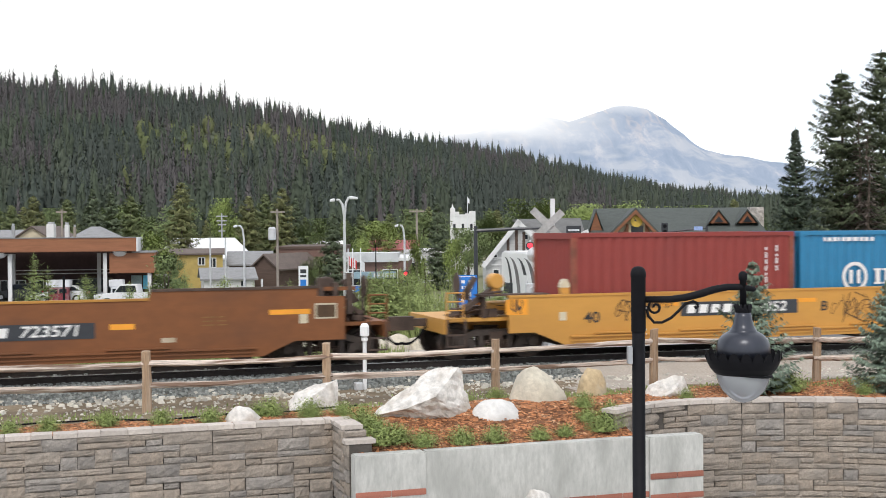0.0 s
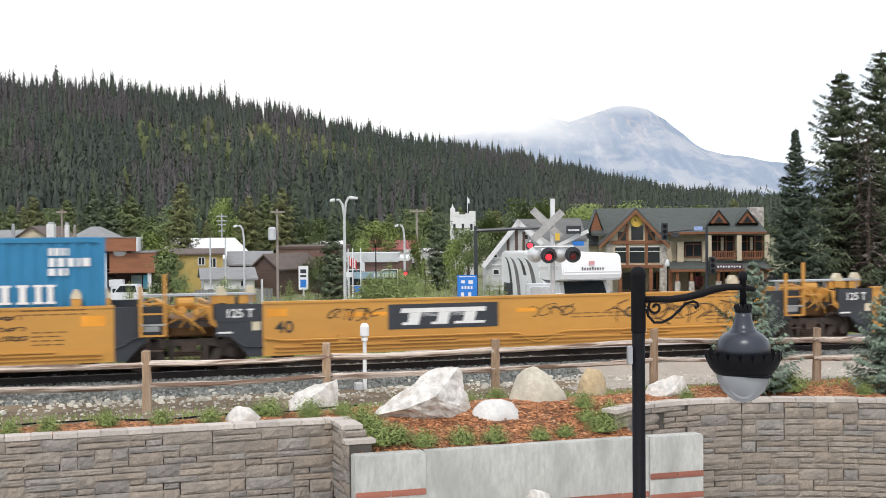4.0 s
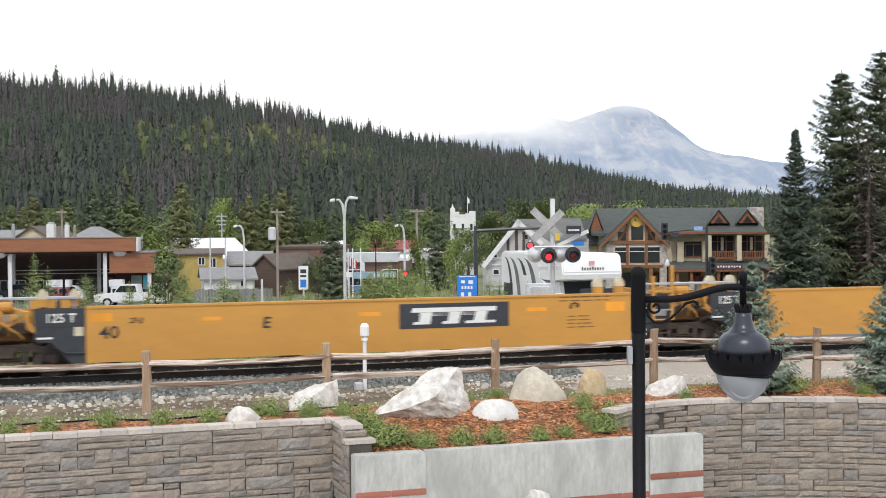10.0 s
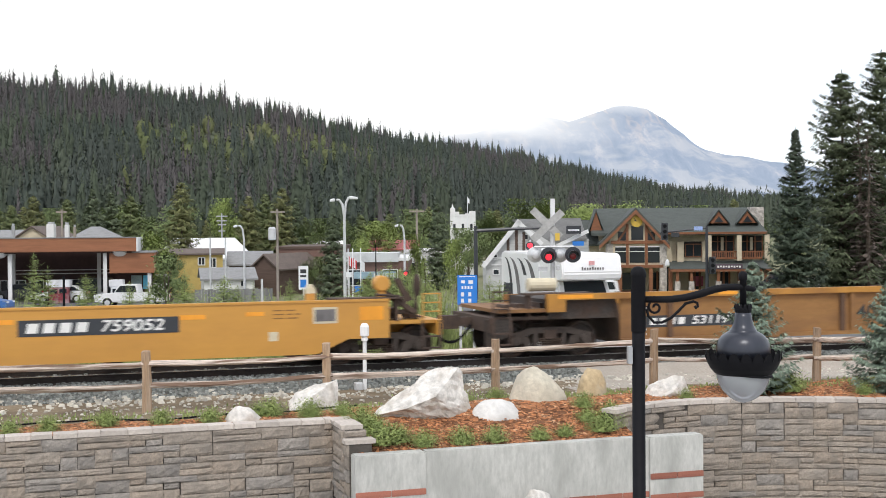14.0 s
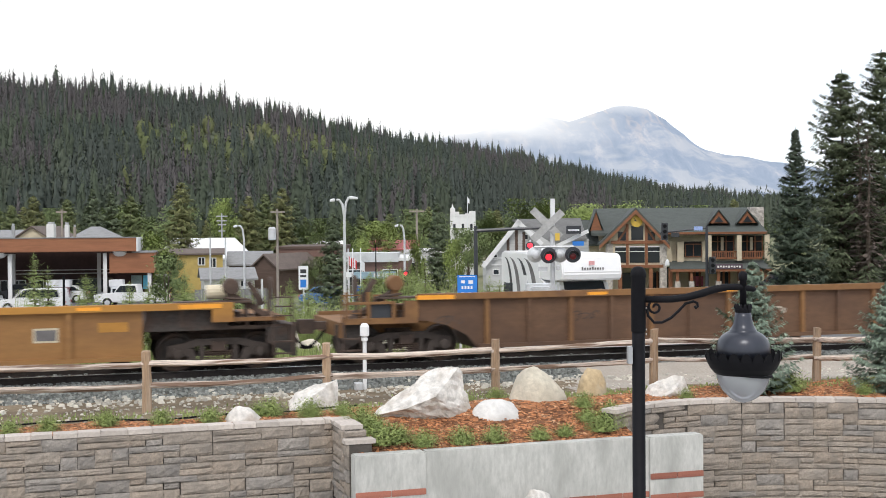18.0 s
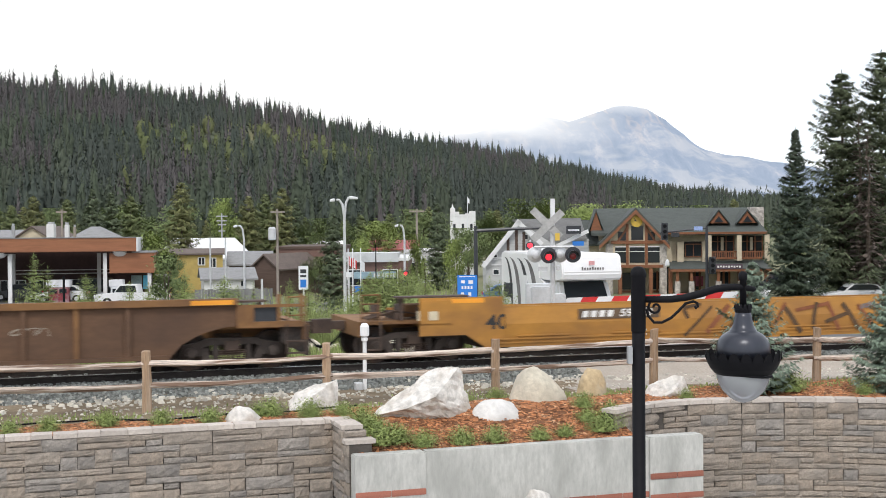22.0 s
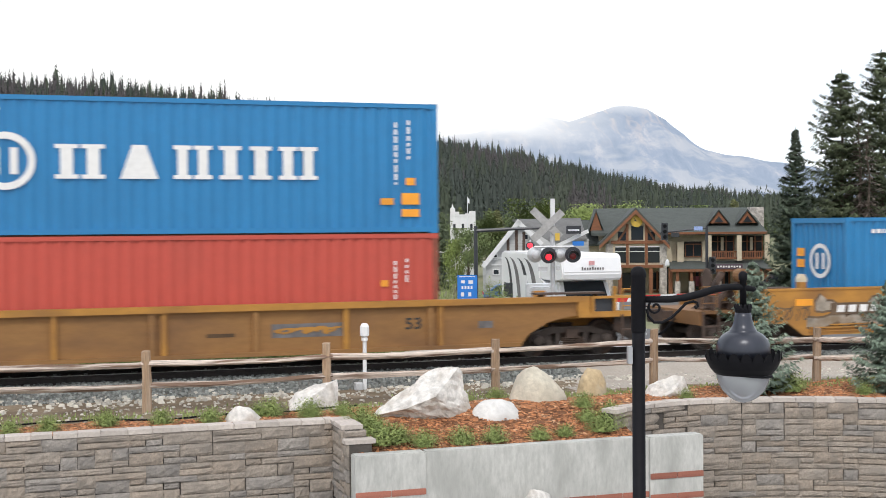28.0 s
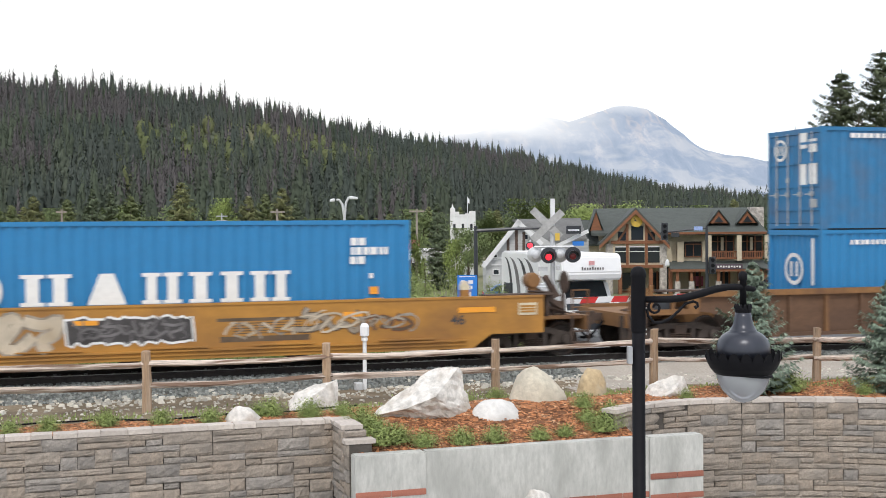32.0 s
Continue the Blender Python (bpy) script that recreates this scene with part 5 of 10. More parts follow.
def big_logo(parent, s, z, w, h, s0, y):
    """The large dark logo board with plain slanted white shapes and lines across them."""
    bm = bmesh.new()
    box(bm, s - s0 - w / 2, s - s0 + w / 2, y - 0.006, y, z - h / 2, z + h / 2)
    board = part("logo_board", bm, PANEL, parent, "dark painted logo board")
    hh = h * 0.33

    def slant(x0, x1, z0, z1):
        bm = bmesh.new()
        bm.faces.new([bm.verts.new((s - s0 + a + 0.25 * b, y - 0.0075, z + b)) for a, b in ((x0, z0), (x1, z0), (x1, z1), (x0, z1))])
        part("logo_shape", bm, WHITE, board)
    slant(-0.4 * w, 0.37 * w, hh * 0.45, hh)
    for x in (-0.26, 0.0, 0.24):
        slant((x - 0.055) * w, (x + 0.05) * w, -hh, hh * 0.43)
    for x in (-0.27, -0.01, 0.2, 0.33):
        slant((x - 0.09) * w, (x + 0.06) * w, -hh * 1.02, -hh * 0.7)
    for k in range(3):
        slant(-0.33 * w, 0.3 * w, hh * (0.02 + 0.14 * k), hh * (0.05 + 0.14 * k))


FAR_TOP = 1.2         # the far side stands lower


def side_pair(parent, outline, y0, y1, m, name="side_sheet"):
    for s in (-1, 1):
        bm = bmesh.new()
        prism(bm, outline if s < 0 else [(x, min(z, FAR_TOP)) for x, z in outline], min(s * y0, s * y1), max(s * y0, s * y1))
        part(name, bm, m, parent)


def well_inside(parent, x0, x1, z1, m):
    """Cross members of the well floor and the slanted bulkheads at its ends."""
    n = max(3, int((x1 - x0) / 3))
    for k in range(n):
        x = x0 + 0.3 + (x1 - x0 - 0.6) * k / (n - 1)
        bm = bmesh.new()
        box(bm, x - 0.2, x + 0.2, -1.36, 1.36, 0.24, 0.33)
        part("floor_beam", bm, m, parent)
    for x, s in ((x0, -1), (x1, 1)):
        bm = bmesh.new()
        prism(bm, [(x, 0.34), (x + s * 0.06, 0.34), (x + s * 0.3, z1 - 0.12), (x + s * 0.24, z1 - 0.12)][::s], -1.34, 1.34)
        part("bulkhead", bm, m, parent)


def chords(parent, x0, x1, top, m, drop=0.1, proud=0.03):
    for s in (-1, 1):
        bm = bmesh.new()
        a, b = sorted((s * (SIDE + proud), s * (SIDE - 0.14)))
        zt = top if s < 0 else FAR_TOP + 0.02
        box(bm, x0, x1, a, b, zt - drop, zt)
        part("top_chord", bm, m, parent)


def ledge(parent, x0, x1, z, m, seed=0):
    """The stepped lower chord with its wear plates."""
    bm = bmesh.new()
    box(bm, x0, x1, -SIDE - 0.05, -SIDE, z, z + 0.035)
    box(bm, x0, x1, -SIDE - 0.03, -SIDE, z - 0.09, z - 0.06)
    r = random.Random(seed)
    x = x0 + 0.6
    while x < x1 - 1.6:
        box(bm, x, x + 1.3, -SIDE - 0.06, -SIDE, z + 0.07, z + 0.1)
        x += r.uniform(2.2, 2.8)
    part("lower_chord", bm, m, parent)


def cone_post(parent, x, y, top, m):
    bm = bmesh.new()
    box(bm, x - 0.1, x + 0.1, y - 0.09, y + 0.09, top, top + 0.16)
    post = part("guide_post", bm, m, parent)
    bm = bmesh.new()
    prism(bm, [(x - 0.11, top + 0.16), (x + 0.11, top + 0.16), (x + 0.1, top + 0.25), (x + 0.035, top + 0.36), (x - 0.035, top + 0.36), (x - 0.1, top + 0.25)], y - 0.1, y + 0.1)
    part("guide_cone", bm, CREAM, post, "pale worn casting")


def car(name, s0, s1, label):
    c = thing(name, pose(s0, 0, 0), label, "railway wagon", "wagons of the container train")
    movers.append((c, settled(s0, s1 - s0)))
    return c


def smooth_car(s0, s1, paint, label, top=1.5, left="end", right="end", sl=(2.2, 2.95), sr=(2.2, 2.9), el=1.55, er=1.26, low=None, tall=(True, True), seed=1, ledges=True, far_top=None, end_paint=None, notch=None, cones=True):
    """A smooth-sided well car. left and right: an open end over its own truck, or a joint over a shared truck."""
    c = car("well_car", s0, s1, label)
    length = s1 - s0
    bottom = 0.33
    out = []
    if left == "end":
        out += [(el, 0.64), (sl[0], 0.64), (sl[1], bottom)]
    else:
        out += [(0, bottom)]
    if right == "end":
        out += [(length - sr[1], bottom), (length - sr[0], 0.64), (length - er, 0.64)] + ([(length - er, notch[1]), (length - er - notch[0], notch[1]), (length - er - notch[0], top)] if notch else [(length - er, top)])
    else:
        out += [(length, bottom), (length, top)]
    if low:
        a, b = low[0] - s0, low[1] - s0
        out += [(b, top), (b - 0.05, low[2]), (a + 0.05, low[2]), (a, top)]
    out += [(el if left == "end" else 0, top)]
    for s in (-1, 1):
        bm = bmesh.new()
        prism(bm, [(x, min(z, far_top or FAR_TOP)) if s > 0 else (x, z) for x, z in out], min(s * (SIDE - 0.06), s * SIDE), max(s * (SIDE - 0.06), s * SIDE))
        part("side_sheet", bm, paint, c)
    x0 = sl[1] if left == "end" else 0.1
    x1 = length - sr[1] if right == "end" else length - 0.1
    well_inside(c, x0 + 0.1, x1 - 0.1, top, GEAR)
    if not low:
        chords(c, el if left == "end" else 0, length - (er if right == "end" else 0), top + 0.012, paint, 0.05, 0.02)
    if ledges:
        ledge(c, x0 + 0.15, x1 - 0.15, 0.5, paint, seed)
    if left == "end":
        truck(c, 1.37)
        end_gear(c, 0, -1, end_paint or paint, tall[0], seed)
        if cones:
            cone_post(c, sl[1] + 0.1, -1.2, top, paint)
    if right == "end":
        truck(c, length - 1.37)
        end_gear(c, length, 1, end_paint or paint, tall[1], seed + 1)
        if cones:
            cone_post(c, length - sr[1] - 0.1, -1.2, top, paint)
    return c


def joint_left(c, x, paint):
    """The leading end of a unit that rests on a shared truck: the rated dark panel."""
    for s in (-1, 1):
        bm = bmesh.new()
        a, b = sorted((s * SIDE, s * (SIDE - 0.05)))
        prism(bm, [(x - 1.02, 0.82), (x - 0.72, 0.82), (x - 0.3, 0.33), (x, 0.33), (x, 1.47), (x - 1.02, 1.47)], a, b)
        p = part("end_panel", bm, PANEL, c, "dark grey painted end panel")
        if s < 0:
            letters("125 T", 0.26, WHITE, p, upright(x - 0.5, -SIDE - 0.004, 1.27), 0, wide=1.0)
            bm = bmesh.new()
            box(bm, x - 0.23, x - 0.05, -SIDE - 0.006, -SIDE, 0.9, 1.09)
            part("data_plate", bm, CREAM, p)
            bm = bmesh.new()
            box(bm, x - 0.97, x - 0.66, -SIDE - 0.005, -SIDE, 0.85, 0.89)
            part("stencil", bm, WHITE, p)
            bm = bmesh.new()
            box(bm, x - 1.02, x - 0.01, -SIDE - 0.012, -SIDE, 1.1, 1.125)
            part("seam", bm, PANEL, p)
            bm = bmesh.new()
            tube(bm, [(x - 0.98, -SIDE - 0.03, 0.8), (x - 0.7, -SIDE - 0.03, 0.79), (x - 0.56, -SIDE - 0.03, 0.66), (x - 0.4, -SIDE - 0.03, 0.56), (x, -SIDE - 0.03, 0.54)], 0.02, 6)
            part("brake_pipe", bm, PANEL, p)
    cone_post(c, x - 0.85, -1.15, 1.5, paint)
    cone_post(c, x - 0.2, -1.0, 1.5, paint)


def joint_right(c, x, paint, seed=1):
    """The trailing end of a unit on its shared truck: dark panel, ladder, truck, brake gear, hoses and walkway."""
    r = random.Random(seed)
    for s in (-1, 1):
        bm = bmesh.new()
        a, b = sorted((s * SIDE, s * (SIDE - 0.05)))
        prism(bm, [(x, 0.33), (x + 0.25, 0.33), (x + 0.5, 0.62), (x + 0.78, 0.82), (x + 1.0, 0.84), (x + 1.0, 1.47), (x, 1.47)], a, b)
        p = part("end_panel", bm, PANEL, c, "dark grey painted end panel")
        if s < 0:
            bm = bmesh.new()
            tube(bm, [(x + 0.02, -SIDE - 0.03, 0.62), (x + 0.2, -SIDE - 0.03, 0.68), (x + 0.36, -SIDE - 0.03, 0.8), (x + 0.56, -SIDE - 0.03, 0.82)], 0.02, 6)
            part("brake_pipe", bm, PANEL, p)
            bm = bmesh.new()
            box(bm, x + 0.6, x + 0.92, -SIDE - 0.03, -SIDE, 0.94, 1.05)
            part("step_plate", bm, GREY_METAL, p)
    for a, top in ((0.5, 1.9), (1.0, 2.16)):
        bm = bmesh.new()
        box(bm, x + a, x + a + 0.065, -1.6, -1.54, 0.84, top)
        part("ladder_stile", bm, paint, c)
    for z in (0.84, 1.07, 1.3, 1.52):
        bm = bmesh.new()
        box(bm, x + 0.53, x + 1.03, -1.61, -1.57, z, z + 0.035)
        part("ladder_rung", bm, paint if z != 1.07 else GREY_METAL, c)
    bm = bmesh.new()
    for z in (0.52,):
        box(bm, x + 0.66, x + 0.98, -1.58, -1.5, z, z + 0.03)
    for a in (0.66, 0.95):
        box(bm, x + a, x + a + 0.03, -1.58, -1.54, 0.52, 0.86)
    part("corner_step", bm, GEAR, c)
    truck(c, x + 1.57, 1.83)
    bm = bmesh.new()
    box(bm, x + 0.2, x + 2.9, -0.5, 0.5, 0.72, 1.0)
    box(bm, x + 1.2, x + 1.95, -0.95, 0.95, 0.8, 1.16)
    part("articulated_joint", bm, BROWN_TRIM, c, "rusty cast joint over the shared truck")
    bm = bmesh.new()
    box(bm, x + 1.12, x + 2.06, -1.16, -1.02, 0.98, 1.13)
    part("air_reservoir_bracket", bm, GRIME, c)
    bm = bmesh.new()
    box(bm, x + 1.02, x + 2.1, -1.1, -0.9, 1.36, 1.46)
    box(bm, x + 1.02, x + 1.12, -1.1, 1.1, 1.0, 1.5)
    box(bm, x + 2.0, x + 2.1, -1.1, 1.1, 1.0, 1.5)
    prism(bm, [(x + 1.55, 1.14), (x + 1.62, 1.1), (x + 2.05, 1.34), (x + 2.0, 1.4)], -1.2, -1.12)
    part("brake_beam", bm, paint, c)
    bm = bmesh.new()
    lathe(bm, [(0.1, -0.2), (0.14, -0.17), (0.14, 0.17), (0.1, 0.2)], 14, "x", (x + 1.5, -1.1, 1.52))
    lathe(bm, [(0.07, -1.34), (0.09, -1.32), (0.09, -1.16)], 12, "y", (x + 1.42, 0, 1.36))
    lathe(bm, [(0.05, -1.3), (0.07, -1.28), (0.07, -1.16)], 12, "y", (x + 1.72, 0, 1.3))
    part("brake_cylinder", bm, paint, c)
    for k in range(5):
        bm = bmesh.new()
        a, z = 0.95 + 0.1 * k, 1.56 - 0.07 * k
        tube(bm, [(x + a - 0.45, -1.3, z - 0.08), (x + a - 0.15, -1.42, z + 0.08), (x + a + 0.15, -1.42, z + r.uniform(-0.12, 0.06)), (x + a + 0.2 + 0.06 * k, -1.35, z - 0.3), (x + a - 0.1 + 0.16 * k, -1.25, z - 0.42)], 0.022, 6)
        part("brake_hose", bm, paint, c)
    for k in range(3):
        bm = bmesh.new()
        tube(bm, [(x + 1.72 + 0.1 * k, -1.3, 1.5 - 0.04 * k), (x + 1.92 + 0.05 * k, -1.46, 1.42), (x + 1.98, -1.46, 1.2 - 0.06 * k), (x + 2.15, -1.45, 1.06 - 0.04 * k)], 0.022, 6)
        part("brake_hose", bm, paint, c)
    bm = bmesh.new()
    box(bm, x + 0.55, x + 3.0, -1.2, -0.75, 1.66, 1.7)
    for a in (0.6, 1.1, 2.0, 2.9):
        box(bm, x + a, x + a + 0.05, -1.1, -1.0, 1.4, 1.66)
    part("walkway", bm, GREY_METAL, c, "grey open grating walkway")
    for a in (2.05, 2.35, 2.65):
        bm = bmesh.new()
        box(bm, x + a, x + a + 0.2, -1.18, -0.95, 1.47, 1.66)
        part("walkway_bracket", bm, paint, c)
    cone_post(c, x - 0.75, -1.2, 1.5, paint)
    cone_post(c, x - 0.15, -1.1, 1.5, paint)


def rib_car(s0, s1, w0, w1, ribs, paint, trim, label, top=1.58, tall=(False, False), tank=None, top_ends=1.5, deck=0.95, seed=1, style="curved", wide=0.12):
    """A well car with outside posts. w0 and w1: where the side sheet reaches down to the well floor."""
    c = car("well_car", s0, s1, label)
    a, b = w0 - s0, w1 - s0
    length = s1 - s0
    if style == "curved":
        left = [(a - 1.45, 1.0), (a - 1.2, 0.98), (a - 0.7, 0.86), (a - 0.25, 0.62), (a, 0.33)]
        right = [(b, 0.33), (b + 0.25, 0.62), (b + 0.7, 0.86), (b + 1.2, 0.98), (b + 1.45, 1.0)]
    else:
        left, right = [(a, 0.33)], [(b, 0.33)]
    l1, r1 = left[0][0], right[-1][0]
    deck = 1.2 if style != "curved" else deck
    side_pair(c, left + right + [(r1, top - 0.12), (l1, top - 0.12)], SIDE - 0.13, SIDE - 0.08, paint)
    chords(c, l1 - (0 if style == "curved" else 1.9), r1 + (0 if style == "curved" else 1.9), top, trim, 0.14, 0.03)
    for s in (-1, 1):
        bm = bmesh.new()
        p, q = sorted((s * (SIDE + 0.01), s * (SIDE - 0.1)))
        box(bm, a, b, p, q, 0.33, 0.42)
        part("lower_chord", bm, paint, c)
    for k, x in enumerate(ribs):
        for s in (-1, 1):
            bm = bmesh.new()
            p, q = sorted((s * SIDE, s * (SIDE - 0.08)))
            box(bm, x - s0 - wide / 2, x - s0 + wide / 2, p, q, 0.42, top - 0.14)
            part("side_post", bm, (trim if style == "curved" else BROWN) if k % 2 == 0 else paint, c)
    well_inside(c, a + 0.15, b - 0.15, top, GEAR)
    for x, s in ((0, -1), (length, 1)):
        truck(c, x - s * 1.62)
        end_gear(c, x, s, trim if style == "curved" else GEAR, tall[s > 0], seed + (s > 0), tank)
        for q in (-1, 1):
            y0, y1 = sorted((q * 1.44, q * 1.3))
            x0 = l1 if s < 0 else r1
            if style != "curved":
                bm = bmesh.new()
                j0, j1 = sorted((x0 + s * 1.45, x0 + s * 1.9))
                box(bm, j0, j1, min(q * 1.5, q * 1.36), max(q * 1.5, q * 1.36), top - 0.42, top - 0.14)
                part("jacking_pad", bm, trim, c)
                continue
            bm = bmesh.new()
            i0, i1 = sorted((x - s * 0.1, x0))
            box(bm, i0, i1, y0, y1, deck, deck + 0.13)
            part("end_side_sill", bm, trim, c)
            bm = bmesh.new()
            j0, j1 = sorted((x0 - s * 0.02, x0 + s * 0.3))
            box(bm, j0, j1, y0, y1, deck + 0.13, deck + 0.5)
            part("end_step", bm, trim, c)
            if q < 0:
                bm = bmesh.new()
                for d in (0.12, 0.62, 1.2):
                    k0, k1 = sorted((x - s * d, x - s * (d + 0.07)))
                    box(bm, k0, k1, -1.46, -1.38, deck + 0.1, deck + (0.72 if d < 1 else 0.5))
                k0, k1 = sorted((x - s * 0.12, x - s * 1.27))
                box(bm, k0, k1, -1.45, -1.39, deck + 0.44, deck + 0.5)
                part("end_railing", bm, trim, c)
                bm = bmesh.new()
                k0, k1 = sorted((x - s * 0.66, x - s * 1.2))
                box(bm, k0, k1, -1.36, -1.33, deck + 0.13, deck + 0.44)
                part("valve_guard", bm, PANEL, c)
        if style != "curved":
            bm = bmesh.new()
            k0, k1 = sorted((x - s * 0.2, (l1 if s < 0 else r1) + s * 1.9))
            box(bm, k0, k1, -1.4, 1.4, 1.1, 1.18)
            part("end_deck", bm, BROWN_TRIM, c)
            bm = bmesh.new()
            k0, k1 = sorted(((l1 if s < 0 else r1) + s * 0.06, (l1 if s < 0 else r1) + s * 1.8))
            box(bm, k0, k1, -1.28, 1.28, 0.92, top - 0.145)
            part("shear_plate", bm, GRIME, c)
        bm = bmesh.new()
        prism(bm, [(x - s * 0.05, 0.3), (x + s * 0.06, 0.3), (x + s * 0.06, 0.95), (x - s * 0.6, 0.95), (x - s * 0.6, 0.62)][::s], -1.28, -1.18)
        part("end_plate", bm, GRIME, c)
    return c


# Containers
def corrugated(bm, x0, x1, y, z0, z1, s, pitch=0.28, depth=0.036):
    """A corrugated upright sheet along X whose outer face looks along s."""
    n = max(2, int(round((x1 - x0) / pitch)))
    p = (x1 - x0) / n
    xs = []
    for k in range(n):
        a = x0 + k * p
        xs += [(a, 0), (a + p * 0.28, 0), (a + p * 0.5, -depth), (a + p * 0.78, -depth)]
    xs.append((x1, 0))
    lo = [bm.verts.new((x, y + s * d, z0)) for x, d in xs]
    hi = [bm.verts.new((x, y + s * d, z1)) for x, d in xs]
    for i in range(len(xs) - 1):
        bm.faces.new((lo[i], lo[i + 1], hi[i + 1], hi[i]))


def container(s0, z0, length, height, paint, label, doors=False, name="shipping_container", posts=None):
    """An ISO container with its end nearest the train's head at local x = 0."""
    w = 1.219
    c = thing(name, pose(s0, 0, z0), label, "container", "containers on the train")
    movers.append((c, settled(s0, length)))
    for s, nm in ((-1, "side_wall"), (1, "side_wall")):
        bm = bmesh.new()
        corrugated(bm, 0.12, length - 0.12, s * (w - 0.02), 0.13, height - 0.1, s, 0.28, 0.03)
        part(nm, bm, paint, c)
    bm = bmesh.new()
    box(bm, 0.05, length - 0.05, -w + 0.05, w - 0.05, height - 0.05, height - 0.012)
    part("roof", bm, paint, c)
    bm = bmesh.new()
    box(bm, 0.2, length - 0.2, -w + 0.08, w - 0.08, 0.002, 0.16)
    part("floor", bm, GEAR, c)
    for s in (-1, 1):
        bm = bmesh.new()
        a, b = sorted((s * w, s * (w - 0.07)))
        box(bm, 0.1, length - 0.1, a, b, height - 0.1, height - 0.003)
        part("top_rail", bm, paint, c)
        bm = bmesh.new()
        box(bm, 0.1, length - 0.1, a, b, 0.032, 0.14)
        part("bottom_rail", bm, paint, c)
    for x in (0, length):
        q = 1 if x == 0 else -1
        for s in (-1, 1):
            bm = bmesh.new()
            a, b = sorted((s * w, s * (w - 0.11)))
            box(bm, min(x, x + q * 0.13), max(x, x + q * 0.13), a, b, 0.1, height - 0.1)
            part("corner_post", bm, posts or paint, c)
            for z in (0, height - 0.118):
                bm = bmesh.new()
                a, b = sorted((s * (w + 0.004), s * (w - 0.16)))
                box(bm, min(x - q * 0.004, x + q * 0.178), max(x - q * 0.004, x + q * 0.178), a, b, z, z + 0.118)
                part("corner_casting", bm, paint, c)
        for z0_, z1_ in ((0.032, 0.16), (height - 0.14, height - 0.003)):
            bm = bmesh.new()
            box(bm, min(x, x + q * 0.1), max(x, x + q * 0.1), -w + 0.1, w - 0.1, z0_, z1_)
            part("end_rail", bm, paint, c)
        if not (doors and x == 0):
            bm = bmesh.new()
            tmp = bmesh.new()
            corrugated(tmp, -w + 0.1, w - 0.1, 0, 0.14, height - 0.12, -1, 0.25, 0.045)
            for f in tmp.faces:
                bm.faces.new([bm.verts.new((x + q * (0.03 + abs(v.co.y)), v.co.x, v.co.z)) for v in f.verts])
            tmp.free()
            part("end_wall", bm, paint, c)
    if doors:
        for s in (-1, 1):
            bm = bmesh.new()
            a, b = sorted((s * 0.012, s * (w - 0.11)))
            box(bm, 0.02, 0.07, a, b, 0.17, height - 0.15)
            d = part("door", bm, paint, c)
            for y in (0.28, 0.8):
                bm = bmesh.new()
                tube(bm, [(-0.01, s * y, 0.1), (-0.01, s * y, height - 0.1)], 0.02, 6)
                part("locking_bar", bm, GREY_METAL, d)
            for z in (0.5, 1.1, 1.7, 2.2):
                bm = bmesh.new()
                box(bm, -0.012, 0.02, a + 0.03, b - 0.03, z, z + 0.06)
                part("door_rib", bm, paint, d)
            for y in (0.28, 0.8):
                bm = bmesh.new()
                box(bm, -0.05, 0.02, s * y - 0.05, s * y + 0.05, 0.86, 0.98)
                box(bm, -0.06, -0.04, s * y - 0.02, s * y + 0.26, 0.9, 0.93)
                part("lock_handle", bm, GREY_METAL, d)
    return c


def ring_logo(c, x, z, r, plane="side"):
    """The round white emblem as a plain ring with two upright bars."""
    def put(a, h):
        return (x + a, -1.232, z + h) if plane == "side" else (-0.012, x + a, z + h)
    bm = bmesh.new()
    n = 28
    o = [bm.verts.new(put(r * math.cos(k * math.tau / n), r * math.sin(k * math.tau / n))) for k in range(n)]
    i = [bm.verts.new(put(0.76 * r * math.cos(k * math.tau / n), 0.76 * r * math.sin(k * math.tau / n))) for k in range(n)]
    for k in range(n):
        bm.faces.new((o[k], o[(k + 1) % n], i[(k + 1) % n], i[k]))
    for a, b in ((-0.44, -0.18), (0.16, 0.42)):
        bm.faces.new([bm.verts.new(put(p * r, q * r)) for p, q in ((a, -0.46), (b, -0.46), (b, 0.46), (a, 0.46))])
    part("emblem", bm, WHITE, c, "white painted ring emblem")


def word_shapes(c, xs, z, h):
    """The owner's name as plain white shapes: paired uprights, wedges, single uprights, each on slab feet."""
    y = -1.232

    def outline(pts):
        bm = bmesh.new()
        bm.faces.new([bm.verts.new((a, y, z + b)) for a, b in pts])
        part("painted_shape", bm, WHITE, c)

    def upright_bar(m, t, foot):
        a, b, e, k = foot / 2, t / 2, h / 2, h / 2 - 0.12 * h
        outline([(m - a, -e), (m + a, -e), (m + a, -k), (m + b, -k), (m + b, k), (m + a, k), (m + a, e), (m - a, e), (m - a, k), (m - b, k), (m - b, -k), (m - a, -k)])
    for kind, x, w in xs:
        if kind == "pair":
            for q in (-1, 1):
                upright_bar(x + q * w * 0.26, w * 0.25, w * 0.46)
        elif kind == "wedge":
            outline([(x - w * 0.42, -h / 2), (x + w * 0.42, -h / 2), (x + w * 0.15, h / 2), (x - w * 0.15, h / 2)])
        else:
            upright_bar(x, w * 0.56, w)


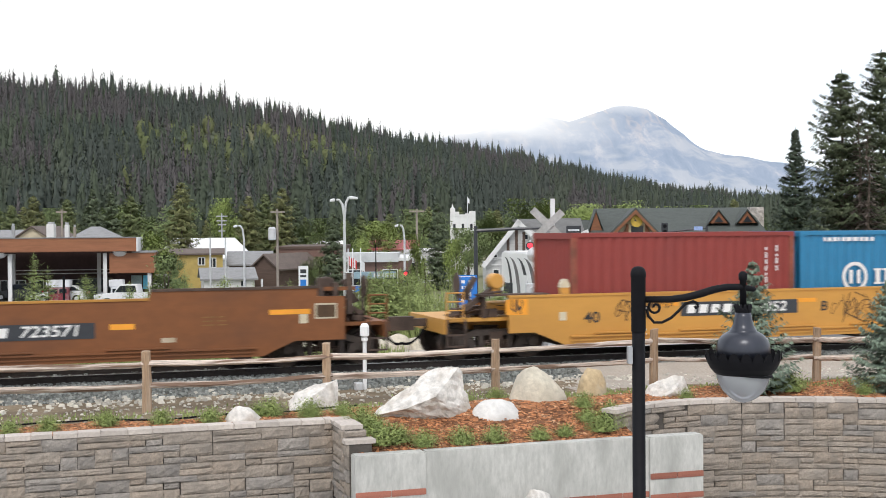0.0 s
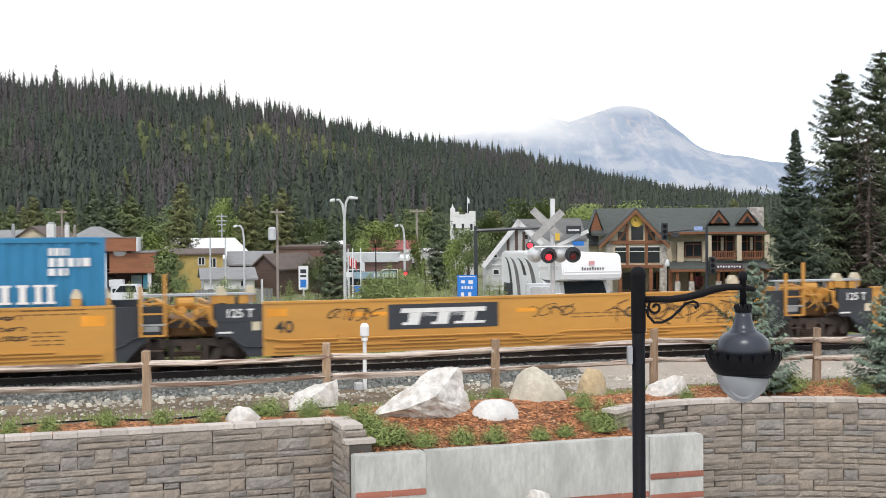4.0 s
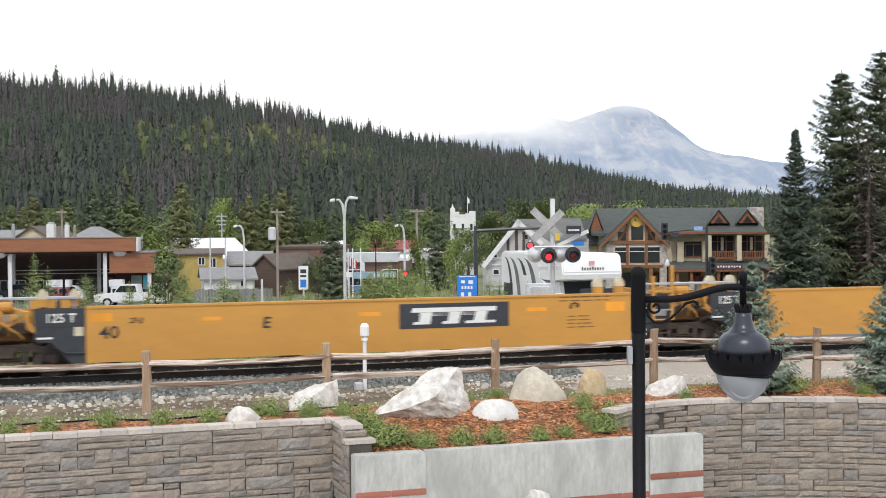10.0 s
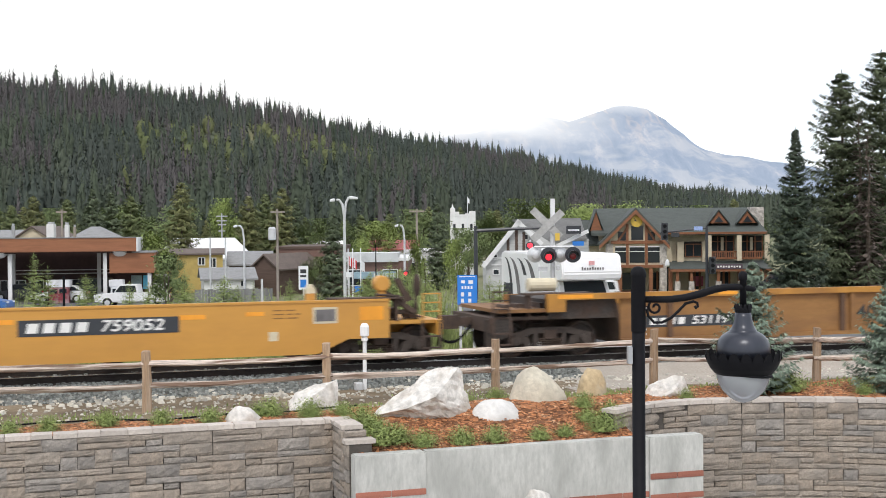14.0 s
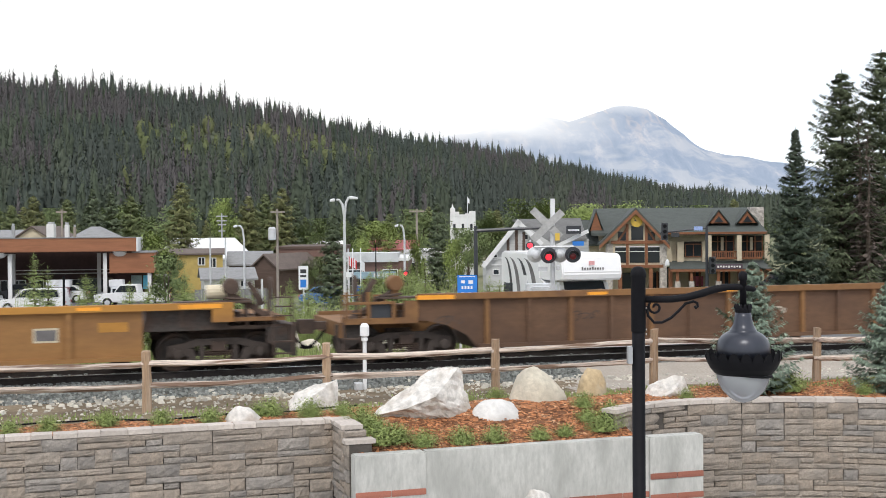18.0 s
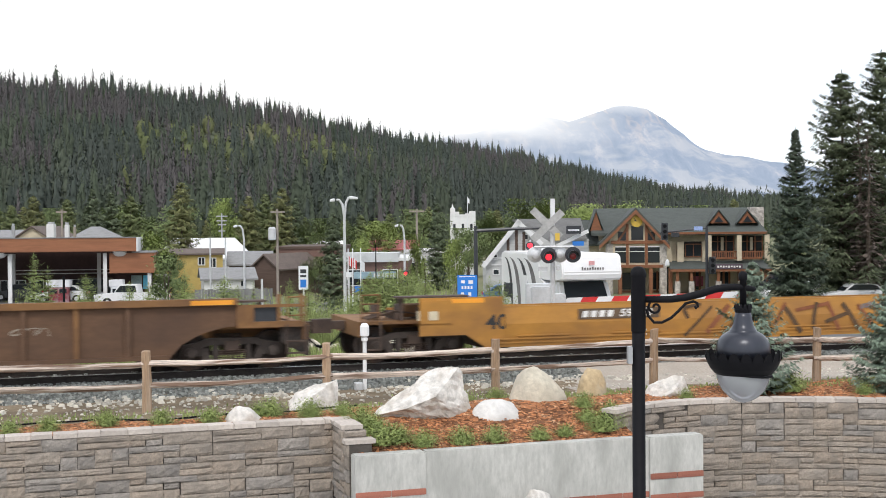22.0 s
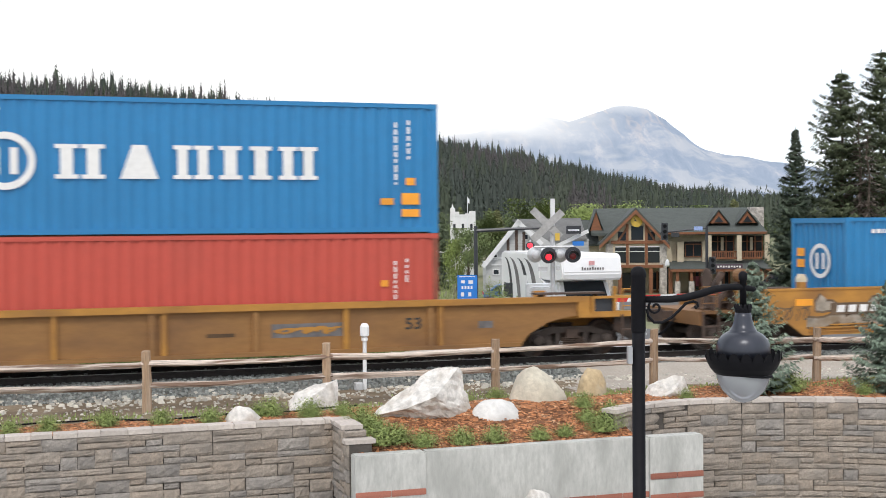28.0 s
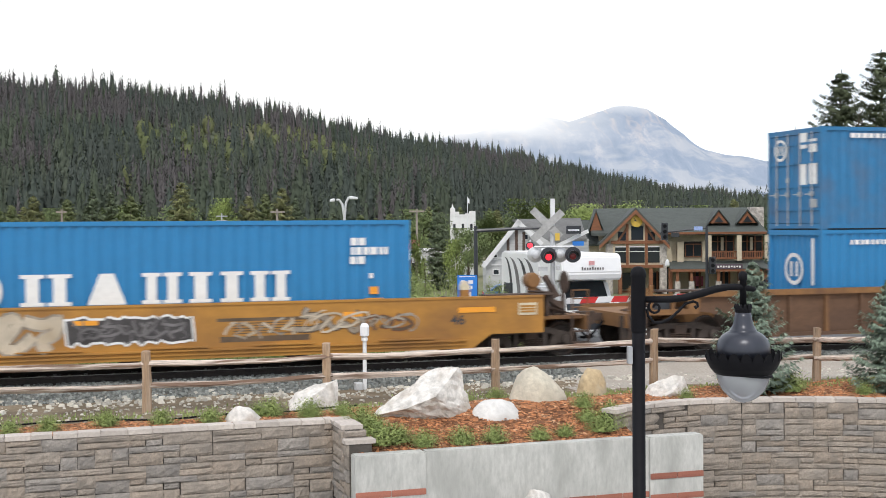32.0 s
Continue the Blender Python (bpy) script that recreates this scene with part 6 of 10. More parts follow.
def small_bars(c, x, z, w, h, n, m=None, column=False, seed=0):
    """Writing too small to read, as plain bars."""
    r = random.Random(seed)
    bm = bmesh.new()
    a = 0.0
    total = h if column else w
    while a < total - 0.04:
        b = min(a + r.uniform(0.06, 0.16), total)
        p = [(x - w / 2, z + h / 2 - b), (x + w / 2, z + h / 2 - b), (x + w / 2, z + h / 2 - a), (x - w / 2, z + h / 2 - a)] if column else [(x - w / 2 + a, z - h / 2), (x - w / 2 + b, z - h / 2), (x - w / 2 + b, z + h / 2), (x - w / 2 + a, z + h / 2)]
        bm.faces.new([bm.verts.new((i, -1.232, j)) for i, j in p])
        a = b + r.uniform(0.03, 0.06)
    part("stencil", bm, m or WHITE, c)


def decal(c, x, z, w, h, m, label=""):
    bm = bmesh.new()
    bm.faces.new([bm.verts.new((x + i * w / 2, -1.231, z + j * h / 2)) for i, j in ((-1, -1), (1, -1), (1, 1), (-1, 1))])
    part("decal", bm, m, c, label)
# ---- the wagons in order, by their place along the train at the start ----
Y_SIDE = -SIDE


# the brown lead car
s0 = -18.9
c = smooth_car(s0, -1.35, CAR1, "orange-brown dirty well wagon with a white number", top=1.82, low=(s0 + 3.0, -6.55, 1.63), el=1.3, er=1.02, notch=(0.62, 1.6), cones=False, sl=(2.2, 2.9), sr=(2.15, 2.85), seed=11)
bm = bmesh.new()
box(bm, 3.0, -6.6 - s0, -SIDE - 0.02, -SIDE + 0.1, 1.595, 1.645)
part("top_chord", bm, YELLOW_OLD, c, "ochre worn top edge")
bm = bmesh.new()
box(bm, -6.55 - s0, -2.98 - s0, -SIDE - 0.02, -SIDE + 0.1, 1.78, 1.835)
part("top_chord", bm, GEAR, c)
for x, z0, z1 in ((-2.95, 1.6, 2.0), (-2.62, 1.6, 1.9), (-2.3, 1.2, 2.1)):
    bm = bmesh.new()
    box(bm, x - s0, x - s0 + 0.12, -1.4, -1.2, z0, z1)
    part("end_post", bm, GEAR, c)
bm = bmesh.new()
box(bm, -2.98 - s0, -2.1 - s0, -1.38, -1.25, 1.72, 1.8)
part("end_railing", bm, CAR1, c)
name_plate(c, -9.2, 1.0, 3.0, 0.33, s0, "723571", Y_SIDE)
side_marks(c, [(-7.15, 1.06, 0.5, 0.12, ORANGE), (-3.6, 1.28, 0.9, 0.11, ORANGE), (-6.2, 0.75, 0.3, 0.1, GRAF_WHITE), (-2.8, 1.28, 0.5, 0.34, CREAM), (-3.3, 1.12, 0.18, 0.2, CREAM)], s0, Y_SIDE)
side_marks(c, [(-2.8, 1.28, 0.42, 0.27, GRAF_BLACK)], s0, Y_SIDE - 0.004)
text_lines(c, -5.2, 1.2, 0.6, 3, s0, Y_SIDE)

# the five-unit yellow car
UNITS = (("B", 0.0, 15.70), ("C", 18.85, 31.29), ("D", 34.43, 46.85), ("E", 49.98, 62.47), ("A", 65.58, 81.17))
for letter, a, b in UNITS:
    first, last = letter == "B", letter == "A"
    c = smooth_car(a, b, YELLOW, "yellow smooth-sided well unit of an articulated wagon, marked " + letter, 1.5,
                   "end" if first else "joint", "end" if last else "joint", ledges=letter != "E" and not last, seed=ord(letter), tall=(True, True))
    if not first:
        joint_left(c, 0, YELLOW)
    if not last:
        joint_right(c, b - a, YELLOW, ord(letter))
    h = 3.64 if first else a + 0.47
    letters("40", 0.36, BLACK_MARK, c, upright(h - a, Y_SIDE - 0.004, 0.94))
    spot_s = {"B": 9.99, "C": 27.6, "D": 43.08, "E": 53.74, "A": 71.26}[letter]
    letters(letter, 0.34, BLACK_MARK, c, upright(spot_s - a, Y_SIDE - 0.004, 1.05), 0.12)
    if letter in "BA":
        s = (5.98 + 9.23) / 2 if first else (72.04 + 75.29) / 2
        name_plate(c, s, 1.08, 3.25, 0.34, a, "759052", Y_SIDE)
        side_marks(c, [(s - 1.95, 1.22, 0.5, 0.1, ORANGE), (s + 1.9, 1.22, 0.55, 0.1, ORANGE)], a, Y_SIDE)
    else:
        s = {"C": 22.97, "D": 38.83, "E": 58.05}[letter]
        big_logo(c, s, 1.1, 2.62, 0.56, a, Y_SIDE)
        side_marks(c, [(s - 2.0, 1.18, 0.5, 0.09, ORANGE), (s + 2.0, 1.18, 0.5, 0.09, ORANGE), (a + 2.6, 1.18, 0.4, 0.08, ORANGE)], a, Y_SIDE)
    if not first:
        side_marks(c, [(a + 0.32, 1.27, 0.44, 0.17, ORANGE)], a, Y_SIDE)
    if not last:
        side_marks(c, [(b - 0.42, 1.2, 0.5, 0.22, ORANGE)], a, Y_SIDE)
        text_lines(c, b - 1.2, 1.43, 1.3, 2, a, Y_SIDE)
        text_lines(c, b - 1.3, 0.98, 0.7, 4, a, Y_SIDE)
    text_lines(c, a + (12 if first else 8.0), 1.05, 1.5, 2, a, Y_SIDE)
    if first:
        side_marks(c, [(1.75, 1.24, 0.55, 0.36, ORANGE), (2.9, 1.0, 0.18, 0.2, CREAM)], a, Y_SIDE)
        jagged_piece(c, 1.75, 1.24, 0.24, 0.2, 4, 8, a, Y_SIDE - 0.004, (BLACK_MARK,), 0.35)
        scrawl(c, 4.7, 1.12, 0.9, 0.55, 4, 3, a, Y_SIDE, width=0.024)
        jagged_piece(c, 4.8, 1.12, 0.9, 0.45, 5, 4, a, Y_SIDE - 0.006, (GRAF_BLACK,), 0.25)
        scrawl(c, 5.5, 1.2, 0.6, 0.25, 3, 5, a, Y_SIDE, width=0.022)
        scrawl(c, 11.2, 1.0, 1.9, 0.85, 5, 9, a, Y_SIDE, width=0.024)
        jagged_piece(c, 11.3, 1.0, 1.8, 0.7, 7, 10, a, Y_SIDE - 0.006, (GRAF_BLACK,), 0.25)
        scrawl(c, 13.4, 1.3, 0.9, 0.16, 6, 12, a, Y_SIDE, width=0.02)
        scrawl(c, 13.5, 1.08, 0.8, 0.16, 5, 13, a, Y_SIDE, width=0.02)
        scrawl(c, 13.7, 0.88, 0.5, 0.16, 4, 14, a, Y_SIDE, width=0.02)
    if letter == "C":
        scrawl(c, 20.9, 1.2, 1.2, 0.4, 6, 21, a, Y_SIDE, width=0.024)
        scrawl(c, 25.6, 1.15, 1.1, 0.4, 4, 22, a, Y_SIDE, width=0.024)
        scrawl(c, 28.8, 1.08, 3.4, 0.5, 9, 23, a, Y_SIDE, width=0.024)
        jagged_piece(c, 28.8, 1.05, 3.0, 0.5, 9, 24, a, Y_SIDE - 0.006, (GRAF_BLACK,), 0.25)
    if letter == "C":
        bm = bmesh.new()
        yp = -SIDE - 0.035
        tube(bm, [(q - a, yp, z) for q, z in ((18.9, 0.72), (19.3, 0.66), (24.6, 0.66), (24.8, 0.64), (25.1, 0.45), (25.3, 0.43), (25.5, 0.47), (25.8, 0.64), (26.0, 0.66), (30.8, 0.66), (31.2, 0.7))], 0.024, 6)
        part("brake_pipe", bm, YELLOW, c)
        for q in (20.5, 30.3):
            bm = bmesh.new()
            box(bm, q - a, q - a + 0.22, -SIDE - 0.05, -SIDE, 0.56, 0.78)
            part("pipe_bracket", bm, YELLOW, c)
    if letter == "E":
        scrawl(c, 51.0, 1.2, 0.3, 0.25, 3, 31, a, Y_SIDE)
        scrawl(c, 61.0, 1.25, 0.25, 0.22, 3, 32, a, Y_SIDE)
    if last:
        side_marks(c, [(79.5, 1.2, 0.55, 0.3, ORANGE), (78.45, 1.18, 0.55, 0.36, CREAM), (77.3, 0.75, 0.2, 0.2, CREAM), (76.9, 1.25, 0.4, 0.09, ORANGE)], a, Y_SIDE)
        side_marks(c, [(78.45, 1.18, 0.45, 0.26, GRAF_GREY)], a, Y_SIDE - 0.004)
        text_lines(c, 77.6, 1.3, 0.6, 3, a, Y_SIDE)

# ochre car with plain ends
s0 = 82.3
c = rib_car(s0, 101.35, 85.6, 98.1, (86.9, 89.2, 91.75, 92.05, 94.8, 96.6), OCHRE, YELLOW_OLD, "ochre-brown ribbed well wagon with a yellow top chord", top=1.52, style="straight", seed=41, tall=(False, True), tank=CREAM)
letters("40", 0.5, BLACK_MARK, c, upright(92.5 - s0, -SIDE + 0.074, 0.86))
name_plate(c, 87.5, 0.8, 2.5, 0.28, s0, "53119", -SIDE + 0.08)
side_marks(c, [(84.4, 1.45, 0.9, 0.09, ORANGE), (99.3, 1.45, 0.9, 0.09, ORANGE), (88.5, 1.45, 0.6, 0.07, ORANGE), (93.2, 1.45, 0.5, 0.07, ORANGE), (97.0, 1.45, 0.5, 0.07, ORANGE)], s0, -SIDE - 0.03)
side_marks(c, [(96.15, 0.92, 0.5, 0.3, CREAM), (97.5, 1.05, 0.6, 0.2, YELLOW_OLD)], s0, -SIDE + 0.08)
side_marks(c, [(96.15, 0.92, 0.42, 0.22, GRAF_GREY)], s0, -SIDE + 0.076)
jagged_piece(c, 93.95, 0.95, 1.5, 0.45, 6, 44, s0, -SIDE + 0.08, (GRAF_RED,), 0.7)

# brown car with many posts
s0 = 102.3
c = rib_car(s0, 125.3, 105.54, 122.3, [105.75 + 1.047 * k for k in range(16)], BROWN, BROWN_TRIM, "rusty brown well wagon with many upright side posts", top=1.6, seed=51, wide=0.1, tall=(True, False))
side_marks(c, [(104.5, 1.52, 0.9, 0.1, ORANGE), (123.2, 1.52, 0.9, 0.1, ORANGE), (112.0, 1.52, 0.5, 0.07, ORANGE), (117.5, 1.52, 0.5, 0.07, ORANGE), (108.5, 1.52, 0.5, 0.07, ORANGE)], s0, -SIDE - 0.03)
for k, x in enumerate((104.9, 108.2, 113.4, 117.5, 118.5, 119.5)):
    scrawl(c, x, 1.0, 0.7, 0.3, 3, 60 + k, s0, -SIDE + 0.08, GRAF_PALE if k > 1 else GEAR, 0.03)

# low yellow car with a large brown graffiti
s0 = 126.36
c = smooth_car(s0, 145.3, YELLOW_OLD, "weathered yellow low-sided well wagon with brown graffiti", top=1.5, el=1.4, er=1.13, sl=(2.5, 2.98), sr=(2.35, 2.88), low=(129.74, 142.0, 1.27), far_top=1.12, end_paint=BROWN_TRIM, seed=71, tall=(False, False), cones=False)
FOLD = -SIDE - 0.055
bm = bmesh.new()
rows_ = [[bm.verts.new((x - s0, y, z)) for y, z in ((-SIDE - 0.001, 1.235), (FOLD, 0.86), (-SIDE - 0.001, 0.335))] for x in (129.8, 141.7)]
for q in (0, 1):
    bm.faces.new((rows_[0][q], rows_[1][q], rows_[1][q + 1], rows_[0][q + 1]))
part("folded_side_plate", bm, YELLOW_OLD, c)
letters("40", 0.48, BLACK_MARK, c, upright(129.61 - s0, Y_SIDE - 0.004, 0.9))
name_plate(c, 132.67, 1.04, 2.12, 0.25, s0, "59093", FOLD - 0.002, ink=GRAF_DUST)
r = random.Random(75)
for x, dx, low_z, hi_z, wide, ink in ((134.35, 0.5, 1.12, 1.2, 0.07, GRAF_BLACK), (134.5, -0.12, 0.86, 1.18, 0.1, GRAF_BLACK), (134.4, 0.75, 0.44, 1.14, 0.07, GRAF_BLACK), (135.0, 0.62, 0.5, 1.16, 0.12, GRAF_BROWN), (135.45, 0.7, 0.44, 1.18, 0.08, GRAF_BLACK),
                                      (135.95, 0.4, 0.5, 1.1, 0.1, GRAF_BLACK), (136.75, -0.3, 0.5, 1.1, 0.13, GRAF_BLACK), (136.9, 0.3, 0.62, 1.17, 0.09, GRAF_BROWN), (137.65, -0.52, 0.42, 1.12, 0.13, GRAF_BLACK), (137.5, 0.9, 0.98, 1.12, 0.09, GRAF_BROWN),
                                      (138.0, 0.1, 0.5, 1.16, 0.11, GRAF_BLACK), (138.35, 0.75, 0.66, 0.9, 0.1, GRAF_BLACK), (138.75, -0.35, 0.46, 1.17, 0.1, GRAF_BROWN), (139.35, -0.5, 0.44, 1.12, 0.12, GRAF_BLACK), (139.85, -0.55, 0.4, 1.08, 0.09, GRAF_BROWN), (139.3, 0.5, 0.96, 1.14, 0.06, GRAF_BROWN)):
    bm = bmesh.new()
    x -= s0
    strip(bm, [(x, low_z), (x + dx * 0.5 + r.uniform(-0.03, 0.03), (low_z + hi_z) / 2), (x + dx, hi_z)], wide, FOLD - 0.003 - 0.0006 * r.random())
    part("graffiti", bm, ink, c)
scrawl(c, 140.2, 1.03, 1.5, 0.22, 8, 75, s0, FOLD, GRAF_GREY, 0.035)
side_marks(c, [(128.9, 1.42, 0.8, 0.1, ORANGE), (142.8, 1.42, 0.8, 0.1, ORANGE), (127.8, 1.1, 0.2, 0.22, CREAM), (142.15, 0.72, 0.46, 0.26, GRAF_DUST)], s0, Y_SIDE)
side_marks(c, [(142.02 + 0.13 * q, 0.72 + 0.06 * w, 0.11, 0.09, CREAM) for q in (0, 1, 2) for w in (-1, 1)], s0, Y_SIDE - 0.008)
for x in (127.76, 143.4):
    bm = bmesh.new()
    box(bm, x - s0, x - s0 + 0.75, -SIDE - 0.03, -SIDE, 0.92, 1.44)
    part("valve_cover", bm, YELLOW_OLD, c)
    bm = bmesh.new()
    box(bm, x - s0 + 0.2, x - s0 + 0.42, -SIDE - 0.036, -SIDE - 0.03, 1.0, 1.2)
    part("data_plate", bm, CREAM, c)
bm = bmesh.new()
for z in (0.78, 1.04, 1.33):
    tube(bm, [(144.15 - s0, -1.44, z), (144.8 - s0, -1.44, z)], 0.022, 6)
for x in (144.25, 144.5, 144.78):
    tube(bm, [(x - s0, -1.44, 0.74), (x - s0, -1.44, 1.4)], 0.022, 6)
part("end_railing", bm, YELLOW_OLD, c)

# ochre car with the stacked pair
s0 = 146.5
c = rib_car(s0, 168.85, 149.7, 165.8, (151.48, 153.49, 155.47, 157.45, 157.7, 159.65, 161.65, 163.6, 163.85), OCHRE, YELLOW_OLD, "ochre-brown ribbed well wagon under stacked containers", top=1.46, seed=81, wide=0.12, tall=(True, False))
letters("53", 0.36, BLACK_MARK, c, upright(163.22 - s0, -SIDE + 0.074, 0.92))
side_marks(c, [(160.8, 0.86, 1.6, 0.3, GRAF_GREY), (153.0, 0.82, 1.5, 0.2, GRAF_BLACK), (158.9, 0.8, 0.6, 0.08, GRAF_BLACK), (164.95, 0.86, 0.35, 0.16, GRAF_GREY)], s0, -SIDE + 0.08)
scrawl(c, 160.8, 0.86, 1.3, 0.2, 4, 83, s0, -SIDE + 0.07, YELLOW_OLD, 0.06)

# graffiti-covered car
s0 = 170.1
c = smooth_car(s0, 191.15, YELLOW_OLD, "weathered yellow well wagon covered in pale graffiti", top=1.5, el=1.0, er=1.2, sl=(2.45, 2.9), sr=(2.5, 2.95), end_paint=BROWN_TRIM, seed=91)
fat_strokes(c, 175.3, 0.86, 4.1, 0.9, 5, 93, s0, Y_SIDE, GRAF_PALE, GRAF_DUST, 0.22)
name_plate(c, 175.42, 0.98, 3.3, 0.3, s0, "56781", Y_SIDE - 0.02, ink=GRAF_DUST)
fat_strokes(c, 178.3, 0.94, 1.75, 0.86, 3, 95, s0, Y_SIDE - 0.004, GRAF_WHITE, GRAF_PALE, 0.2)
blob_piece(c, 180.58, 0.98, 2.6, 0.66, 97, s0, Y_SIDE - 0.008, GRAF_SOOT, WHITE, GRAF_GREY)
fat_strokes(c, 180.65, 0.97, 2.1, 0.42, 5, 98, s0, Y_SIDE - 0.018, GRAF_GREY, GRAF_SOOT, 0.06)
side_marks(c, [(183.4, 1.14, 2.0, 0.07, GRAF_DUST), (183.45, 0.72, 1.95, 0.12, GRAF_DUST)], s0, Y_SIDE)
side_marks(c, [(183.5, 0.84 + 0.055 * q, 1.5, 0.022, GRAF_DUST) for q in range(5)], s0, Y_SIDE)
jagged_piece(c, 183.3, 0.95, 1.5, 0.3, 7, 101, s0, Y_SIDE - 0.004, (GRAF_WHITE, GRAF_PALE), 0.7)
fat_strokes(c, 184.85, 1.06, 1.35, 0.66, 2, 99, s0, Y_SIDE - 0.008, GRAF_PALE, GRAF_DUST, 0.1)
scrawl(c, 184.9, 1.05, 1.3, 0.6, 3, 104, s0, Y_SIDE - 0.02, GRAF_WHITE, 0.035)
fat_strokes(c, 186.1, 0.98, 1.4, 0.5, 3, 102, s0, Y_SIDE - 0.004, GRAF_DUST, GRAF_BROWN, 0.06)
scrawl(c, 186.2, 1.0, 1.5, 0.56, 4, 100, s0, Y_SIDE - 0.012, GRAF_PALE, 0.03)
letters("46", 0.3, GRAF_SOOT, c, upright(187.85 - s0, Y_SIDE - 0.004, 0.98))
scrawl(c, 172.7, 0.9, 1.0, 0.6, 4, 103, s0, Y_SIDE, GRAF_DUST, 0.03)
side_marks(c, [(173.0, 1.16, 0.5, 0.17, ORANGE), (177.0, 1.35, 0.6, 0.09, ORANGE), (179.7, 1.16, 0.5, 0.1, ORANGE), (185.4, 1.19, 0.45, 0.11, ORANGE), (188.3, 1.21, 0.9, 0.12, ORANGE), (189.55, 1.2, 0.46, 0.28, CREAM)], s0, Y_SIDE - 0.012)
side_marks(c, [(189.55, 1.2 + 0.062 * q, 0.38, 0.045, YELLOW_OLD) for q in (-1, 0, 1)], s0, Y_SIDE - 0.018)

# brown car at the tail of the view
s0 = 191.9
c = rib_car(s0, 215.2, 195.3, 212.0, [195.35 + 1.047 * k for k in range(16)], BROWN, BROWN_TRIM, "rusty brown ribbed well wagon under blue containers", top=1.5, seed=111, wide=0.1)

# ---- containers ----
FLOOR = 0.345
k = container(3.24, FLOOR, 6.058, 2.591, MAROON, "short maroon corrugated container sunk in a yellow wagon", posts=RUST)
small_bars(k, 5.25, 1.55, 0.05, 1.3, 8, column=True, seed=1)
small_bars(k, 5.55, 1.9, 0.05, 0.7, 5, column=True, seed=2)
decal(k, 5.5, 1.0, 0.16, 0.1, ORANGE)

# the six shapes of the name: kind, centre and width as shares of the name's length
BLUE_WORD = (("pair", 0.093, 0.184), ("wedge", 0.309, 0.168), ("pair", 0.51, 0.15), ("single", 0.654, 0.085), ("single", 0.772, 0.085), ("pair", 0.92, 0.157))


def blue_word(c, x0, x1, z, h):
    """Set the six shapes between x0 and x1."""
    word_shapes(c, [(kind, x0 + (x1 - x0) * q, (x1 - x0) * w) for kind, q, w in BLUE_WORD], z, h)


k = container(9.50, FLOOR, 6.058, 2.591, BLUE_TEAL, "short blue corrugated container with white emblem")
ring_logo(k, 1.6, 1.42, 0.38)
blue_word(k, 2.16, 5.06, 1.42, 0.4)
small_bars(k, 1.42, 2.38, 1.5, 0.1, 12, seed=3)
small_bars(k, 5.12, 2.3, 0.4, 0.16, 2, seed=4)
small_bars(k, 5.36, 2.08, 0.88, 0.18, 4, seed=5)
small_bars(k, 5.12, 1.88, 0.42, 0.15, 2, seed=6)

k = container(151.5, FLOOR, 12.37, 2.62, RED, "long red corrugated container below a blue one", posts=RUST)
word_shapes(k, [("pair", 0.63, 0.3), ("wedge", 0.97, 0.34), ("single", 1.27, 0.16)], 1.95, 0.56)
small_bars(k, 11.35, 1.45, 0.05, 1.1, 8, column=True, seed=7)
small_bars(k, 11.62, 1.75, 0.05, 0.6, 5, column=True, seed=8)
decal(k, 11.1, 1.5, 0.17, 0.14, ORANGE)
k = container(151.5, FLOOR + 2.625, 12.37, 2.93, BLUE, "long blue high-cube container with large white shapes")
ring_logo(k, 3.06, 1.56, 0.6)
blue_word(k, 4.02, 9.6, 1.56, 0.72)
small_bars(k, 1.75, 2.62, 2.4, 0.11, 14, seed=9)
small_bars(k, 11.38, 1.8, 0.06, 1.4, 8, column=True, seed=10)
small_bars(k, 11.68, 2.1, 0.06, 0.9, 5, column=True, seed=11)
for x, z, w, h in ((11.17, 0.72, 0.3, 0.15), (11.72, 0.78, 0.42, 0.26), (11.72, 0.46, 0.42, 0.17), (11.72, 1.17, 0.22, 0.17)):
    decal(k, x, z, w, h, ORANGE, "orange warning label")
ring_logo(k, 0.1, 2.1, 0.46, "end")
for a, z, w, h in ((0.72, 2.3, 0.3, 0.22), (0.72, 2.02, 0.3, 0.2), (-0.85, 1.75, 0.12, 0.8)):
    bm = bmesh.new()
    box(bm, -0.012, 0.004, a - w / 2, a + w / 2, z - h / 2, z + h / 2)
    part("warning_label", bm, ORANGE, k, "orange warning label")

k = container(174.42, FLOOR, 12.37, 2.93, BLUE, "long blue high-cube container sunk in a graffiti-covered wagon")
ring_logo(k, 3.12, 1.5, 0.53)
blue_word(k, 3.98, 9.64, 1.5, 0.66)
small_bars(k, 1.8, 2.58, 2.1, 0.11, 14, seed=12)
for x, z, w in ((11.18, 2.45, 0.36), (11.43, 2.24, 0.85), (11.18, 2.03, 0.4)):
    small_bars(k, x, z, w, 0.17, 3, seed=int(x * 10))
decal(k, 11.52, 1.35, 0.2, 0.17, ORANGE)
decal(k, 11.52, 1.05, 0.42, 0.26, ORANGE)
small_bars(k, 11.5, 1.68, 0.16, 0.12, 2, seed=13)
ring_logo(k, -0.1, 1.8, 0.46, "end")
for z in (2.02, 1.72):
    bm = bmesh.new()
    box(bm, -0.012, 0.004, 0.62, 0.95, z - 0.11, z + 0.11)
    part("warning_label", bm, ORANGE, k, "orange warning label")

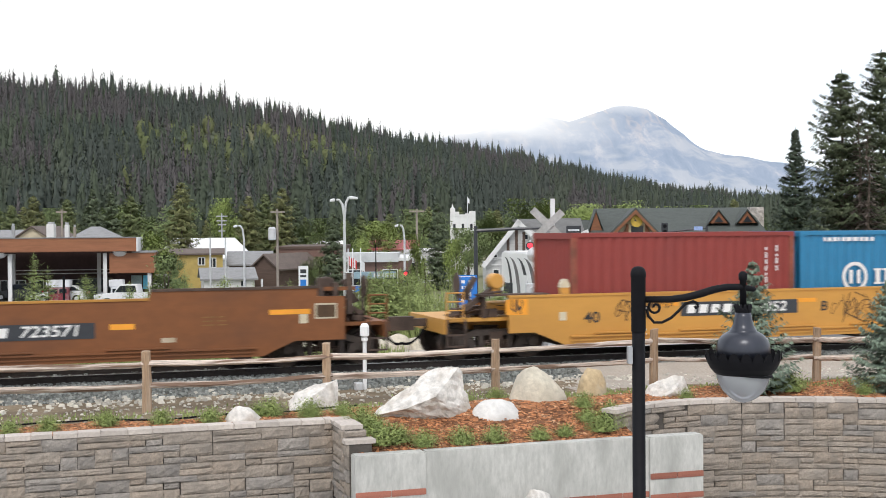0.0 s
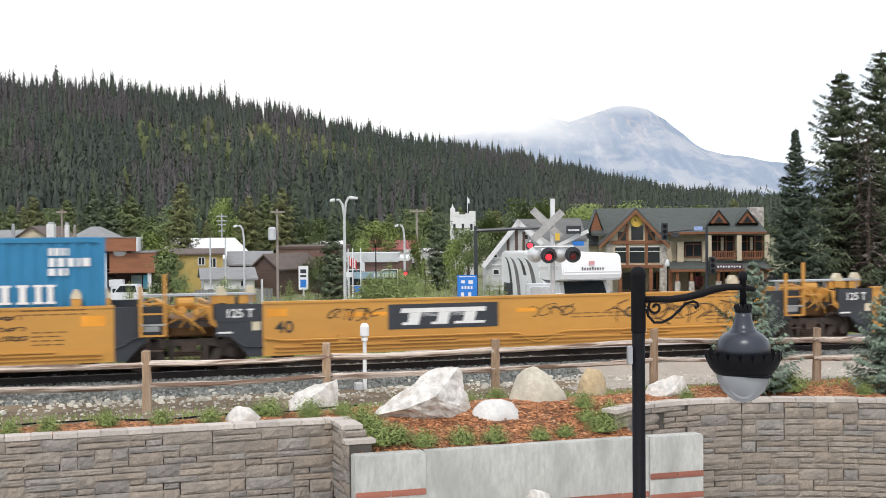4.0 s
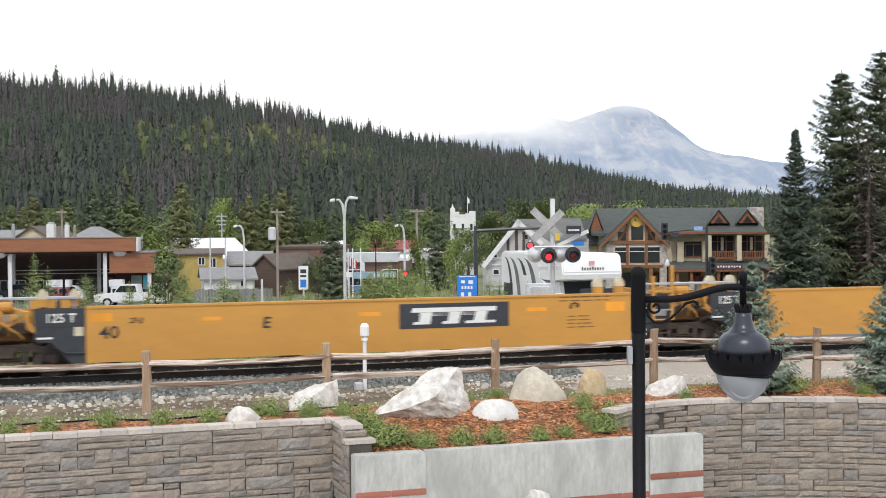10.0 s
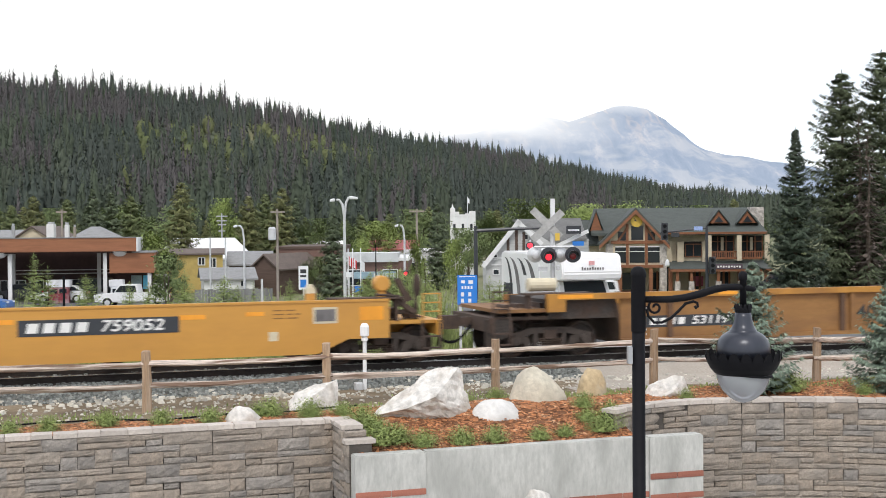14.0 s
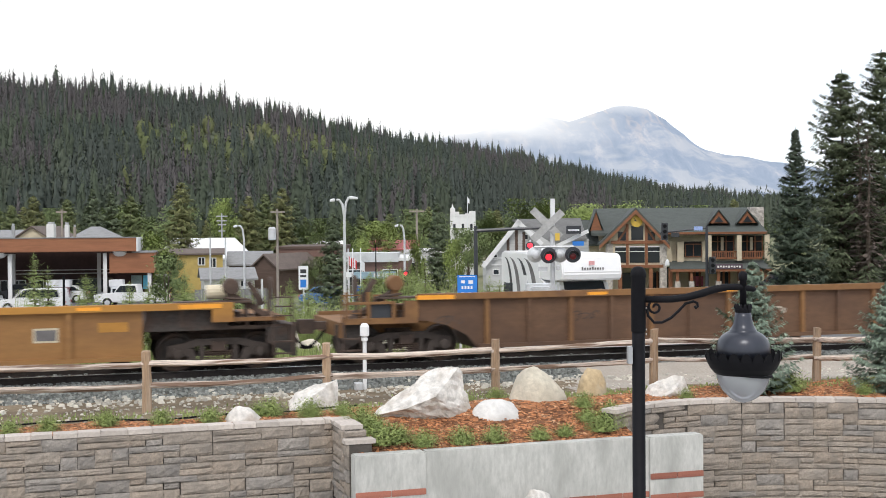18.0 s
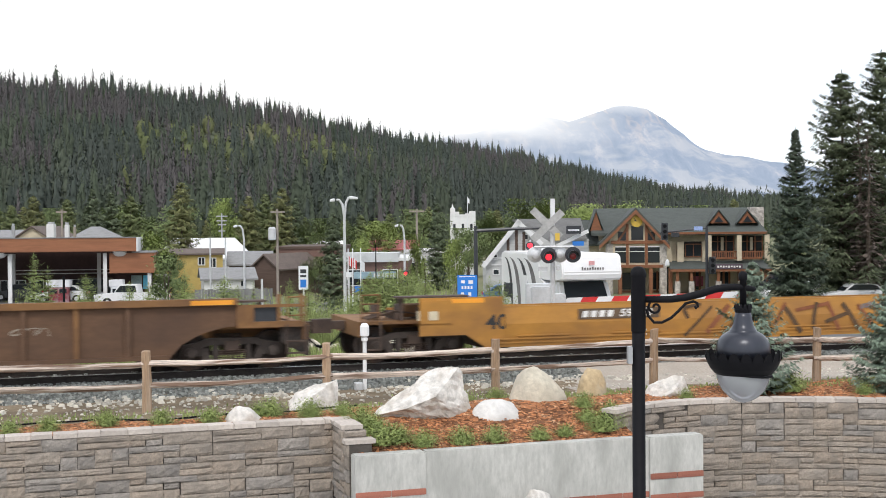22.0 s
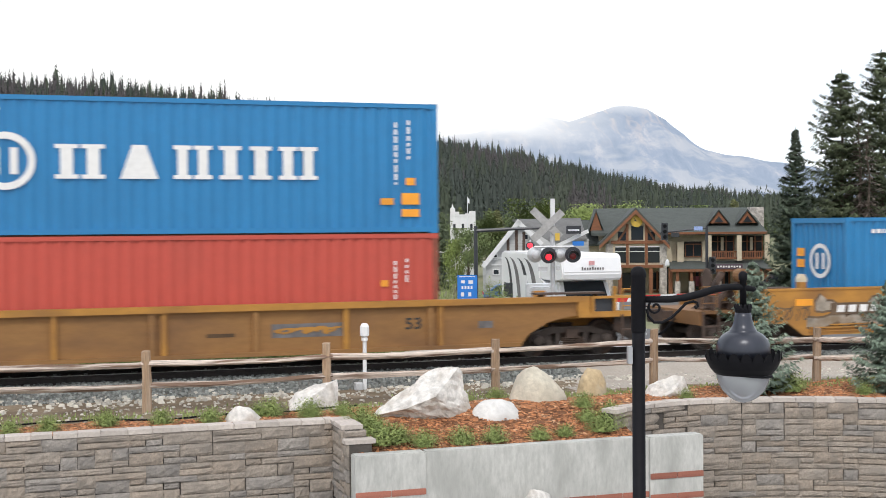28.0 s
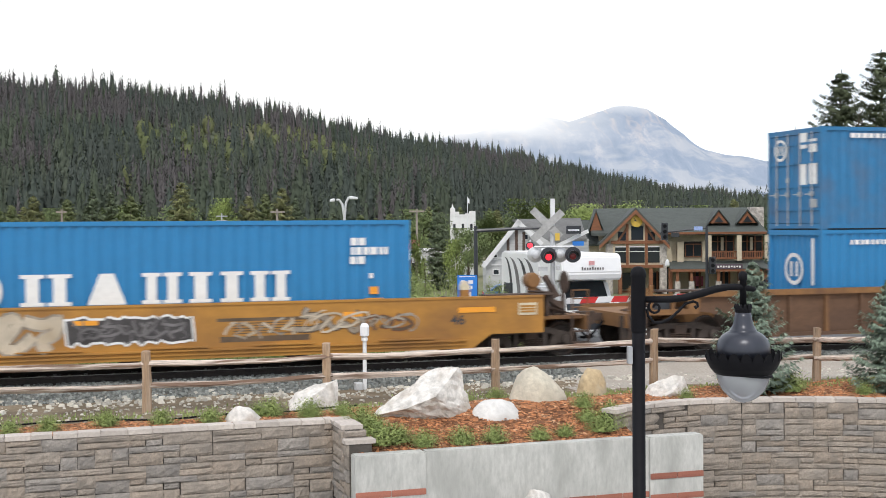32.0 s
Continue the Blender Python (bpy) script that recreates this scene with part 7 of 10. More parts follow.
k = container(197.46, FLOOR, 12.37, 2.62, BLUE, "long blue container standing in a brown wagon")
ring_logo(k, 0.0, 1.6, 0.42, "end")
bm = bmesh.new()
box(bm, -0.012, 0.004, -0.88, -0.78, 1.2, 2.4)
part("stencil_block", bm, WHITE, k)
small_bars(k, 1.9, 2.3, 2.1, 0.12, 14, seed=14)
k = container(197.46, FLOOR + 2.625, 12.37, 2.62, BLUE_OLD, "faded blue container with locked doors, stacked on another", doors=True)
ring_logo(k, 0.62, 2.1, 0.29, "end")
small_bars(k, 1.9, 2.4, 2.1, 0.12, 14, seed=15)
for x, z, w, h in ((-0.42, 2.3, 0.32, 0.4), (-0.84, 2.16, 0.32, 0.34), (-0.42, 1.42, 0.26, 0.56), (-0.84, 1.46, 0.34, 0.58), (-0.86, 0.68, 0.3, 0.22), (0.3, 1.3, 0.14, 0.12)):
    bm = bmesh.new()
    box(bm, -0.006, 0.004, x - w / 2, x + w / 2, z - h / 2, z + h / 2)
    part("stencil_block", bm, WHITE if h > 0.25 else GREY_METAL, k)
# ---- the wooded ridge, the far mountain ----
AXIS = Vector((math.sin(HEAD), math.cos(HEAD), 0))
ACROSS = Vector((math.cos(HEAD), -math.sin(HEAD), 0))


def spot(u, d, z=0.0):
    """A place u metres to the right of the viewing axis and d metres out along it."""
    p = EYE + AXIS * d + ACROSS * u
    return Vector((p.x, p.y, z))


def facing(u, d, z=0.0, turn=0.0):
    """A pose there that faces back along the axis, turned by some degrees."""
    return Matrix.Translation(spot(u, d, z)) @ Matrix.Rotation(-HEAD + radians(turn), 4, "Z")


# slope u/d -> height of the crest over the eye, as a slope, and the crest's distance
CREST = ((-0.6, 0.112, 1000), (-0.45, 0.112, 1000), (-0.356, 0.112, 1000), (-0.265, 0.107, 1030), (-0.19, 0.098, 1060), (-0.13, 0.089, 1100), (-0.084, 0.077, 1180), (-0.04, 0.068, 1260),
         (0.01, 0.062, 1350), (0.053, 0.055, 1450), (0.1, 0.046, 1550), (0.144, 0.035, 1700), (0.19, 0.0275, 1900), (0.235, 0.0235, 2100), (0.3, 0.02, 2300), (0.42, 0.016, 2600), (0.7, 0.014, 2800))


def crest(q):
    for a, b in zip(CREST, CREST[1:]):
        if a[0] <= q <= b[0]:
            f = (q - a[0]) / (b[0] - a[0])
            return a[1] + (b[1] - a[1]) * f, a[2] + (b[2] - a[2]) * f
    return CREST[-1][1:]


def foot(q):
    return 330 + 500 * max(q + 0.1, 0)


def hill_z(q, f):
    """Height at the fraction f of the way from the hill's foot (0) to its crest (1) and on beyond."""
    k, far = crest(q)
    top = k * far - 1.4
    near = foot(q)
    d = near + (far - near) * f
    lump = 5 * noise.noise((q * 30, f * 4, 0.3)) + 2 * noise.noise((q * 90, f * 10, 4.2))
    if f <= 1:
        z = -4 + (top + 4) * (f ** 1.15)
        return d, z + lump * f * (1 - f) * 2.4
    return d, top - (f - 1) * 200


def build_hill():
    qs = np.linspace(-0.6, 0.7, 120)
    fs = np.concatenate([np.linspace(0, 1, 26), [1.15, 1.6]])
    verts, faces = [], []
    for q in qs:
        for f in fs:
            d, z = hill_z(q, f)
            verts.append(tuple(spot(q * d, d, z)))
    n = len(fs)
    for i in range(len(qs) - 1):
        for j in range(n - 1):
            a = i * n + j
            faces.append((a, a + n, a + n + 1, a + 1))
    me = bpy.data.meshes.new("hillside")
    me.from_pydata(verts, [], faces)
    me.polygons.foreach_set("use_smooth", [True] * len(faces))
    me.materials.append(mat("forest_floor", (0.06, 0.07, 0.035), 0.95, scale=0.05, var=0.4, stain=(0.24, 0.22, 0.1), stain_scale=0.012, stain_amt=0.7, bump=0, sharp=(0.55, 0.68)))
    tagged(new("hillside", me), "steep forested hillside behind the town", kind="structure")


build_hill()



def far_leaf(name, col, other):
    return mat(name, col, 0.85, scale=0.09, var=0.24, stain=other, stain_scale=0.006, stain_amt=0.6, bump=0, island=0.1, spec=0.15, sharp=(0.42, 0.62))


FAR_GREEN = far_leaf("hill_conifer", (0.07, 0.087, 0.06), (0.085, 0.094, 0.075))
FAR_DARK = far_leaf("hill_dark_conifer", (0.06, 0.074, 0.062), (0.075, 0.083, 0.074))
FAR_GREY = far_leaf("hill_dead_conifer", (0.098, 0.09, 0.09), (0.083, 0.08, 0.079))
FAR_LIGHT = far_leaf("hill_light_tree", (0.125, 0.145, 0.066), (0.155, 0.162, 0.08))

GLADES = ((-0.15, 0.7, 0.03, 0.1), (-0.115, 0.64, 0.03, 0.12), (-0.243, 0.44, 0.016, 0.15), (-0.22, 0.56, 0.03, 0.07), (-0.09, 0.46, 0.016, 0.14), (-0.17, 0.58, 0.026, 0.08), (-0.19, 0.4, 0.02, 0.08), (-0.06, 0.6, 0.024, 0.07))


def far_tree(kind, r, fine=1):
    """One far tree of unit height: corner points of small drooping sprays round a stem, and for each the way it faces outwards."""
    out, way = [], []
    lean = r.uniform(-0.02, 0.02)

    def reach(t):
        if kind == 3:
            return 0.3 * math.sin(math.pi * min(1, 0.12 + 0.86 * t)) ** 0.7
        return (0.165, 0.135, 0.11)[kind] * ((1 - t) ** (0.8, 0.7, 0.7)[kind] * (0.6 + 0.4 * min(1, 5 * t)) + 0.02)
    # the dense inside of the crown, six-sided and uneven
    levels = (0.0, 0.16, 0.34, 0.52, 0.7, 0.86)
    ring = [[(0.62, 0.62, 0.45, 0.75)[kind] * reach(t) * r.uniform(0.5, 1.25) for _ in range(6)] for t in levels]
    for j in range(5):
        for k in range(6):
            for jj, kk in ((j, k), (j, k + 1), (j + 1, k + 1), (j + 1, k)):
                a, z = kk * math.tau / 6, 0.06 + 0.9 * levels[jj]
                q = ring[jj][kk % 6]
                out.append((q * math.cos(a) + lean * z, q * math.sin(a), z))
                way.append((math.cos(a) * 0.9, math.sin(a) * 0.9, 0.42))
    n = (60, 60, 56, 50)[kind] * fine
    for k in range(n):
        t = ((k + r.random()) / n) ** 1.1
        z = 0.06 + 0.94 * t
        a = r.uniform(0, math.tau)
        q = reach(t) * (0.45 + 0.6 * r.random()) * (1.35 if r.random() < 0.12 else 1)
        ca, sa = math.cos(a), math.sin(a)
        cx, cy = q * ca + lean * z, q * sa
        w = (reach(t) * r.uniform(0.15, 0.32) + 0.006) * (0.75 if fine > 1 else 1)
        h = (0.04, 0.042, 0.045, 0.06)[kind] * r.uniform(0.6, 1.2) * (0.8 if fine > 1 else 1)
        # each spray hangs across the radius, its foot pushed outwards
        ux, uy = -sa * w, ca * w
        fx, fy = ca * w * 0.9, sa * w * 0.9
        out += [(cx - ux + fx * 0.5, cy - uy + fy * 0.5, z - h * r.uniform(0.1, 0.5)), (cx + fx, cy + fy, z - h * r.uniform(0.6, 1.0)), (cx + ux + fx * 0.5, cy + uy + fy * 0.5, z - h * r.uniform(0.1, 0.5)), (cx - fx * 0.4, cy - fy * 0.4, z + h * 0.6)]
        up = r.uniform(0.1, 0.8)
        way += [(ca * math.sqrt(1 - up * up), sa * math.sqrt(1 - up * up), up)] * 4
    return out, way


def forest(name, n, seed, label):
    """Thousands of far trees in one mesh, thicker along the crest."""
    r = random.Random(seed)
    shapes = [[[tuple(np.array(q) for q in far_tree(kind, r, fine)) for _ in range(9)] for kind in range(4)] for fine in (1, 2)]
    chunks, ways, mats = [], [], []
    for i in range(n):
        q = r.uniform(-0.44, 0.42)
        f = min(1.02, max(0.02, 1.03 * r.random() ** 0.8)) if i % 9 else r.uniform(0.95, 1.02)
        d, z = hill_z(q, f)
        g = noise.noise((q * 13, f * 4, 9.0)) + 0.4 * r.uniform(-1, 1)
        kind = 2 if g > (0.1 if f > 0.5 else 0.34) + 0.9 * max(q + 0.06, 0) - 0.18 * max(0, -0.2 - q) * 5 * (f > 0.5) else 1 if g + 0.5 * noise.noise((q * 30, f * 9, 4.0)) < -0.12 else 0
        for pq, pf, wq, wf in GLADES:
            if ((q - pq) / wq) ** 2 + ((f - pf) / wf) ** 2 < 2.4:
                kind = 9 if r.random() < 0.34 else 3 if r.random() < 0.3 else kind
        if kind == 9:
            continue
        far = min(max((d - 1000) / 900, 0), 1)
        h = (r.uniform(13, 21) + (r.uniform(2, 6) if r.random() < 0.3 else 0)) * (1 - 0.2 * far) * (0.55 if kind == 3 else 1)
        if f > 0.94:
            h *= r.choice((0.7, 0.85, 0.95, 1.05, 1.15)) * (1 + 0.3 * noise.noise((q * 60, 0.0, 7.0)))
        p = spot(q * d, d, z - 0.5)
        wide = h * r.uniform(0.85, 1.45)
        a = r.uniform(0, math.tau)
        c, s = math.cos(a), math.sin(a)
        m, w = shapes[1 if d < 640 else 0][kind][r.randrange(9)]
        ways.append(np.stack([w[:, 0] * c - w[:, 1] * s, w[:, 0] * s + w[:, 1] * c, w[:, 2]], axis=1))
        c, s = c * wide, s * wide
        chunks.append(np.stack([p.x + m[:, 0] * c - m[:, 1] * s, p.y + m[:, 0] * s + m[:, 1] * c, p.z + m[:, 2] * h], axis=1))
        mats.append(np.full(len(m) // 4, (0, 3, 1, 2)[kind], dtype=np.int32))
    ways = np.concatenate(ways)
    v = turned_out(np.concatenate(chunks), ways).astype(np.float32)
    mi = np.concatenate(mats)
    me = bpy.data.meshes.new(name)
    me.vertices.add(len(v))
    me.vertices.foreach_set("co", v.ravel())
    me.loops.add(len(v))
    me.loops.foreach_set("vertex_index", np.arange(len(v), dtype=np.int32))
    me.polygons.add(len(mi))
    me.polygons.foreach_set("loop_start", np.arange(0, len(v), 4, dtype=np.int32))
    for m in (FAR_GREEN, FAR_GREY, FAR_LIGHT, FAR_DARK):
        me.materials.append(m)
    me.polygons.foreach_set("material_index", mi)
    me.update(calc_edges=True)
    # soft shading: each spray is lit as part of its crown
    me.normals_split_custom_set_from_vertices(ways.astype(np.float32))
    tagged(new(name, me), label, kind="stuff")


forest("hill_forest", 7600, 5, "dense dark conifer forest with grey dead stands")


def mountain():
    """A far mountain of rock and snow, distance haze painted into its glowing colours, its shoulder lost in cloud."""
    line = ((-0.3, 0.05), (-0.1, 0.062), (0.0, 0.072), (0.053, 0.081), (0.0755, 0.0885), (0.09, 0.0872), (0.103, 0.0845), (0.125, 0.0913), (0.138, 0.096), (0.15, 0.0968), (0.162, 0.0935), (0.178, 0.0845),
            (0.196, 0.071), (0.212, 0.0615), (0.2345, 0.0555), (0.257, 0.052), (0.273, 0.0495), (0.33, 0.042), (0.4, 0.035), (0.5, 0.03))
    d = 4300.0
    verts, faces = [], []
    qs = np.linspace(-0.3, 0.5, 160)
    fs = np.linspace(0, 1, 30)
    for q in qs:
        for a, b in zip(line, line[1:]):
            if a[0] <= q <= b[0] + 1e-9:
                top = a[1] + (b[1] - a[1]) * (q - a[0]) / (b[0] - a[0])
                break
        top += 0.0012 * noise.noise((q * 60, 0, 0))
        for f in fs:
            depth = d - 700 * (1 - f) + 90 * noise.noise((q * 26, f * 3, 1.0)) + 30 * noise.noise((q * 90, f * 9, 3.0))
            verts.append(tuple(spot(q * d, depth, -4 + (top * d + 7) * f ** 1.2)))
    n = len(fs)
    for i in range(len(qs) - 1):
        for j in range(n - 1):
            a = i * n + j
            faces.append((a, a + n, a + n + 1, a + 1))
    me = bpy.data.meshes.new("backdrop_mountain")
    me.from_pydata(verts, [], faces)
    me.polygons.foreach_set("use_smooth", [True] * len(faces))
    m = bpy.data.materials.new("hazed_mountain_glow")
    m.use_nodes = True
    nd, l = m.node_tree.nodes, m.node_tree.links
    nd.clear()
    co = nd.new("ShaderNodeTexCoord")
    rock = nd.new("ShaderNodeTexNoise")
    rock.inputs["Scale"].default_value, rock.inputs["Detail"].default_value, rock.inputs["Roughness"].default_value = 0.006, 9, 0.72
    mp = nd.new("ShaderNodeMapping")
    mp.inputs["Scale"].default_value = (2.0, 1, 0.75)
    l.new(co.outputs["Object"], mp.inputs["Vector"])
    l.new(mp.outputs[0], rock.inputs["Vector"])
    # pale blue rock tones with the distance haze painted in
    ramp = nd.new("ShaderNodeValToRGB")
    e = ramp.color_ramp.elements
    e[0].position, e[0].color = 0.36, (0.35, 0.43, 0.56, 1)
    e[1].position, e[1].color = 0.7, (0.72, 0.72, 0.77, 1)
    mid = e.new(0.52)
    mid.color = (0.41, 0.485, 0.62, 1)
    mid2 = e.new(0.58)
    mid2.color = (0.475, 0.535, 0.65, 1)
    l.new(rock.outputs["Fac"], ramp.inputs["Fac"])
    # self-lit: daylight and haze on the slopes come from this emission colour
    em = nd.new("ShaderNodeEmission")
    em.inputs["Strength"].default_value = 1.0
    # bare brownish rock and pale gullies towards the summit, dark woods low down
    gully = nd.new("ShaderNodeTexNoise")
    gully.inputs["Scale"].default_value, gully.inputs["Detail"].default_value, gully.inputs["Distortion"].default_value = 0.011, 5, 0.6
    steep = nd.new("ShaderNodeMapping")
    steep.inputs["Scale"].default_value, steep.inputs["Rotation"].default_value = (2.6, 1, 0.45), (0, radians(24), 0)
    l.new(co.outputs["Object"], steep.inputs["Vector"])
    l.new(steep.outputs[0], gully.inputs["Vector"])
    bare = nd.new("ShaderNodeMapRange")
    bare.inputs["From Min"].default_value, bare.inputs["From Max"].default_value, bare.inputs["To Max"].default_value = 0.52, 0.66, 0.6
    l.new(gully.outputs["Fac"], bare.inputs["Value"])
    place = nd.new("ShaderNodeSeparateXYZ")
    l.new(co.outputs["Object"], place.inputs[0])
    high = nd.new("ShaderNodeMapRange")
    high.inputs["From Min"].default_value, high.inputs["From Max"].default_value = 230, 380
    l.new(place.outputs["Z"], high.inputs["Value"])
    both_ = nd.new("ShaderNodeMath")
    both_.operation = "MULTIPLY"
    l.new(bare.outputs[0], both_.inputs[0])
    l.new(high.outputs[0], both_.inputs[1])
    tint = nd.new("ShaderNodeMix")
    tint.data_type = "RGBA"
    l.new(both_.outputs[0], tint.inputs["Factor"])
    l.new(ramp.outputs["Color"], tint.inputs["A"])
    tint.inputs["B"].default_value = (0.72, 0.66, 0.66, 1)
    scree = nd.new("ShaderNodeTexNoise")
    scree.inputs["Scale"].default_value, scree.inputs["Detail"].default_value = 0.004, 7
    flat = nd.new("ShaderNodeMapping")
    flat.inputs["Scale"].default_value, flat.inputs["Rotation"].default_value = (0.8, 1, 2.6), (0, radians(-18), 0)
    l.new(co.outputs["Object"], flat.inputs["Vector"])
    l.new(flat.outputs[0], scree.inputs["Vector"])
    patch = nd.new("ShaderNodeMapRange")
    patch.inputs["From Min"].default_value, patch.inputs["From Max"].default_value, patch.inputs["To Max"].default_value = 0.55, 0.62, 0.55
    l.new(scree.outputs["Fac"], patch.inputs["Value"])
    pale = nd.new("ShaderNodeMix")
    pale.data_type = "RGBA"
    l.new(patch.outputs[0], pale.inputs["Factor"])
    l.new(tint.outputs["Result"], pale.inputs["A"])
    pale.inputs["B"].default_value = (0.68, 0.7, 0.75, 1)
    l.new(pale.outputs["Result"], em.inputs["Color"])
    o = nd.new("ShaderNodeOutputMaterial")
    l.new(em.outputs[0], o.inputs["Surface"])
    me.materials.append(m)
    tagged(new("backdrop_mountain", me), "distant mountain with scree and snow, painted in pale blue haze", kind="structure")
    # the cloud bank that hides its shoulder
    verts, faces = [], []
    cloud = bpy.data.materials.new("cloud_bank")
    cloud.use_nodes = True
    nd, l = cloud.node_tree.nodes, cloud.node_tree.links
    nd.clear()
    co = nd.new("ShaderNodeTexCoord")
    nz = nd.new("ShaderNodeTexNoise")
    nz.inputs["Scale"].default_value, nz.inputs["Detail"].default_value = 3.0, 6
    l.new(co.outputs["UV"], nz.inputs["Vector"])
    sep = nd.new("ShaderNodeSeparateXYZ")
    l.new(co.outputs["UV"], sep.inputs[0])

    def math_node(op, a, b):
        x = nd.new("ShaderNodeMath")
        x.operation = op
        x.use_clamp = op == "MULTIPLY"
        for i, s in enumerate((a, b)):
            if isinstance(s, (int, float)):
                x.inputs[i].default_value = s
            else:
                l.new(s, x.inputs[i])
        return x.outputs[0]
    low = nd.new("ShaderNodeMapRange")
    low.inputs["From Min"].default_value, low.inputs["From Max"].default_value = 0.1, 0.38
    l.new(math_node("ADD", sep.outputs["Y"], math_node("SUBTRACT", math_node("MULTIPLY", nz.outputs["Fac"], 0.5), 0.25)), low.inputs["Value"])
    edge = nd.new("ShaderNodeMapRange")
    edge.inputs["From Min"].default_value, edge.inputs["From Max"].default_value = 0.93, 0.81
    l.new(sep.outputs["X"], edge.inputs["Value"])
    alpha = math_node("MULTIPLY", low.outputs[0], edge.outputs[0])
    veil = nd.new("ShaderNodeMapRange")
    veil.inputs["From Min"].default_value, veil.inputs["From Max"].default_value, veil.inputs["To Max"].default_value = 0.4, 0.53, 0.7
    l.new(sep.outputs["Y"], veil.inputs["Value"])
    rim = nd.new("ShaderNodeMapRange")
    rim.inputs["From Min"].default_value, rim.inputs["From Max"].default_value = 1.0, 0.96
    l.new(sep.outputs["X"], rim.inputs["Value"])
    alpha = math_node("MAXIMUM", alpha, math_node("MULTIPLY", veil.outputs[0], rim.outputs[0]))
    em = nd.new("ShaderNodeEmission")
    em.inputs["Color"].default_value, em.inputs["Strength"].default_value = (1.0, 1.0, 1.0, 1), 1.05
    tr = nd.new("ShaderNodeBsdfTransparent")
    mix = nd.new("ShaderNodeMixShader")
    l.new(alpha, mix.inputs[0])
    l.new(tr.outputs[0], mix.inputs[1])
    l.new(em.outputs[0], mix.inputs[2])
    o = nd.new("ShaderNodeOutputMaterial")
    l.new(mix.outputs[0], o.inputs["Surface"])
    dd = 3500.0
    corners = [(-0.5, 0.045), (0.2, 0.045), (0.2, 0.15), (-0.5, 0.15)]
    me = bpy.data.meshes.new("backdrop_cloud")
    me.from_pydata([tuple(spot(u * dd, dd, 3 + v * dd)) for u, v in corners], [], [(0, 1, 2, 3)])
    uv = me.uv_layers.new(name="uv")
    for i, c in enumerate(((0, 0), (1, 0), (1, 1), (0, 1))):
        uv.data[i].uv = c
    me.materials.append(cloud)
    tagged(new("backdrop_cloud", me), "low white cloud hanging on the mountain", kind="structure")


mountain()
# Plan helpers for the town: a bearing and an elevation on a 2200-unit sighting board, and a distance.
def plan_u(x, d):
    return (x - 784) * d / 2200


def plan_z(x, y, d):
    return 3.1 - (y - 402.5 + 0.00714 * (x - 784)) * d / 2200


# ---- the town across the track ----
def town_z(u, d):
    p = spot(u, d)
    return ground_z(p.x, p.y)


FASCIA = mat("brown_timber_fascia", (0.3, 0.12, 0.055), 0.6, scale=3, var=0.15, bump=0.05, stretch=(0.3, 1, 3))
WHITE_PAINT = mat("white_exterior_paint", (0.72, 0.72, 0.71), 0.6, scale=3, var=0.06, stain_amt=0.2, bump=0.03)
CREAM_WALL = mat("cream_stucco", (0.6, 0.52, 0.38), 0.85, scale=3, var=0.1, bump=0.1)
GREY_SIDING = mat("pale_grey_siding", (0.52, 0.52, 0.51), 0.7, scale=2, var=0.08, bump=0.1, stretch=(0.3, 1, 8))
DARK_WALL = mat("dark_maroon_wall", (0.055, 0.03, 0.028), 0.8, scale=3, var=0.2, bump=0.05)
DARK_WOOD = mat("dark_brown_siding", (0.1, 0.065, 0.05), 0.8, scale=3, var=0.25, bump=0.15, stretch=(0.3, 1, 6))
BRICK_WALL = mat("brown_brick_wall", (0.17, 0.1, 0.08), 0.85, scale=8, var=0.25, bump=0.2, stretch=(0.6, 1, 2))
YELLOW_WALL = mat("yellow_house_paint", (0.5, 0.37, 0.12), 0.7, scale=3, var=0.1, bump=0.05)
GREEN_ROOF = mat("dark_green_shingle", (0.075, 0.085, 0.078), 0.85, scale=5, var=0.25, bump=0.3, stretch=(1, 1, 4))
GREY_ROOF = mat("grey_shingle", (0.25, 0.25, 0.25), 0.85, scale=5, var=0.2, bump=0.3, stretch=(1, 1, 4))
WHITE_ROOF = mat("white_metal_roof", (0.8, 0.8, 0.8), 0.5, scale=2, var=0.05, stain_amt=0.15, bump=0.03)
BROWN_ROOF = mat("brown_shingle", (0.13, 0.1, 0.085), 0.85, scale=5, var=0.25, bump=0.3)
LODGE_WOOD = mat("stained_orange_timber", (0.24, 0.095, 0.042), 0.6, scale=3, var=0.2, bump=0.08, stretch=(0.5, 1, 3))
# near-black colour that paints the shade inside the lodge's openings
INTERIOR_SHADE = mat("painted_interior_shade", (0.02, 0.018, 0.016), 0.9, var=0.3, bump=0)
WOOD_POLE = mat("weathered_utility_pole", (0.31, 0.27, 0.23), 0.9, scale=8, var=0.25, bump=0.3, stretch=(3, 3, 0.4))
BLUE_SIGN = mat("blue_sign_sheet", (0.02, 0.19, 0.62), 0.5, var=0.05, bump=0)
SIGN_WHITE = mat("white_sign_sheet", (0.75, 0.76, 0.78), 0.5, var=0.04, bump=0)
SIGN_RED = mat("red_sign_sheet", (0.6, 0.03, 0.03), 0.5, var=0.05, bump=0)
CLOCK = mat("yellow_clock_face", (0.75, 0.5, 0.08), 0.5, var=0.08, bump=0)
TYRE = mat("black_rubber", (0.02, 0.02, 0.02), 0.85, scale=20, var=0.2, bump=0.1)
CAR_GLASS = glass_mat("tinted_car_glass", (0.02, 0.025, 0.03), 0.05, 0.0)
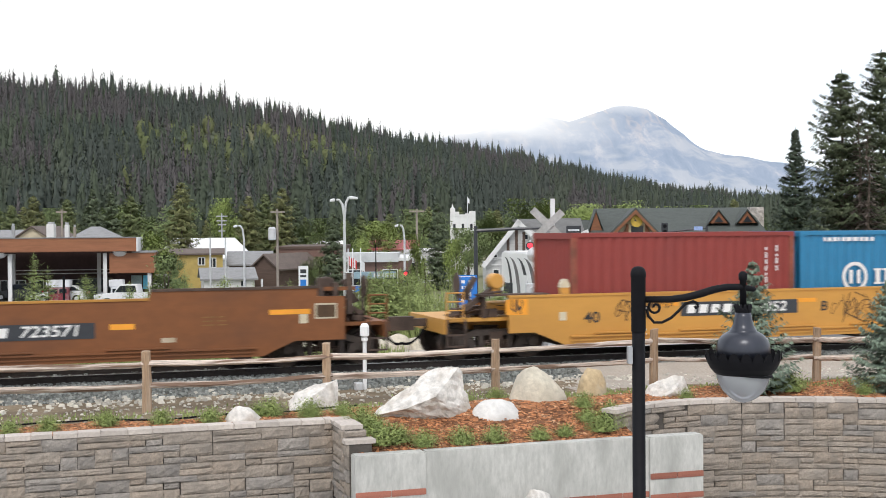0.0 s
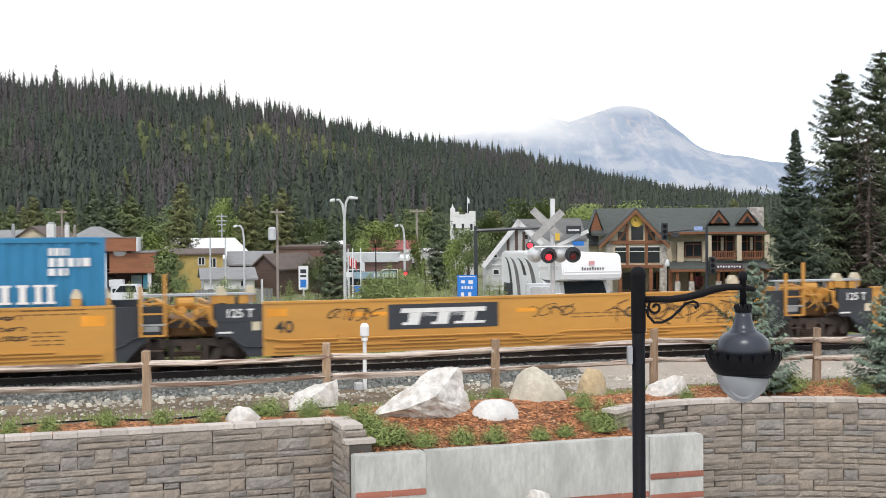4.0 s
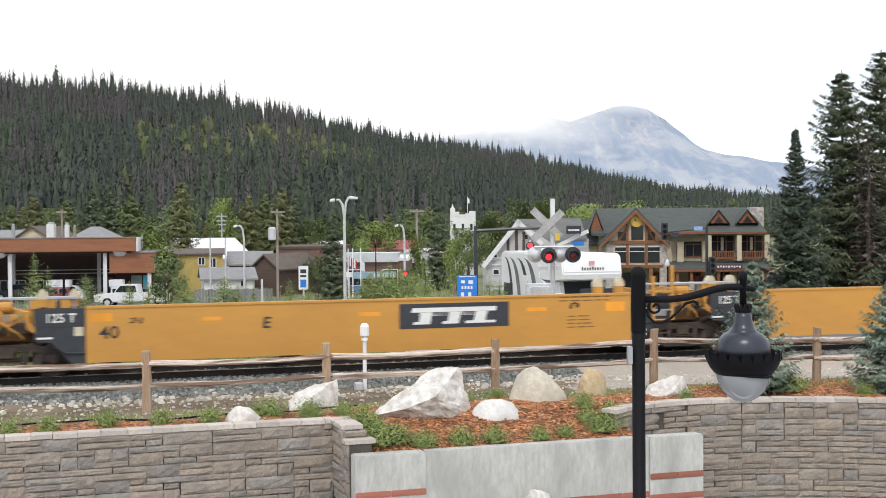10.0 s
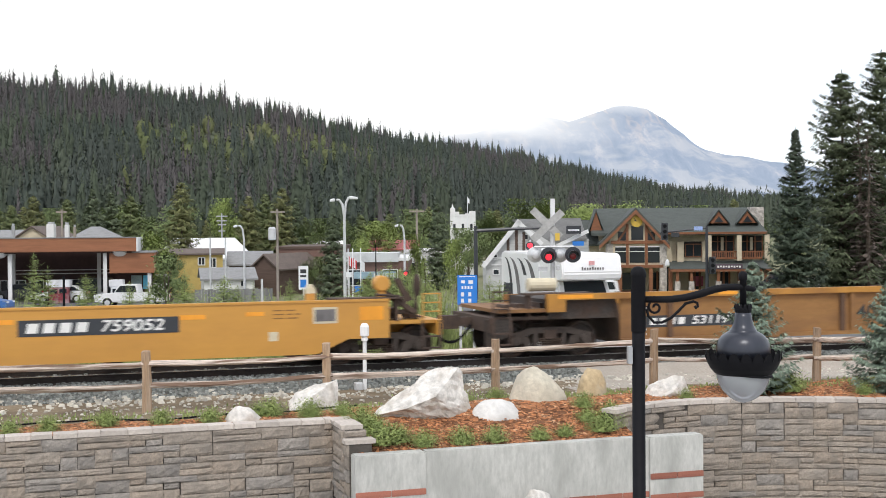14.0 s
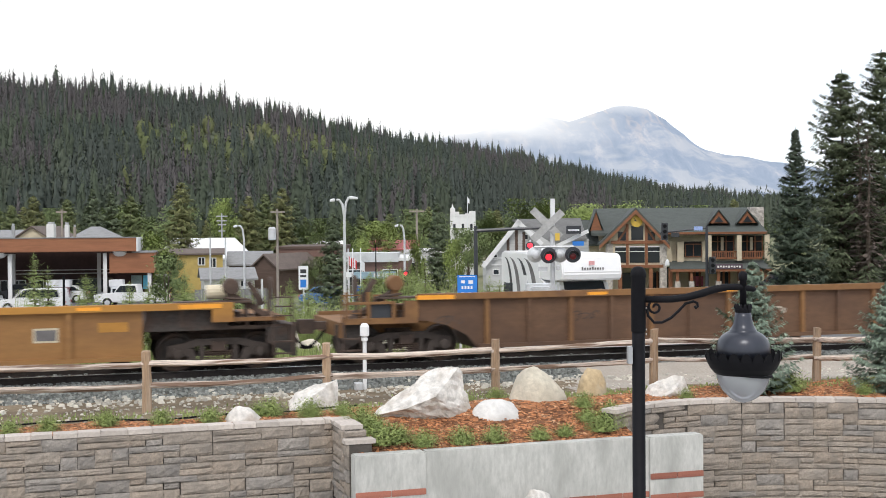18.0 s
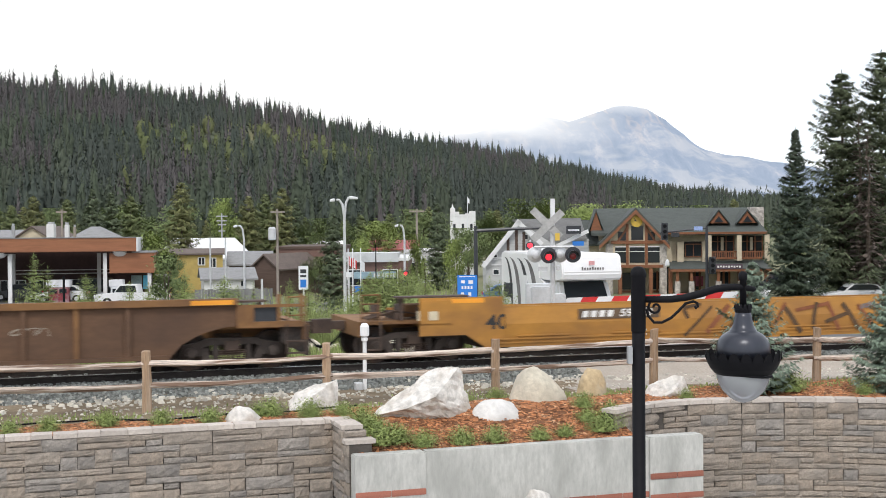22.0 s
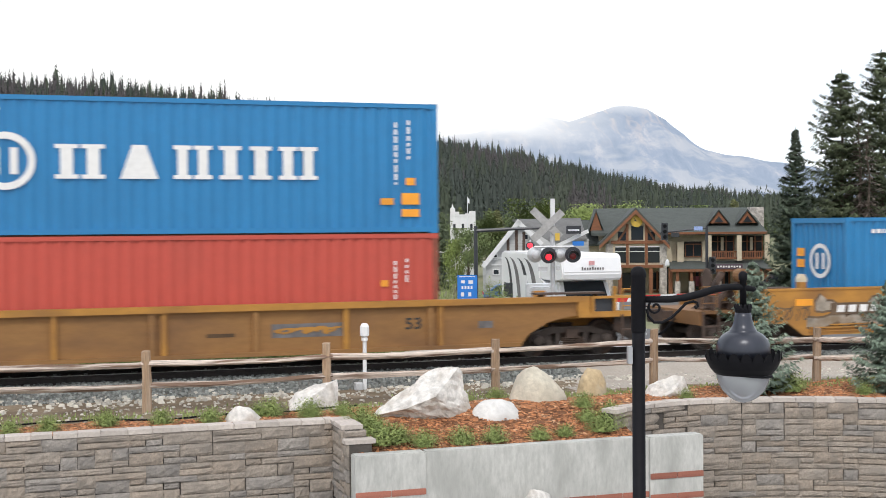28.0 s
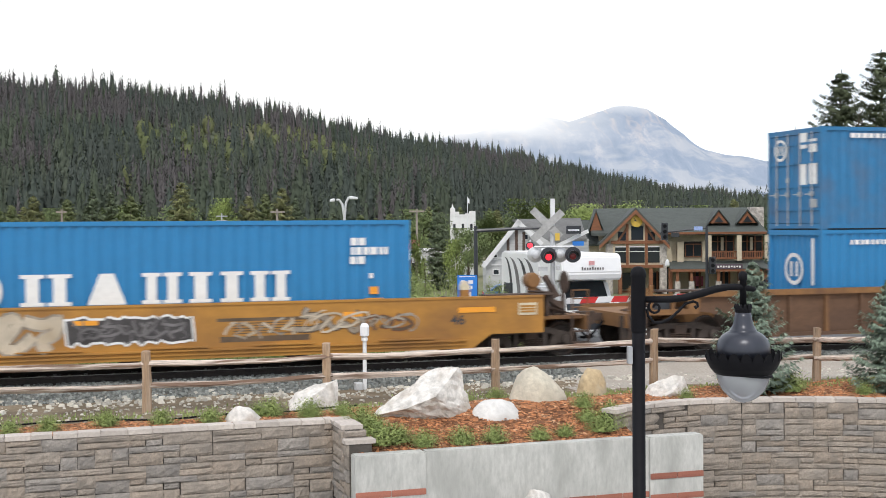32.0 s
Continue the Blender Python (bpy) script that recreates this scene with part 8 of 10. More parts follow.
CAR_WHITE = mat("white_car_paint", (0.75, 0.75, 0.75), 0.3, scale=3, var=0.03, stain_amt=0.1, bump=0)
CAR_BLUE = mat("blue_car_paint", (0.05, 0.15, 0.4), 0.3, scale=3, var=0.03, stain_amt=0.1, bump=0)
CAR_DARK = mat("dark_car_paint", (0.03, 0.033, 0.04), 0.3, scale=3, var=0.03, stain_amt=0.1, bump=0)


def slab(parent, name, x0, x1, y0, y1, z0, z1, m, label="", soft=0.0):
    bm = bmesh.new()
    box(bm, min(x0, x1), max(x0, x1), min(y0, y1), max(y0, y1), min(z0, z1), max(z0, z1))
    if soft:
        bmesh.ops.bevel(bm, geom=list(bm.edges), offset=soft, segments=2, affect="EDGES")
    return part(name, bm, m, parent, label)


def gable(parent, name, x0, x1, y0, y1, z0, z1, m, along="x", thick=0.15, over=0.3):
    """A pitched roof of two slopes; the ridge runs along x or y."""
    for s in (-1, 1):
        bm = bmesh.new()
        if along == "x":
            ym = (y0 + y1) / 2
            ye = (y0 - over) if s < 0 else (y1 + over)
            v = [(x0 - over, ye, z0), (x1 + over, ye, z0), (x1 + over, ym, z1), (x0 - over, ym, z1)]
        else:
            xm = (x0 + x1) / 2
            xe = (x0 - over) if s < 0 else (x1 + over)
            v = [(xe, y0 - over, z0), (xe, y1 + over, z0), (xm, y1 + over, z1), (xm, y0 - over, z1)]
        a = [bm.verts.new(p) for p in v]
        b = [bm.verts.new((p[0], p[1], p[2] - thick)) for p in v]
        bm.faces.new(a)
        bm.faces.new(b[::-1])
        for i in range(4):
            bm.faces.new((a[i], a[(i + 1) % 4], b[(i + 1) % 4], b[i]))
        part(name, bm, m, parent)


def tri_wall(parent, name, x0, x1, y0, y1, z0, z1, m):
    bm = bmesh.new()
    prism(bm, [(x0, z0), (x1, z0), ((x0 + x1) / 2, z1)], y0, y1)
    return part(name, bm, m, parent)


def window(parent, x, z, w, h, y, frame_m=None, panes=2):
    """A framed window set into a wall that faces -Y at depth y."""
    bm = bmesh.new()
    t = 0.08
    for a, b, c, d in ((x - w / 2, x + w / 2, z - h / 2, z - h / 2 + t), (x - w / 2, x + w / 2, z + h / 2 - t, z + h / 2), (x - w / 2, x - w / 2 + t, z - h / 2, z + h / 2), (x + w / 2 - t, x + w / 2, z - h / 2, z + h / 2)):
        box(bm, a, b, y - 0.07, y + 0.02, c, d)
    for k in range(1, panes):
        xx = x - w / 2 + w * k / panes
        box(bm, xx - 0.03, xx + 0.03, y - 0.06, y, z - h / 2, z + h / 2)
    f = part("window", bm, frame_m or WHITE_PAINT, parent)
    for k in range(panes):
        bm = bmesh.new()
        a = x - w / 2 + w * k / panes
        box(bm, a + 0.04, a + w / panes - 0.04, y - 0.03, y - 0.015, z - h / 2 + t, z + h / 2 - t)
        part("pane", bm, WINDOW, f)


def house(u0, u1, d, z_eave, z_ridge, wall_m, roof_m, label, depth=8, along="x", turn=0, wins=(), trim=None, z0=None):
    """A pitched-roof house whose front runs from u0 to u1."""
    w = u1 - u0
    base = town_z((u0 + u1) / 2, d) - 0.3 if z0 is None else z0
    h = thing("house", facing(u0, d, 0, turn), label, "house", "houses of the town")
    slab(h, "wall", 0, w, 0, depth, base, z_eave, wall_m)
    gable(h, "roof", 0, w, 0, depth, z_eave, z_ridge, roof_m, along)
    if along == "y":
        tri_wall(h, "gable_wall", 0, w, 0, 0.2, z_eave, z_ridge - 0.15, wall_m)
    else:
        for x in (0.1, w - 0.1):
            bm = bmesh.new()
            a = [bm.verts.new((x, y, z)) for y, z in ((0, z_eave - 0.05), (depth, z_eave - 0.05), (depth / 2, z_ridge - 0.15))]
            b = [bm.verts.new((x + 0.1, v.co.y, v.co.z)) for v in a]
            bm.faces.new(a)
            bm.faces.new(b[::-1])
            for i in range(3):
                bm.faces.new((a[i], a[(i + 1) % 3], b[(i + 1) % 3], b[i]))
            part("gable_wall", bm, wall_m, h)
    for x, z, ww, hh in wins:
        window(h, x, z, ww, hh, 0, trim)
    return h


def vehicle(m, paint, label, kind="car", length=4.5, group="vehicles in the town"):
    """A road vehicle along X, nose at -X, wheels on z = 0."""
    v = thing({"car": "car", "pickup": "pickup_truck", "van": "van", "suv": "suv"}[kind], m, label, kind if kind != "suv" else "car", group)
    L, w = length, 0.88
    top = {"car": 1.42, "pickup": 1.75, "van": 2.05, "suv": 1.72}[kind]
    if kind == "car":
        low = [(0.0, 0.35), (0.15, 0.25), (L - 0.1, 0.25), (L, 0.4), (L - 0.02, 0.85), (L - 0.5, 0.95), (L * 0.3, 0.92), (0.1, 0.72)]
        cab = [(L * 0.28, 0.9), (L * 0.9, 0.93), (L * 0.78, top - 0.06), (L * 0.68, top), (L * 0.45, top), (L * 0.4, top - 0.04)]
    elif kind == "pickup":
        low = [(0.0, 0.5), (0.15, 0.4), (L - 0.1, 0.45), (L, 0.55), (L, 1.08), (L * 0.62, 1.08), (L * 0.3, 1.12), (0.08, 1.0)]
        cab = [(L * 0.27, 1.08), (L * 0.62, 1.06), (L * 0.6, top), (L * 0.38, top), (L * 0.35, top - 0.05)]
    elif kind == "van":
        low = [(0.0, 0.4), (0.15, 0.3), (L - 0.1, 0.3), (L, 0.4), (L, 1.2), (L * 0.2, 1.15), (0.1, 0.95)]
        cab = [(L * 0.12, 1.1), (L, 1.15), (L - 0.03, top), (L * 0.28, top), (L * 0.24, top - 0.06)]
    else:
        low = [(0.0, 0.45), (0.15, 0.35), (L - 0.1, 0.35), (L, 0.5), (L - 0.02, 1.05), (L * 0.3, 1.05), (0.1, 0.9)]
        cab = [(L * 0.25, 1.02), (L - 0.08, 1.02), (L - 0.25, top), (L * 0.42, top), (L * 0.38, top - 0.05)]
    bm = bmesh.new()
    prism(bm, low, -w, w)
    bmesh.ops.bevel(bm, geom=list(bm.edges), offset=0.06, segments=2, affect="EDGES")
    part("body", bm, paint, v)
    bm = bmesh.new()
    prism(bm, cab, -w + 0.1, w - 0.1)
    bmesh.ops.bevel(bm, geom=list(bm.edges), offset=0.05, segments=2, affect="EDGES")
    part("cabin", bm, paint, v)
    cx = sum(p[0] for p in cab) / len(cab)
    cz = sum(p[1] for p in cab) / len(cab)
    for s in (-1, 1):
        bm = bmesh.new()
        pts = [(cx + (x - cx) * 0.86, cz + (z - cz) * 0.74) for x, z in cab]
        y = s * (w - 0.095)
        prism(bm, pts, min(y, y + s * 0.01), max(y, y + s * 0.01))
        part("side_glass", bm, CAR_GLASS, v)
        for x in (L * 0.19, L * 0.8):
            bm = bmesh.new()
            r = 0.33 if kind == "car" else 0.38
            lathe(bm, [(r * 0.6, s * (w - 0.2)), (r, s * (w - 0.19)), (r, s * (w + 0.01)), (r * 0.65, s * (w + 0.02))], 18, "y", (x, 0, r))
            t = part("wheel", bm, TYRE, v)
            bm = bmesh.new()
            lathe(bm, [(r * 0.62, s * (w + 0.005)), (r * 0.5, s * (w + 0.03)), (r * 0.1, s * (w + 0.025))], 14, "y", (x, 0, r))
            part("rim", bm, SILVER, t)
        slab(v, "headlight", -0.01, 0.1, s * (w - 0.35), s * (w - 0.08), 0.62 if kind == "car" else 0.8, 0.74 if kind == "car" else 0.98, SIGN_WHITE)
        slab(v, "tail_light", L - 0.06, L + 0.01, s * (w - 0.3), s * (w - 0.06), 0.7, 0.86, SIGN_RED)
    bm = bmesh.new()
    a, b = (cab[-1], cab[0])
    prism(bm, [(b[0] - 0.02, b[1] + 0.05), (b[0] + 0.02, b[1] + 0.03), (a[0] + 0.02, a[1] - 0.08), (a[0] - 0.02, a[1] - 0.06)], -w + 0.2, w - 0.2)
    part("windscreen", bm, CAR_GLASS, v)
    return v


# Petrol station
def petrol_station():
    g = thing("petrol_station", facing(-25.916, 105, 0, 11) @ pose(--25.916, 0, 0), "petrol station with a brown timber canopy on white columns", "petrol station")
    z0 = town_z(-28, 108) - 0.05
    right, ztop, zlow = -25.916, 2.402, 1.257
    slab(g, "canopy", right - 24, right, 0, 9, zlow, ztop, FASCIA, "brown timber-faced canopy", 0.04)
    slab(g, "canopy_edge", right + 0.01, right + 0.12, -0.05, 9, zlow - 0.02, ztop + 0.03, WHITE_PAINT)
    slab(g, "canopy_flashing", right - 24, right, -0.06, 0.1, ztop + 0.002, ztop + 0.08, GREY_ROOF)
    slab(g, "soffit", right - 23.6, right - 0.4, 0.3, 8.6, zlow - 0.12, zlow - 0.004, DARK_WALL)
    for x, y in ((-36.702, 6), (-36.225, 0.7), (-29.448, 6), (-28.541, 0.7), (-42.668, 0.7)):
        slab(g, "column", x - 0.16, x + 0.16, y, y + 0.32, z0, zlow - 0.12, WHITE_PAINT)
    for x in (6, 212):
        bm = bmesh.new()
        lathe(bm, [(0.03, zlow - 0.55), (0.5, zlow - 0.4), (0.85, zlow - 0.02), (0.8, zlow)], 16, "z", (plan_u(x, 105), 0.9, 0))
        part("canopy_light", bm, WHITE_PAINT, g, "white domed canopy light")
    # the shop
    slab(g, "shop_wall", right - 24, -27.873, 10, 16, z0, zlow + 0.2, DARK_WALL)
    for y in (478, 484):
        slab(g, "light_rail", -34.555 - 3, -28.064, 9.9, 9.95, plan_z(100, y, 115), plan_z(100, y - 1.4, 115), WHITE_PAINT)
    for k in range(7):
        window(g, plan_u(-10 + 30 * k, 115), -2.159, 1.25, 1.5, 10, GREY_METAL)
    # the panelled bay at its end
    x0, x1 = -28.159, -24.484
    slab(g, "bay_fascia", x0, x1, 0.5, 9, -0.601, 1.117, FASCIA, "brown panelled fascia", 0.03)
    slab(g, "bay_roof", x0 - 0.1, x1 + 0.1, 0.4, 9, 1.117 + 0.004, 1.213, GREY_ROOF)
    slab(g, "bay_wall", x0 + 0.3, x1 - 0.3, 3.5, 8.8, z0, -0.601 - 0.004, DARK_WALL)
    slab(g, "bay_column", x1 - 0.55, x1 - 0.25, 0.7, 1.1, z0, -0.601 - 0.004, WHITE_PAINT)
    slab(g, "poster", -25.534, -24.914, 3.4, 3.46, -2.090, -0.912, mat("pale_blue_poster", (0.12, 0.5, 0.75), 0.5))
    slab(g, "poster", -26.536, -25.630, 3.4, 3.46, -1.986, -0.906, mat("grey_blue_glass", (0.3, 0.4, 0.42), 0.3))
    PUMP_RED = mat("dull_red_panel", (0.22, 0.03, 0.04), 0.5, scale=4, var=0.4, stain=(0.5, 0.5, 0.5), stain_scale=1.6, stain_amt=0.7)
    for x in (95, 112, 206):
        p = thing("fuel_pump",  facing(plan_u(x, 103), 103, town_z(plan_u(x, 103), 103)), "white and red fuel pump under the canopy", "fuel pump", "fuel pumps")
        slab(p, "cabinet", -0.45, 0.45, -0.25, 0.25, 0, 1.35, PUMP_RED if x != 206 else SIGN_WHITE, "", 0.03)
        slab(p, "header", -0.6, 0.6, -0.3, 0.3, 1.36, 1.95, SIGN_WHITE, "", 0.04)
        slab(p, "display", -0.3, 0.3, -0.27, -0.255, 0.85, 1.2, CAR_GLASS)
    return g


petrol_station()

# roofs behind the station
def hip_house(u0, u1, d, z0, z1, label, depth=9):
    w = u1 - u0
    h = thing("house", facing(u0, d, 0, 11), label, "house", "houses of the town")
    slab(h, "wall", 0.3, w - 0.3, 0.3, depth, -3.4, z0, CREAM_WALL)
    bm = bmesh.new()
    low = [bm.verts.new(p) for p in ((-0.2, -0.2, z0), (w + 0.2, -0.2, z0), (w + 0.2, depth + 0.3, z0), (-0.2, depth + 0.3, z0))]
    top = [bm.verts.new(p) for p in ((w * 0.38, depth / 2, z1), (w * 0.58, depth / 2, z1))]
    for f in ((low[0], low[1], top[1], top[0]), (low[1], low[2], top[1]), (low[2], low[3], top[0], top[1]), (low[3], low[0], top[0]), (low[3], low[2], low[1], low[0])):
        bm.faces.new(f)
    part("roof", bm, GREY_ROOF, h)
    slab(h, "fascia", -0.25, w + 0.25, -0.28, -0.21, z0 - 0.2, z0, WHITE_PAINT)
    return h


hip_house(-38.516, -33.629, 128, 2.164, 3.444, "house with a grey hipped shingle roof")
h = house(-43.184, -40.091, 126, 2.337, 3.539, CREAM_WALL, BROWN_ROOF, "cream house with a brown gabled roof", 9, "y")
house(-48.911, -42.955, 130, 2.357, 3.159, CREAM_WALL, GREY_ROOF, "low house with a grey shingle roof", 9)
for x, y0, y1, w, m in ((89, 393, 425, 0.75, WHITE_PAINT), (23, 396, 424, 0.28, GREY_METAL), (118, 394, 424, 0.4, WHITE_PAINT), (132, 398, 424, 0.25, WOOD_POLE)):
    c = thing("chimney", facing(plan_u(x, 124), 124, 0), "chimney stack of the houses behind the station", "chimney", "chimneys")
    slab(c, "stack", -w / 2, w / 2, 0, w, -3.2, plan_z(x, y0 + 4, 124), m, "", 0.03)
    slab(c, "cap", -w * 0.35, w * 0.35, w * 0.15, w * 0.85, plan_z(x, y0 + 4, 124) + 0.002, plan_z(x, y0, 124), GREY_METAL)

# houses in the middle
house(-27.676, -21.025, 118, 0.766, 1.195, YELLOW_WALL, BROWN_ROOF, "yellow house with a low brown roof", 8, turn=11, wins=((4.65, 0.019, 0.7, 0.8), (5.7, -0.149, 0.7, 1.0)))
house(-28.1, -21.0, 140, -0.257, 2.034, GREY_SIDING, WHITE_ROOF, "building with a broad white metal roof", 11, turn=33)
house(-20.044, -15.836, 104, -1.096, -0.245, WHITE_PAINT, GREY_ROOF, "small white house with a grey roof", 7, turn=13, wins=((3.3, -1.528, 0.6, 0.6),))
house(-21.017, -16.969, 122, -0.404, 0.816, DARK_WOOD, GREY_ROOF, "dark brown house with grey roof", 9, turn=8)
house(-17.207, -14.458, 112, -0.535, 0.840, DARK_WOOD, BROWN_ROOF, "dark timber house with a steep gable", 8, "y", turn=-25)


def block_building(u0, u1, d, ztop, wall_m, label, depth=14, band=None, name="shop_building"):
    b = thing(name, facing(u0, d, 0), label, "building", "shops of the town")
    w = u1 - u0
    z0 = town_z((u0 + u1) / 2, d) - 0.2
    slab(b, "wall", 0, w, 0, depth, z0, ztop, wall_m)
    slab(b, "parapet", -0.1, w + 0.1, -0.1, depth, ztop + 0.003, ztop + 0.25, band or WHITE_PAINT)
    n = max(2, int(w / 2.2))
    for k in range(n):
        window(b, w * (k + 0.5) / n, z0 + 1.8, min(1.4, w / n * 0.7), 1.5, 0, WHITE_PAINT, 1)
    return b


b = block_building(-15.876, -9.869, 118, 1.128, BRICK_WALL, "brown brick shop with a dark roof edge", band=DARK_WOOD)
b = block_building(-9.571, -3.156, 112, 0.116, BRICK_WALL, "low shop with a silver roof and blue awning")
slab(b, "roof_sheet", 0.5, -4.022 - -9.571, -0.4, 4, 0.014, 0.829, SILVER, "silver metal roof front")
slab(b, "awning", -7.942 - -9.571, -4.276 - -9.571, -1.6, -0.05, -1.411, -0.851, mat("pale_blue_awning", (0.28, 0.4, 0.48), 0.7))
for k in range(6):
    slab(b, "sign_shape", 3.4 + k * 0.34, 3.62 + k * 0.34, -1.66, -1.61, -1.309, -0.953, SIGN_WHITE)
house(-16.295, -12.545, 150, 0.647, 1.534, GREY_SIDING, WHITE_ROOF, "far house with a pale roof", 9)
house(-8.209, -3.055, 140, 0.693, 1.647, WHITE_PAINT, mat("faded_red_roof", (0.45, 0.12, 0.12), 0.7), "far shop with a faded red roof", 9)
block_building(-4.173, 0.982, 135, 0.384, GREY_SIDING, "pale grey shop behind the trees")


# White tower with battlements
def white_tower():
    t = thing("white_tower", facing(0.886, 150, 0), "white square tower with a crenellated top", "tower")
    w = 3.955 - 0.886
    ztop = 4.412
    slab(t, "wall", 0, w, 0, w, -3.2, ztop, WHITE_PAINT)
    for k, (a, b, hh) in enumerate(((0.0, 0.2, 1.0), (0.2, 0.36, 0.55), (0.36, 0.6, 0.22), (0.6, 0.74, 0.34), (0.74, 1.0, 0.62))):
        slab(t, "merlon", w * a + 0.004, w * b - 0.004, -0.05, 0.4, ztop + 0.003, ztop + hh, WHITE_PAINT)
    bm = bmesh.new()
    lathe(bm, [(0.22, ztop), (0.2, ztop + 0.9), (0.05, 5.717), (0.01, 5.922)], 8, "z", (0.3, 0.2, 0))
    part("pinnacle", bm, WHITE_PAINT, t)
    for k in range(3):
        window(t, w * (k + 0.5) / 3, 3.117, 0.45, 0.9, 0, WHITE_PAINT, 1)


white_tower()


# Timber building with white bargeboards
def timber_building():
    d = 97
    t = thing("timber_building", facing(plan_u(856, d), d, 0), "pale grey gabled building with white bargeboards", "building")
    o = plan_u(856, d)

    def X(u):
        return u - o
    z0 = town_z(o, d) - 0.3
    x0, x1 = 0.0, X(plan_u(975, d))
    ze, zr = plan_z(860, 468, d), plan_z(917, 388, d)
    slab(t, "wall", 0.2, x1, 0.3, 9, z0, ze, GREY_SIDING)
    bm = bmesh.new()
    xm = X(plan_u(917, d))
    prism(bm, [(0.2, ze), (x1, ze), (x1, plan_z(965, 430, d)), (xm, zr - 0.1)], 0.3, 0.6)
    part("gable_wall", bm, GREY_SIDING, t)
    for a, b in (((-0.2, ze - 0.1), (xm, zr)), ((xm, zr), (X(plan_u(962, d)), plan_z(962, 430, d)))):
        bm = bmesh.new()
        n = Vector((b[1] - a[1], a[0] - b[0])).normalized() * 0.34
        prism(bm, [a, (a[0] + n.x * 1, a[1] + n.y), (b[0] + n.x, b[1] + n.y), b], -0.2, 0.1)
        part("bargeboard", bm, WHITE_PAINT, t)
    bm = bmesh.new()
    prism(bm, [(xm, zr), (X(plan_u(1030, d)), plan_z(1030, 386, d)), (X(plan_u(1042, d)), plan_z(1042, 424, d)), (X(plan_u(962, d)), plan_z(962, 428, d))], 1.0, 9)
    part("main_roof", bm, GREY_ROOF, t)
    slab(t, "wall_wing", x1, X(plan_u(1045, d)), 1.2, 9, z0, plan_z(1000, 424, d), GREY_SIDING)
    for k, x in enumerate((897, 912, 925)):
        slab(t, "timber_stud", X(plan_u(x, d)), X(plan_u(x + 5, d)), 0.22, 0.3, plan_z(900, 470, d), plan_z(900, 405 + 6 * abs(k - 1), d), DARK_WOOD)
    for y in (458, 470):
        slab(t, "timber_rail", 0.6, X(plan_u(940, d)), 0.2, 0.3, plan_z(900, y, d), plan_z(900, y - 2.5, d), WHITE_PAINT)
    for x, y in ((875, 455), (878, 482), (930, 420)):
        window(t, X(plan_u(x, d)), plan_z(x, y, d), 0.55, 0.5, 0.3, WHITE_PAINT, 1)
    bm = bmesh.new()
    prism(bm, [(X(plan_u(985, d)), plan_z(985, 433, d)), (X(plan_u(990, d)), plan_z(985, 437, d)), (X(plan_u(1042, d)), plan_z(1042, 412, d)), (X(plan_u(1040, d)), plan_z(1042, 406, d))], -0.2, 0.2)
    part("bargeboard", bm, WHITE_PAINT, t)
    s = slab(t, "sign_board", X(plan_u(1001, d)), X(plan_u(1027, d)), -0.6, -0.5, plan_z(1014, 414, d), plan_z(1014, 400, d), CAR_DARK)
    slab(t, "sign_bars", X(plan_u(1004, d)), X(plan_u(1024, d)), -0.63, -0.605, plan_z(1014, 409, d), plan_z(1014, 406, d), SIGN_WHITE)
    slab(t, "blue_banner", X(plan_u(1012, d)), X(plan_u(1032, d)), -0.6, -0.55, plan_z(1020, 435, d), plan_z(1020, 427, d), BLUE_SIGN)


timber_building()


# The lodge with the clock gable
FIELDSTONE = mat("pale_fieldstone", (0.5, 0.46, 0.42), 0.9, scale=3.5, var=0.5, stain=(0.22, 0.2, 0.18), stain_scale=3, stain_amt=0.6, bump=0.3, sharp=(0.45, 0.6))


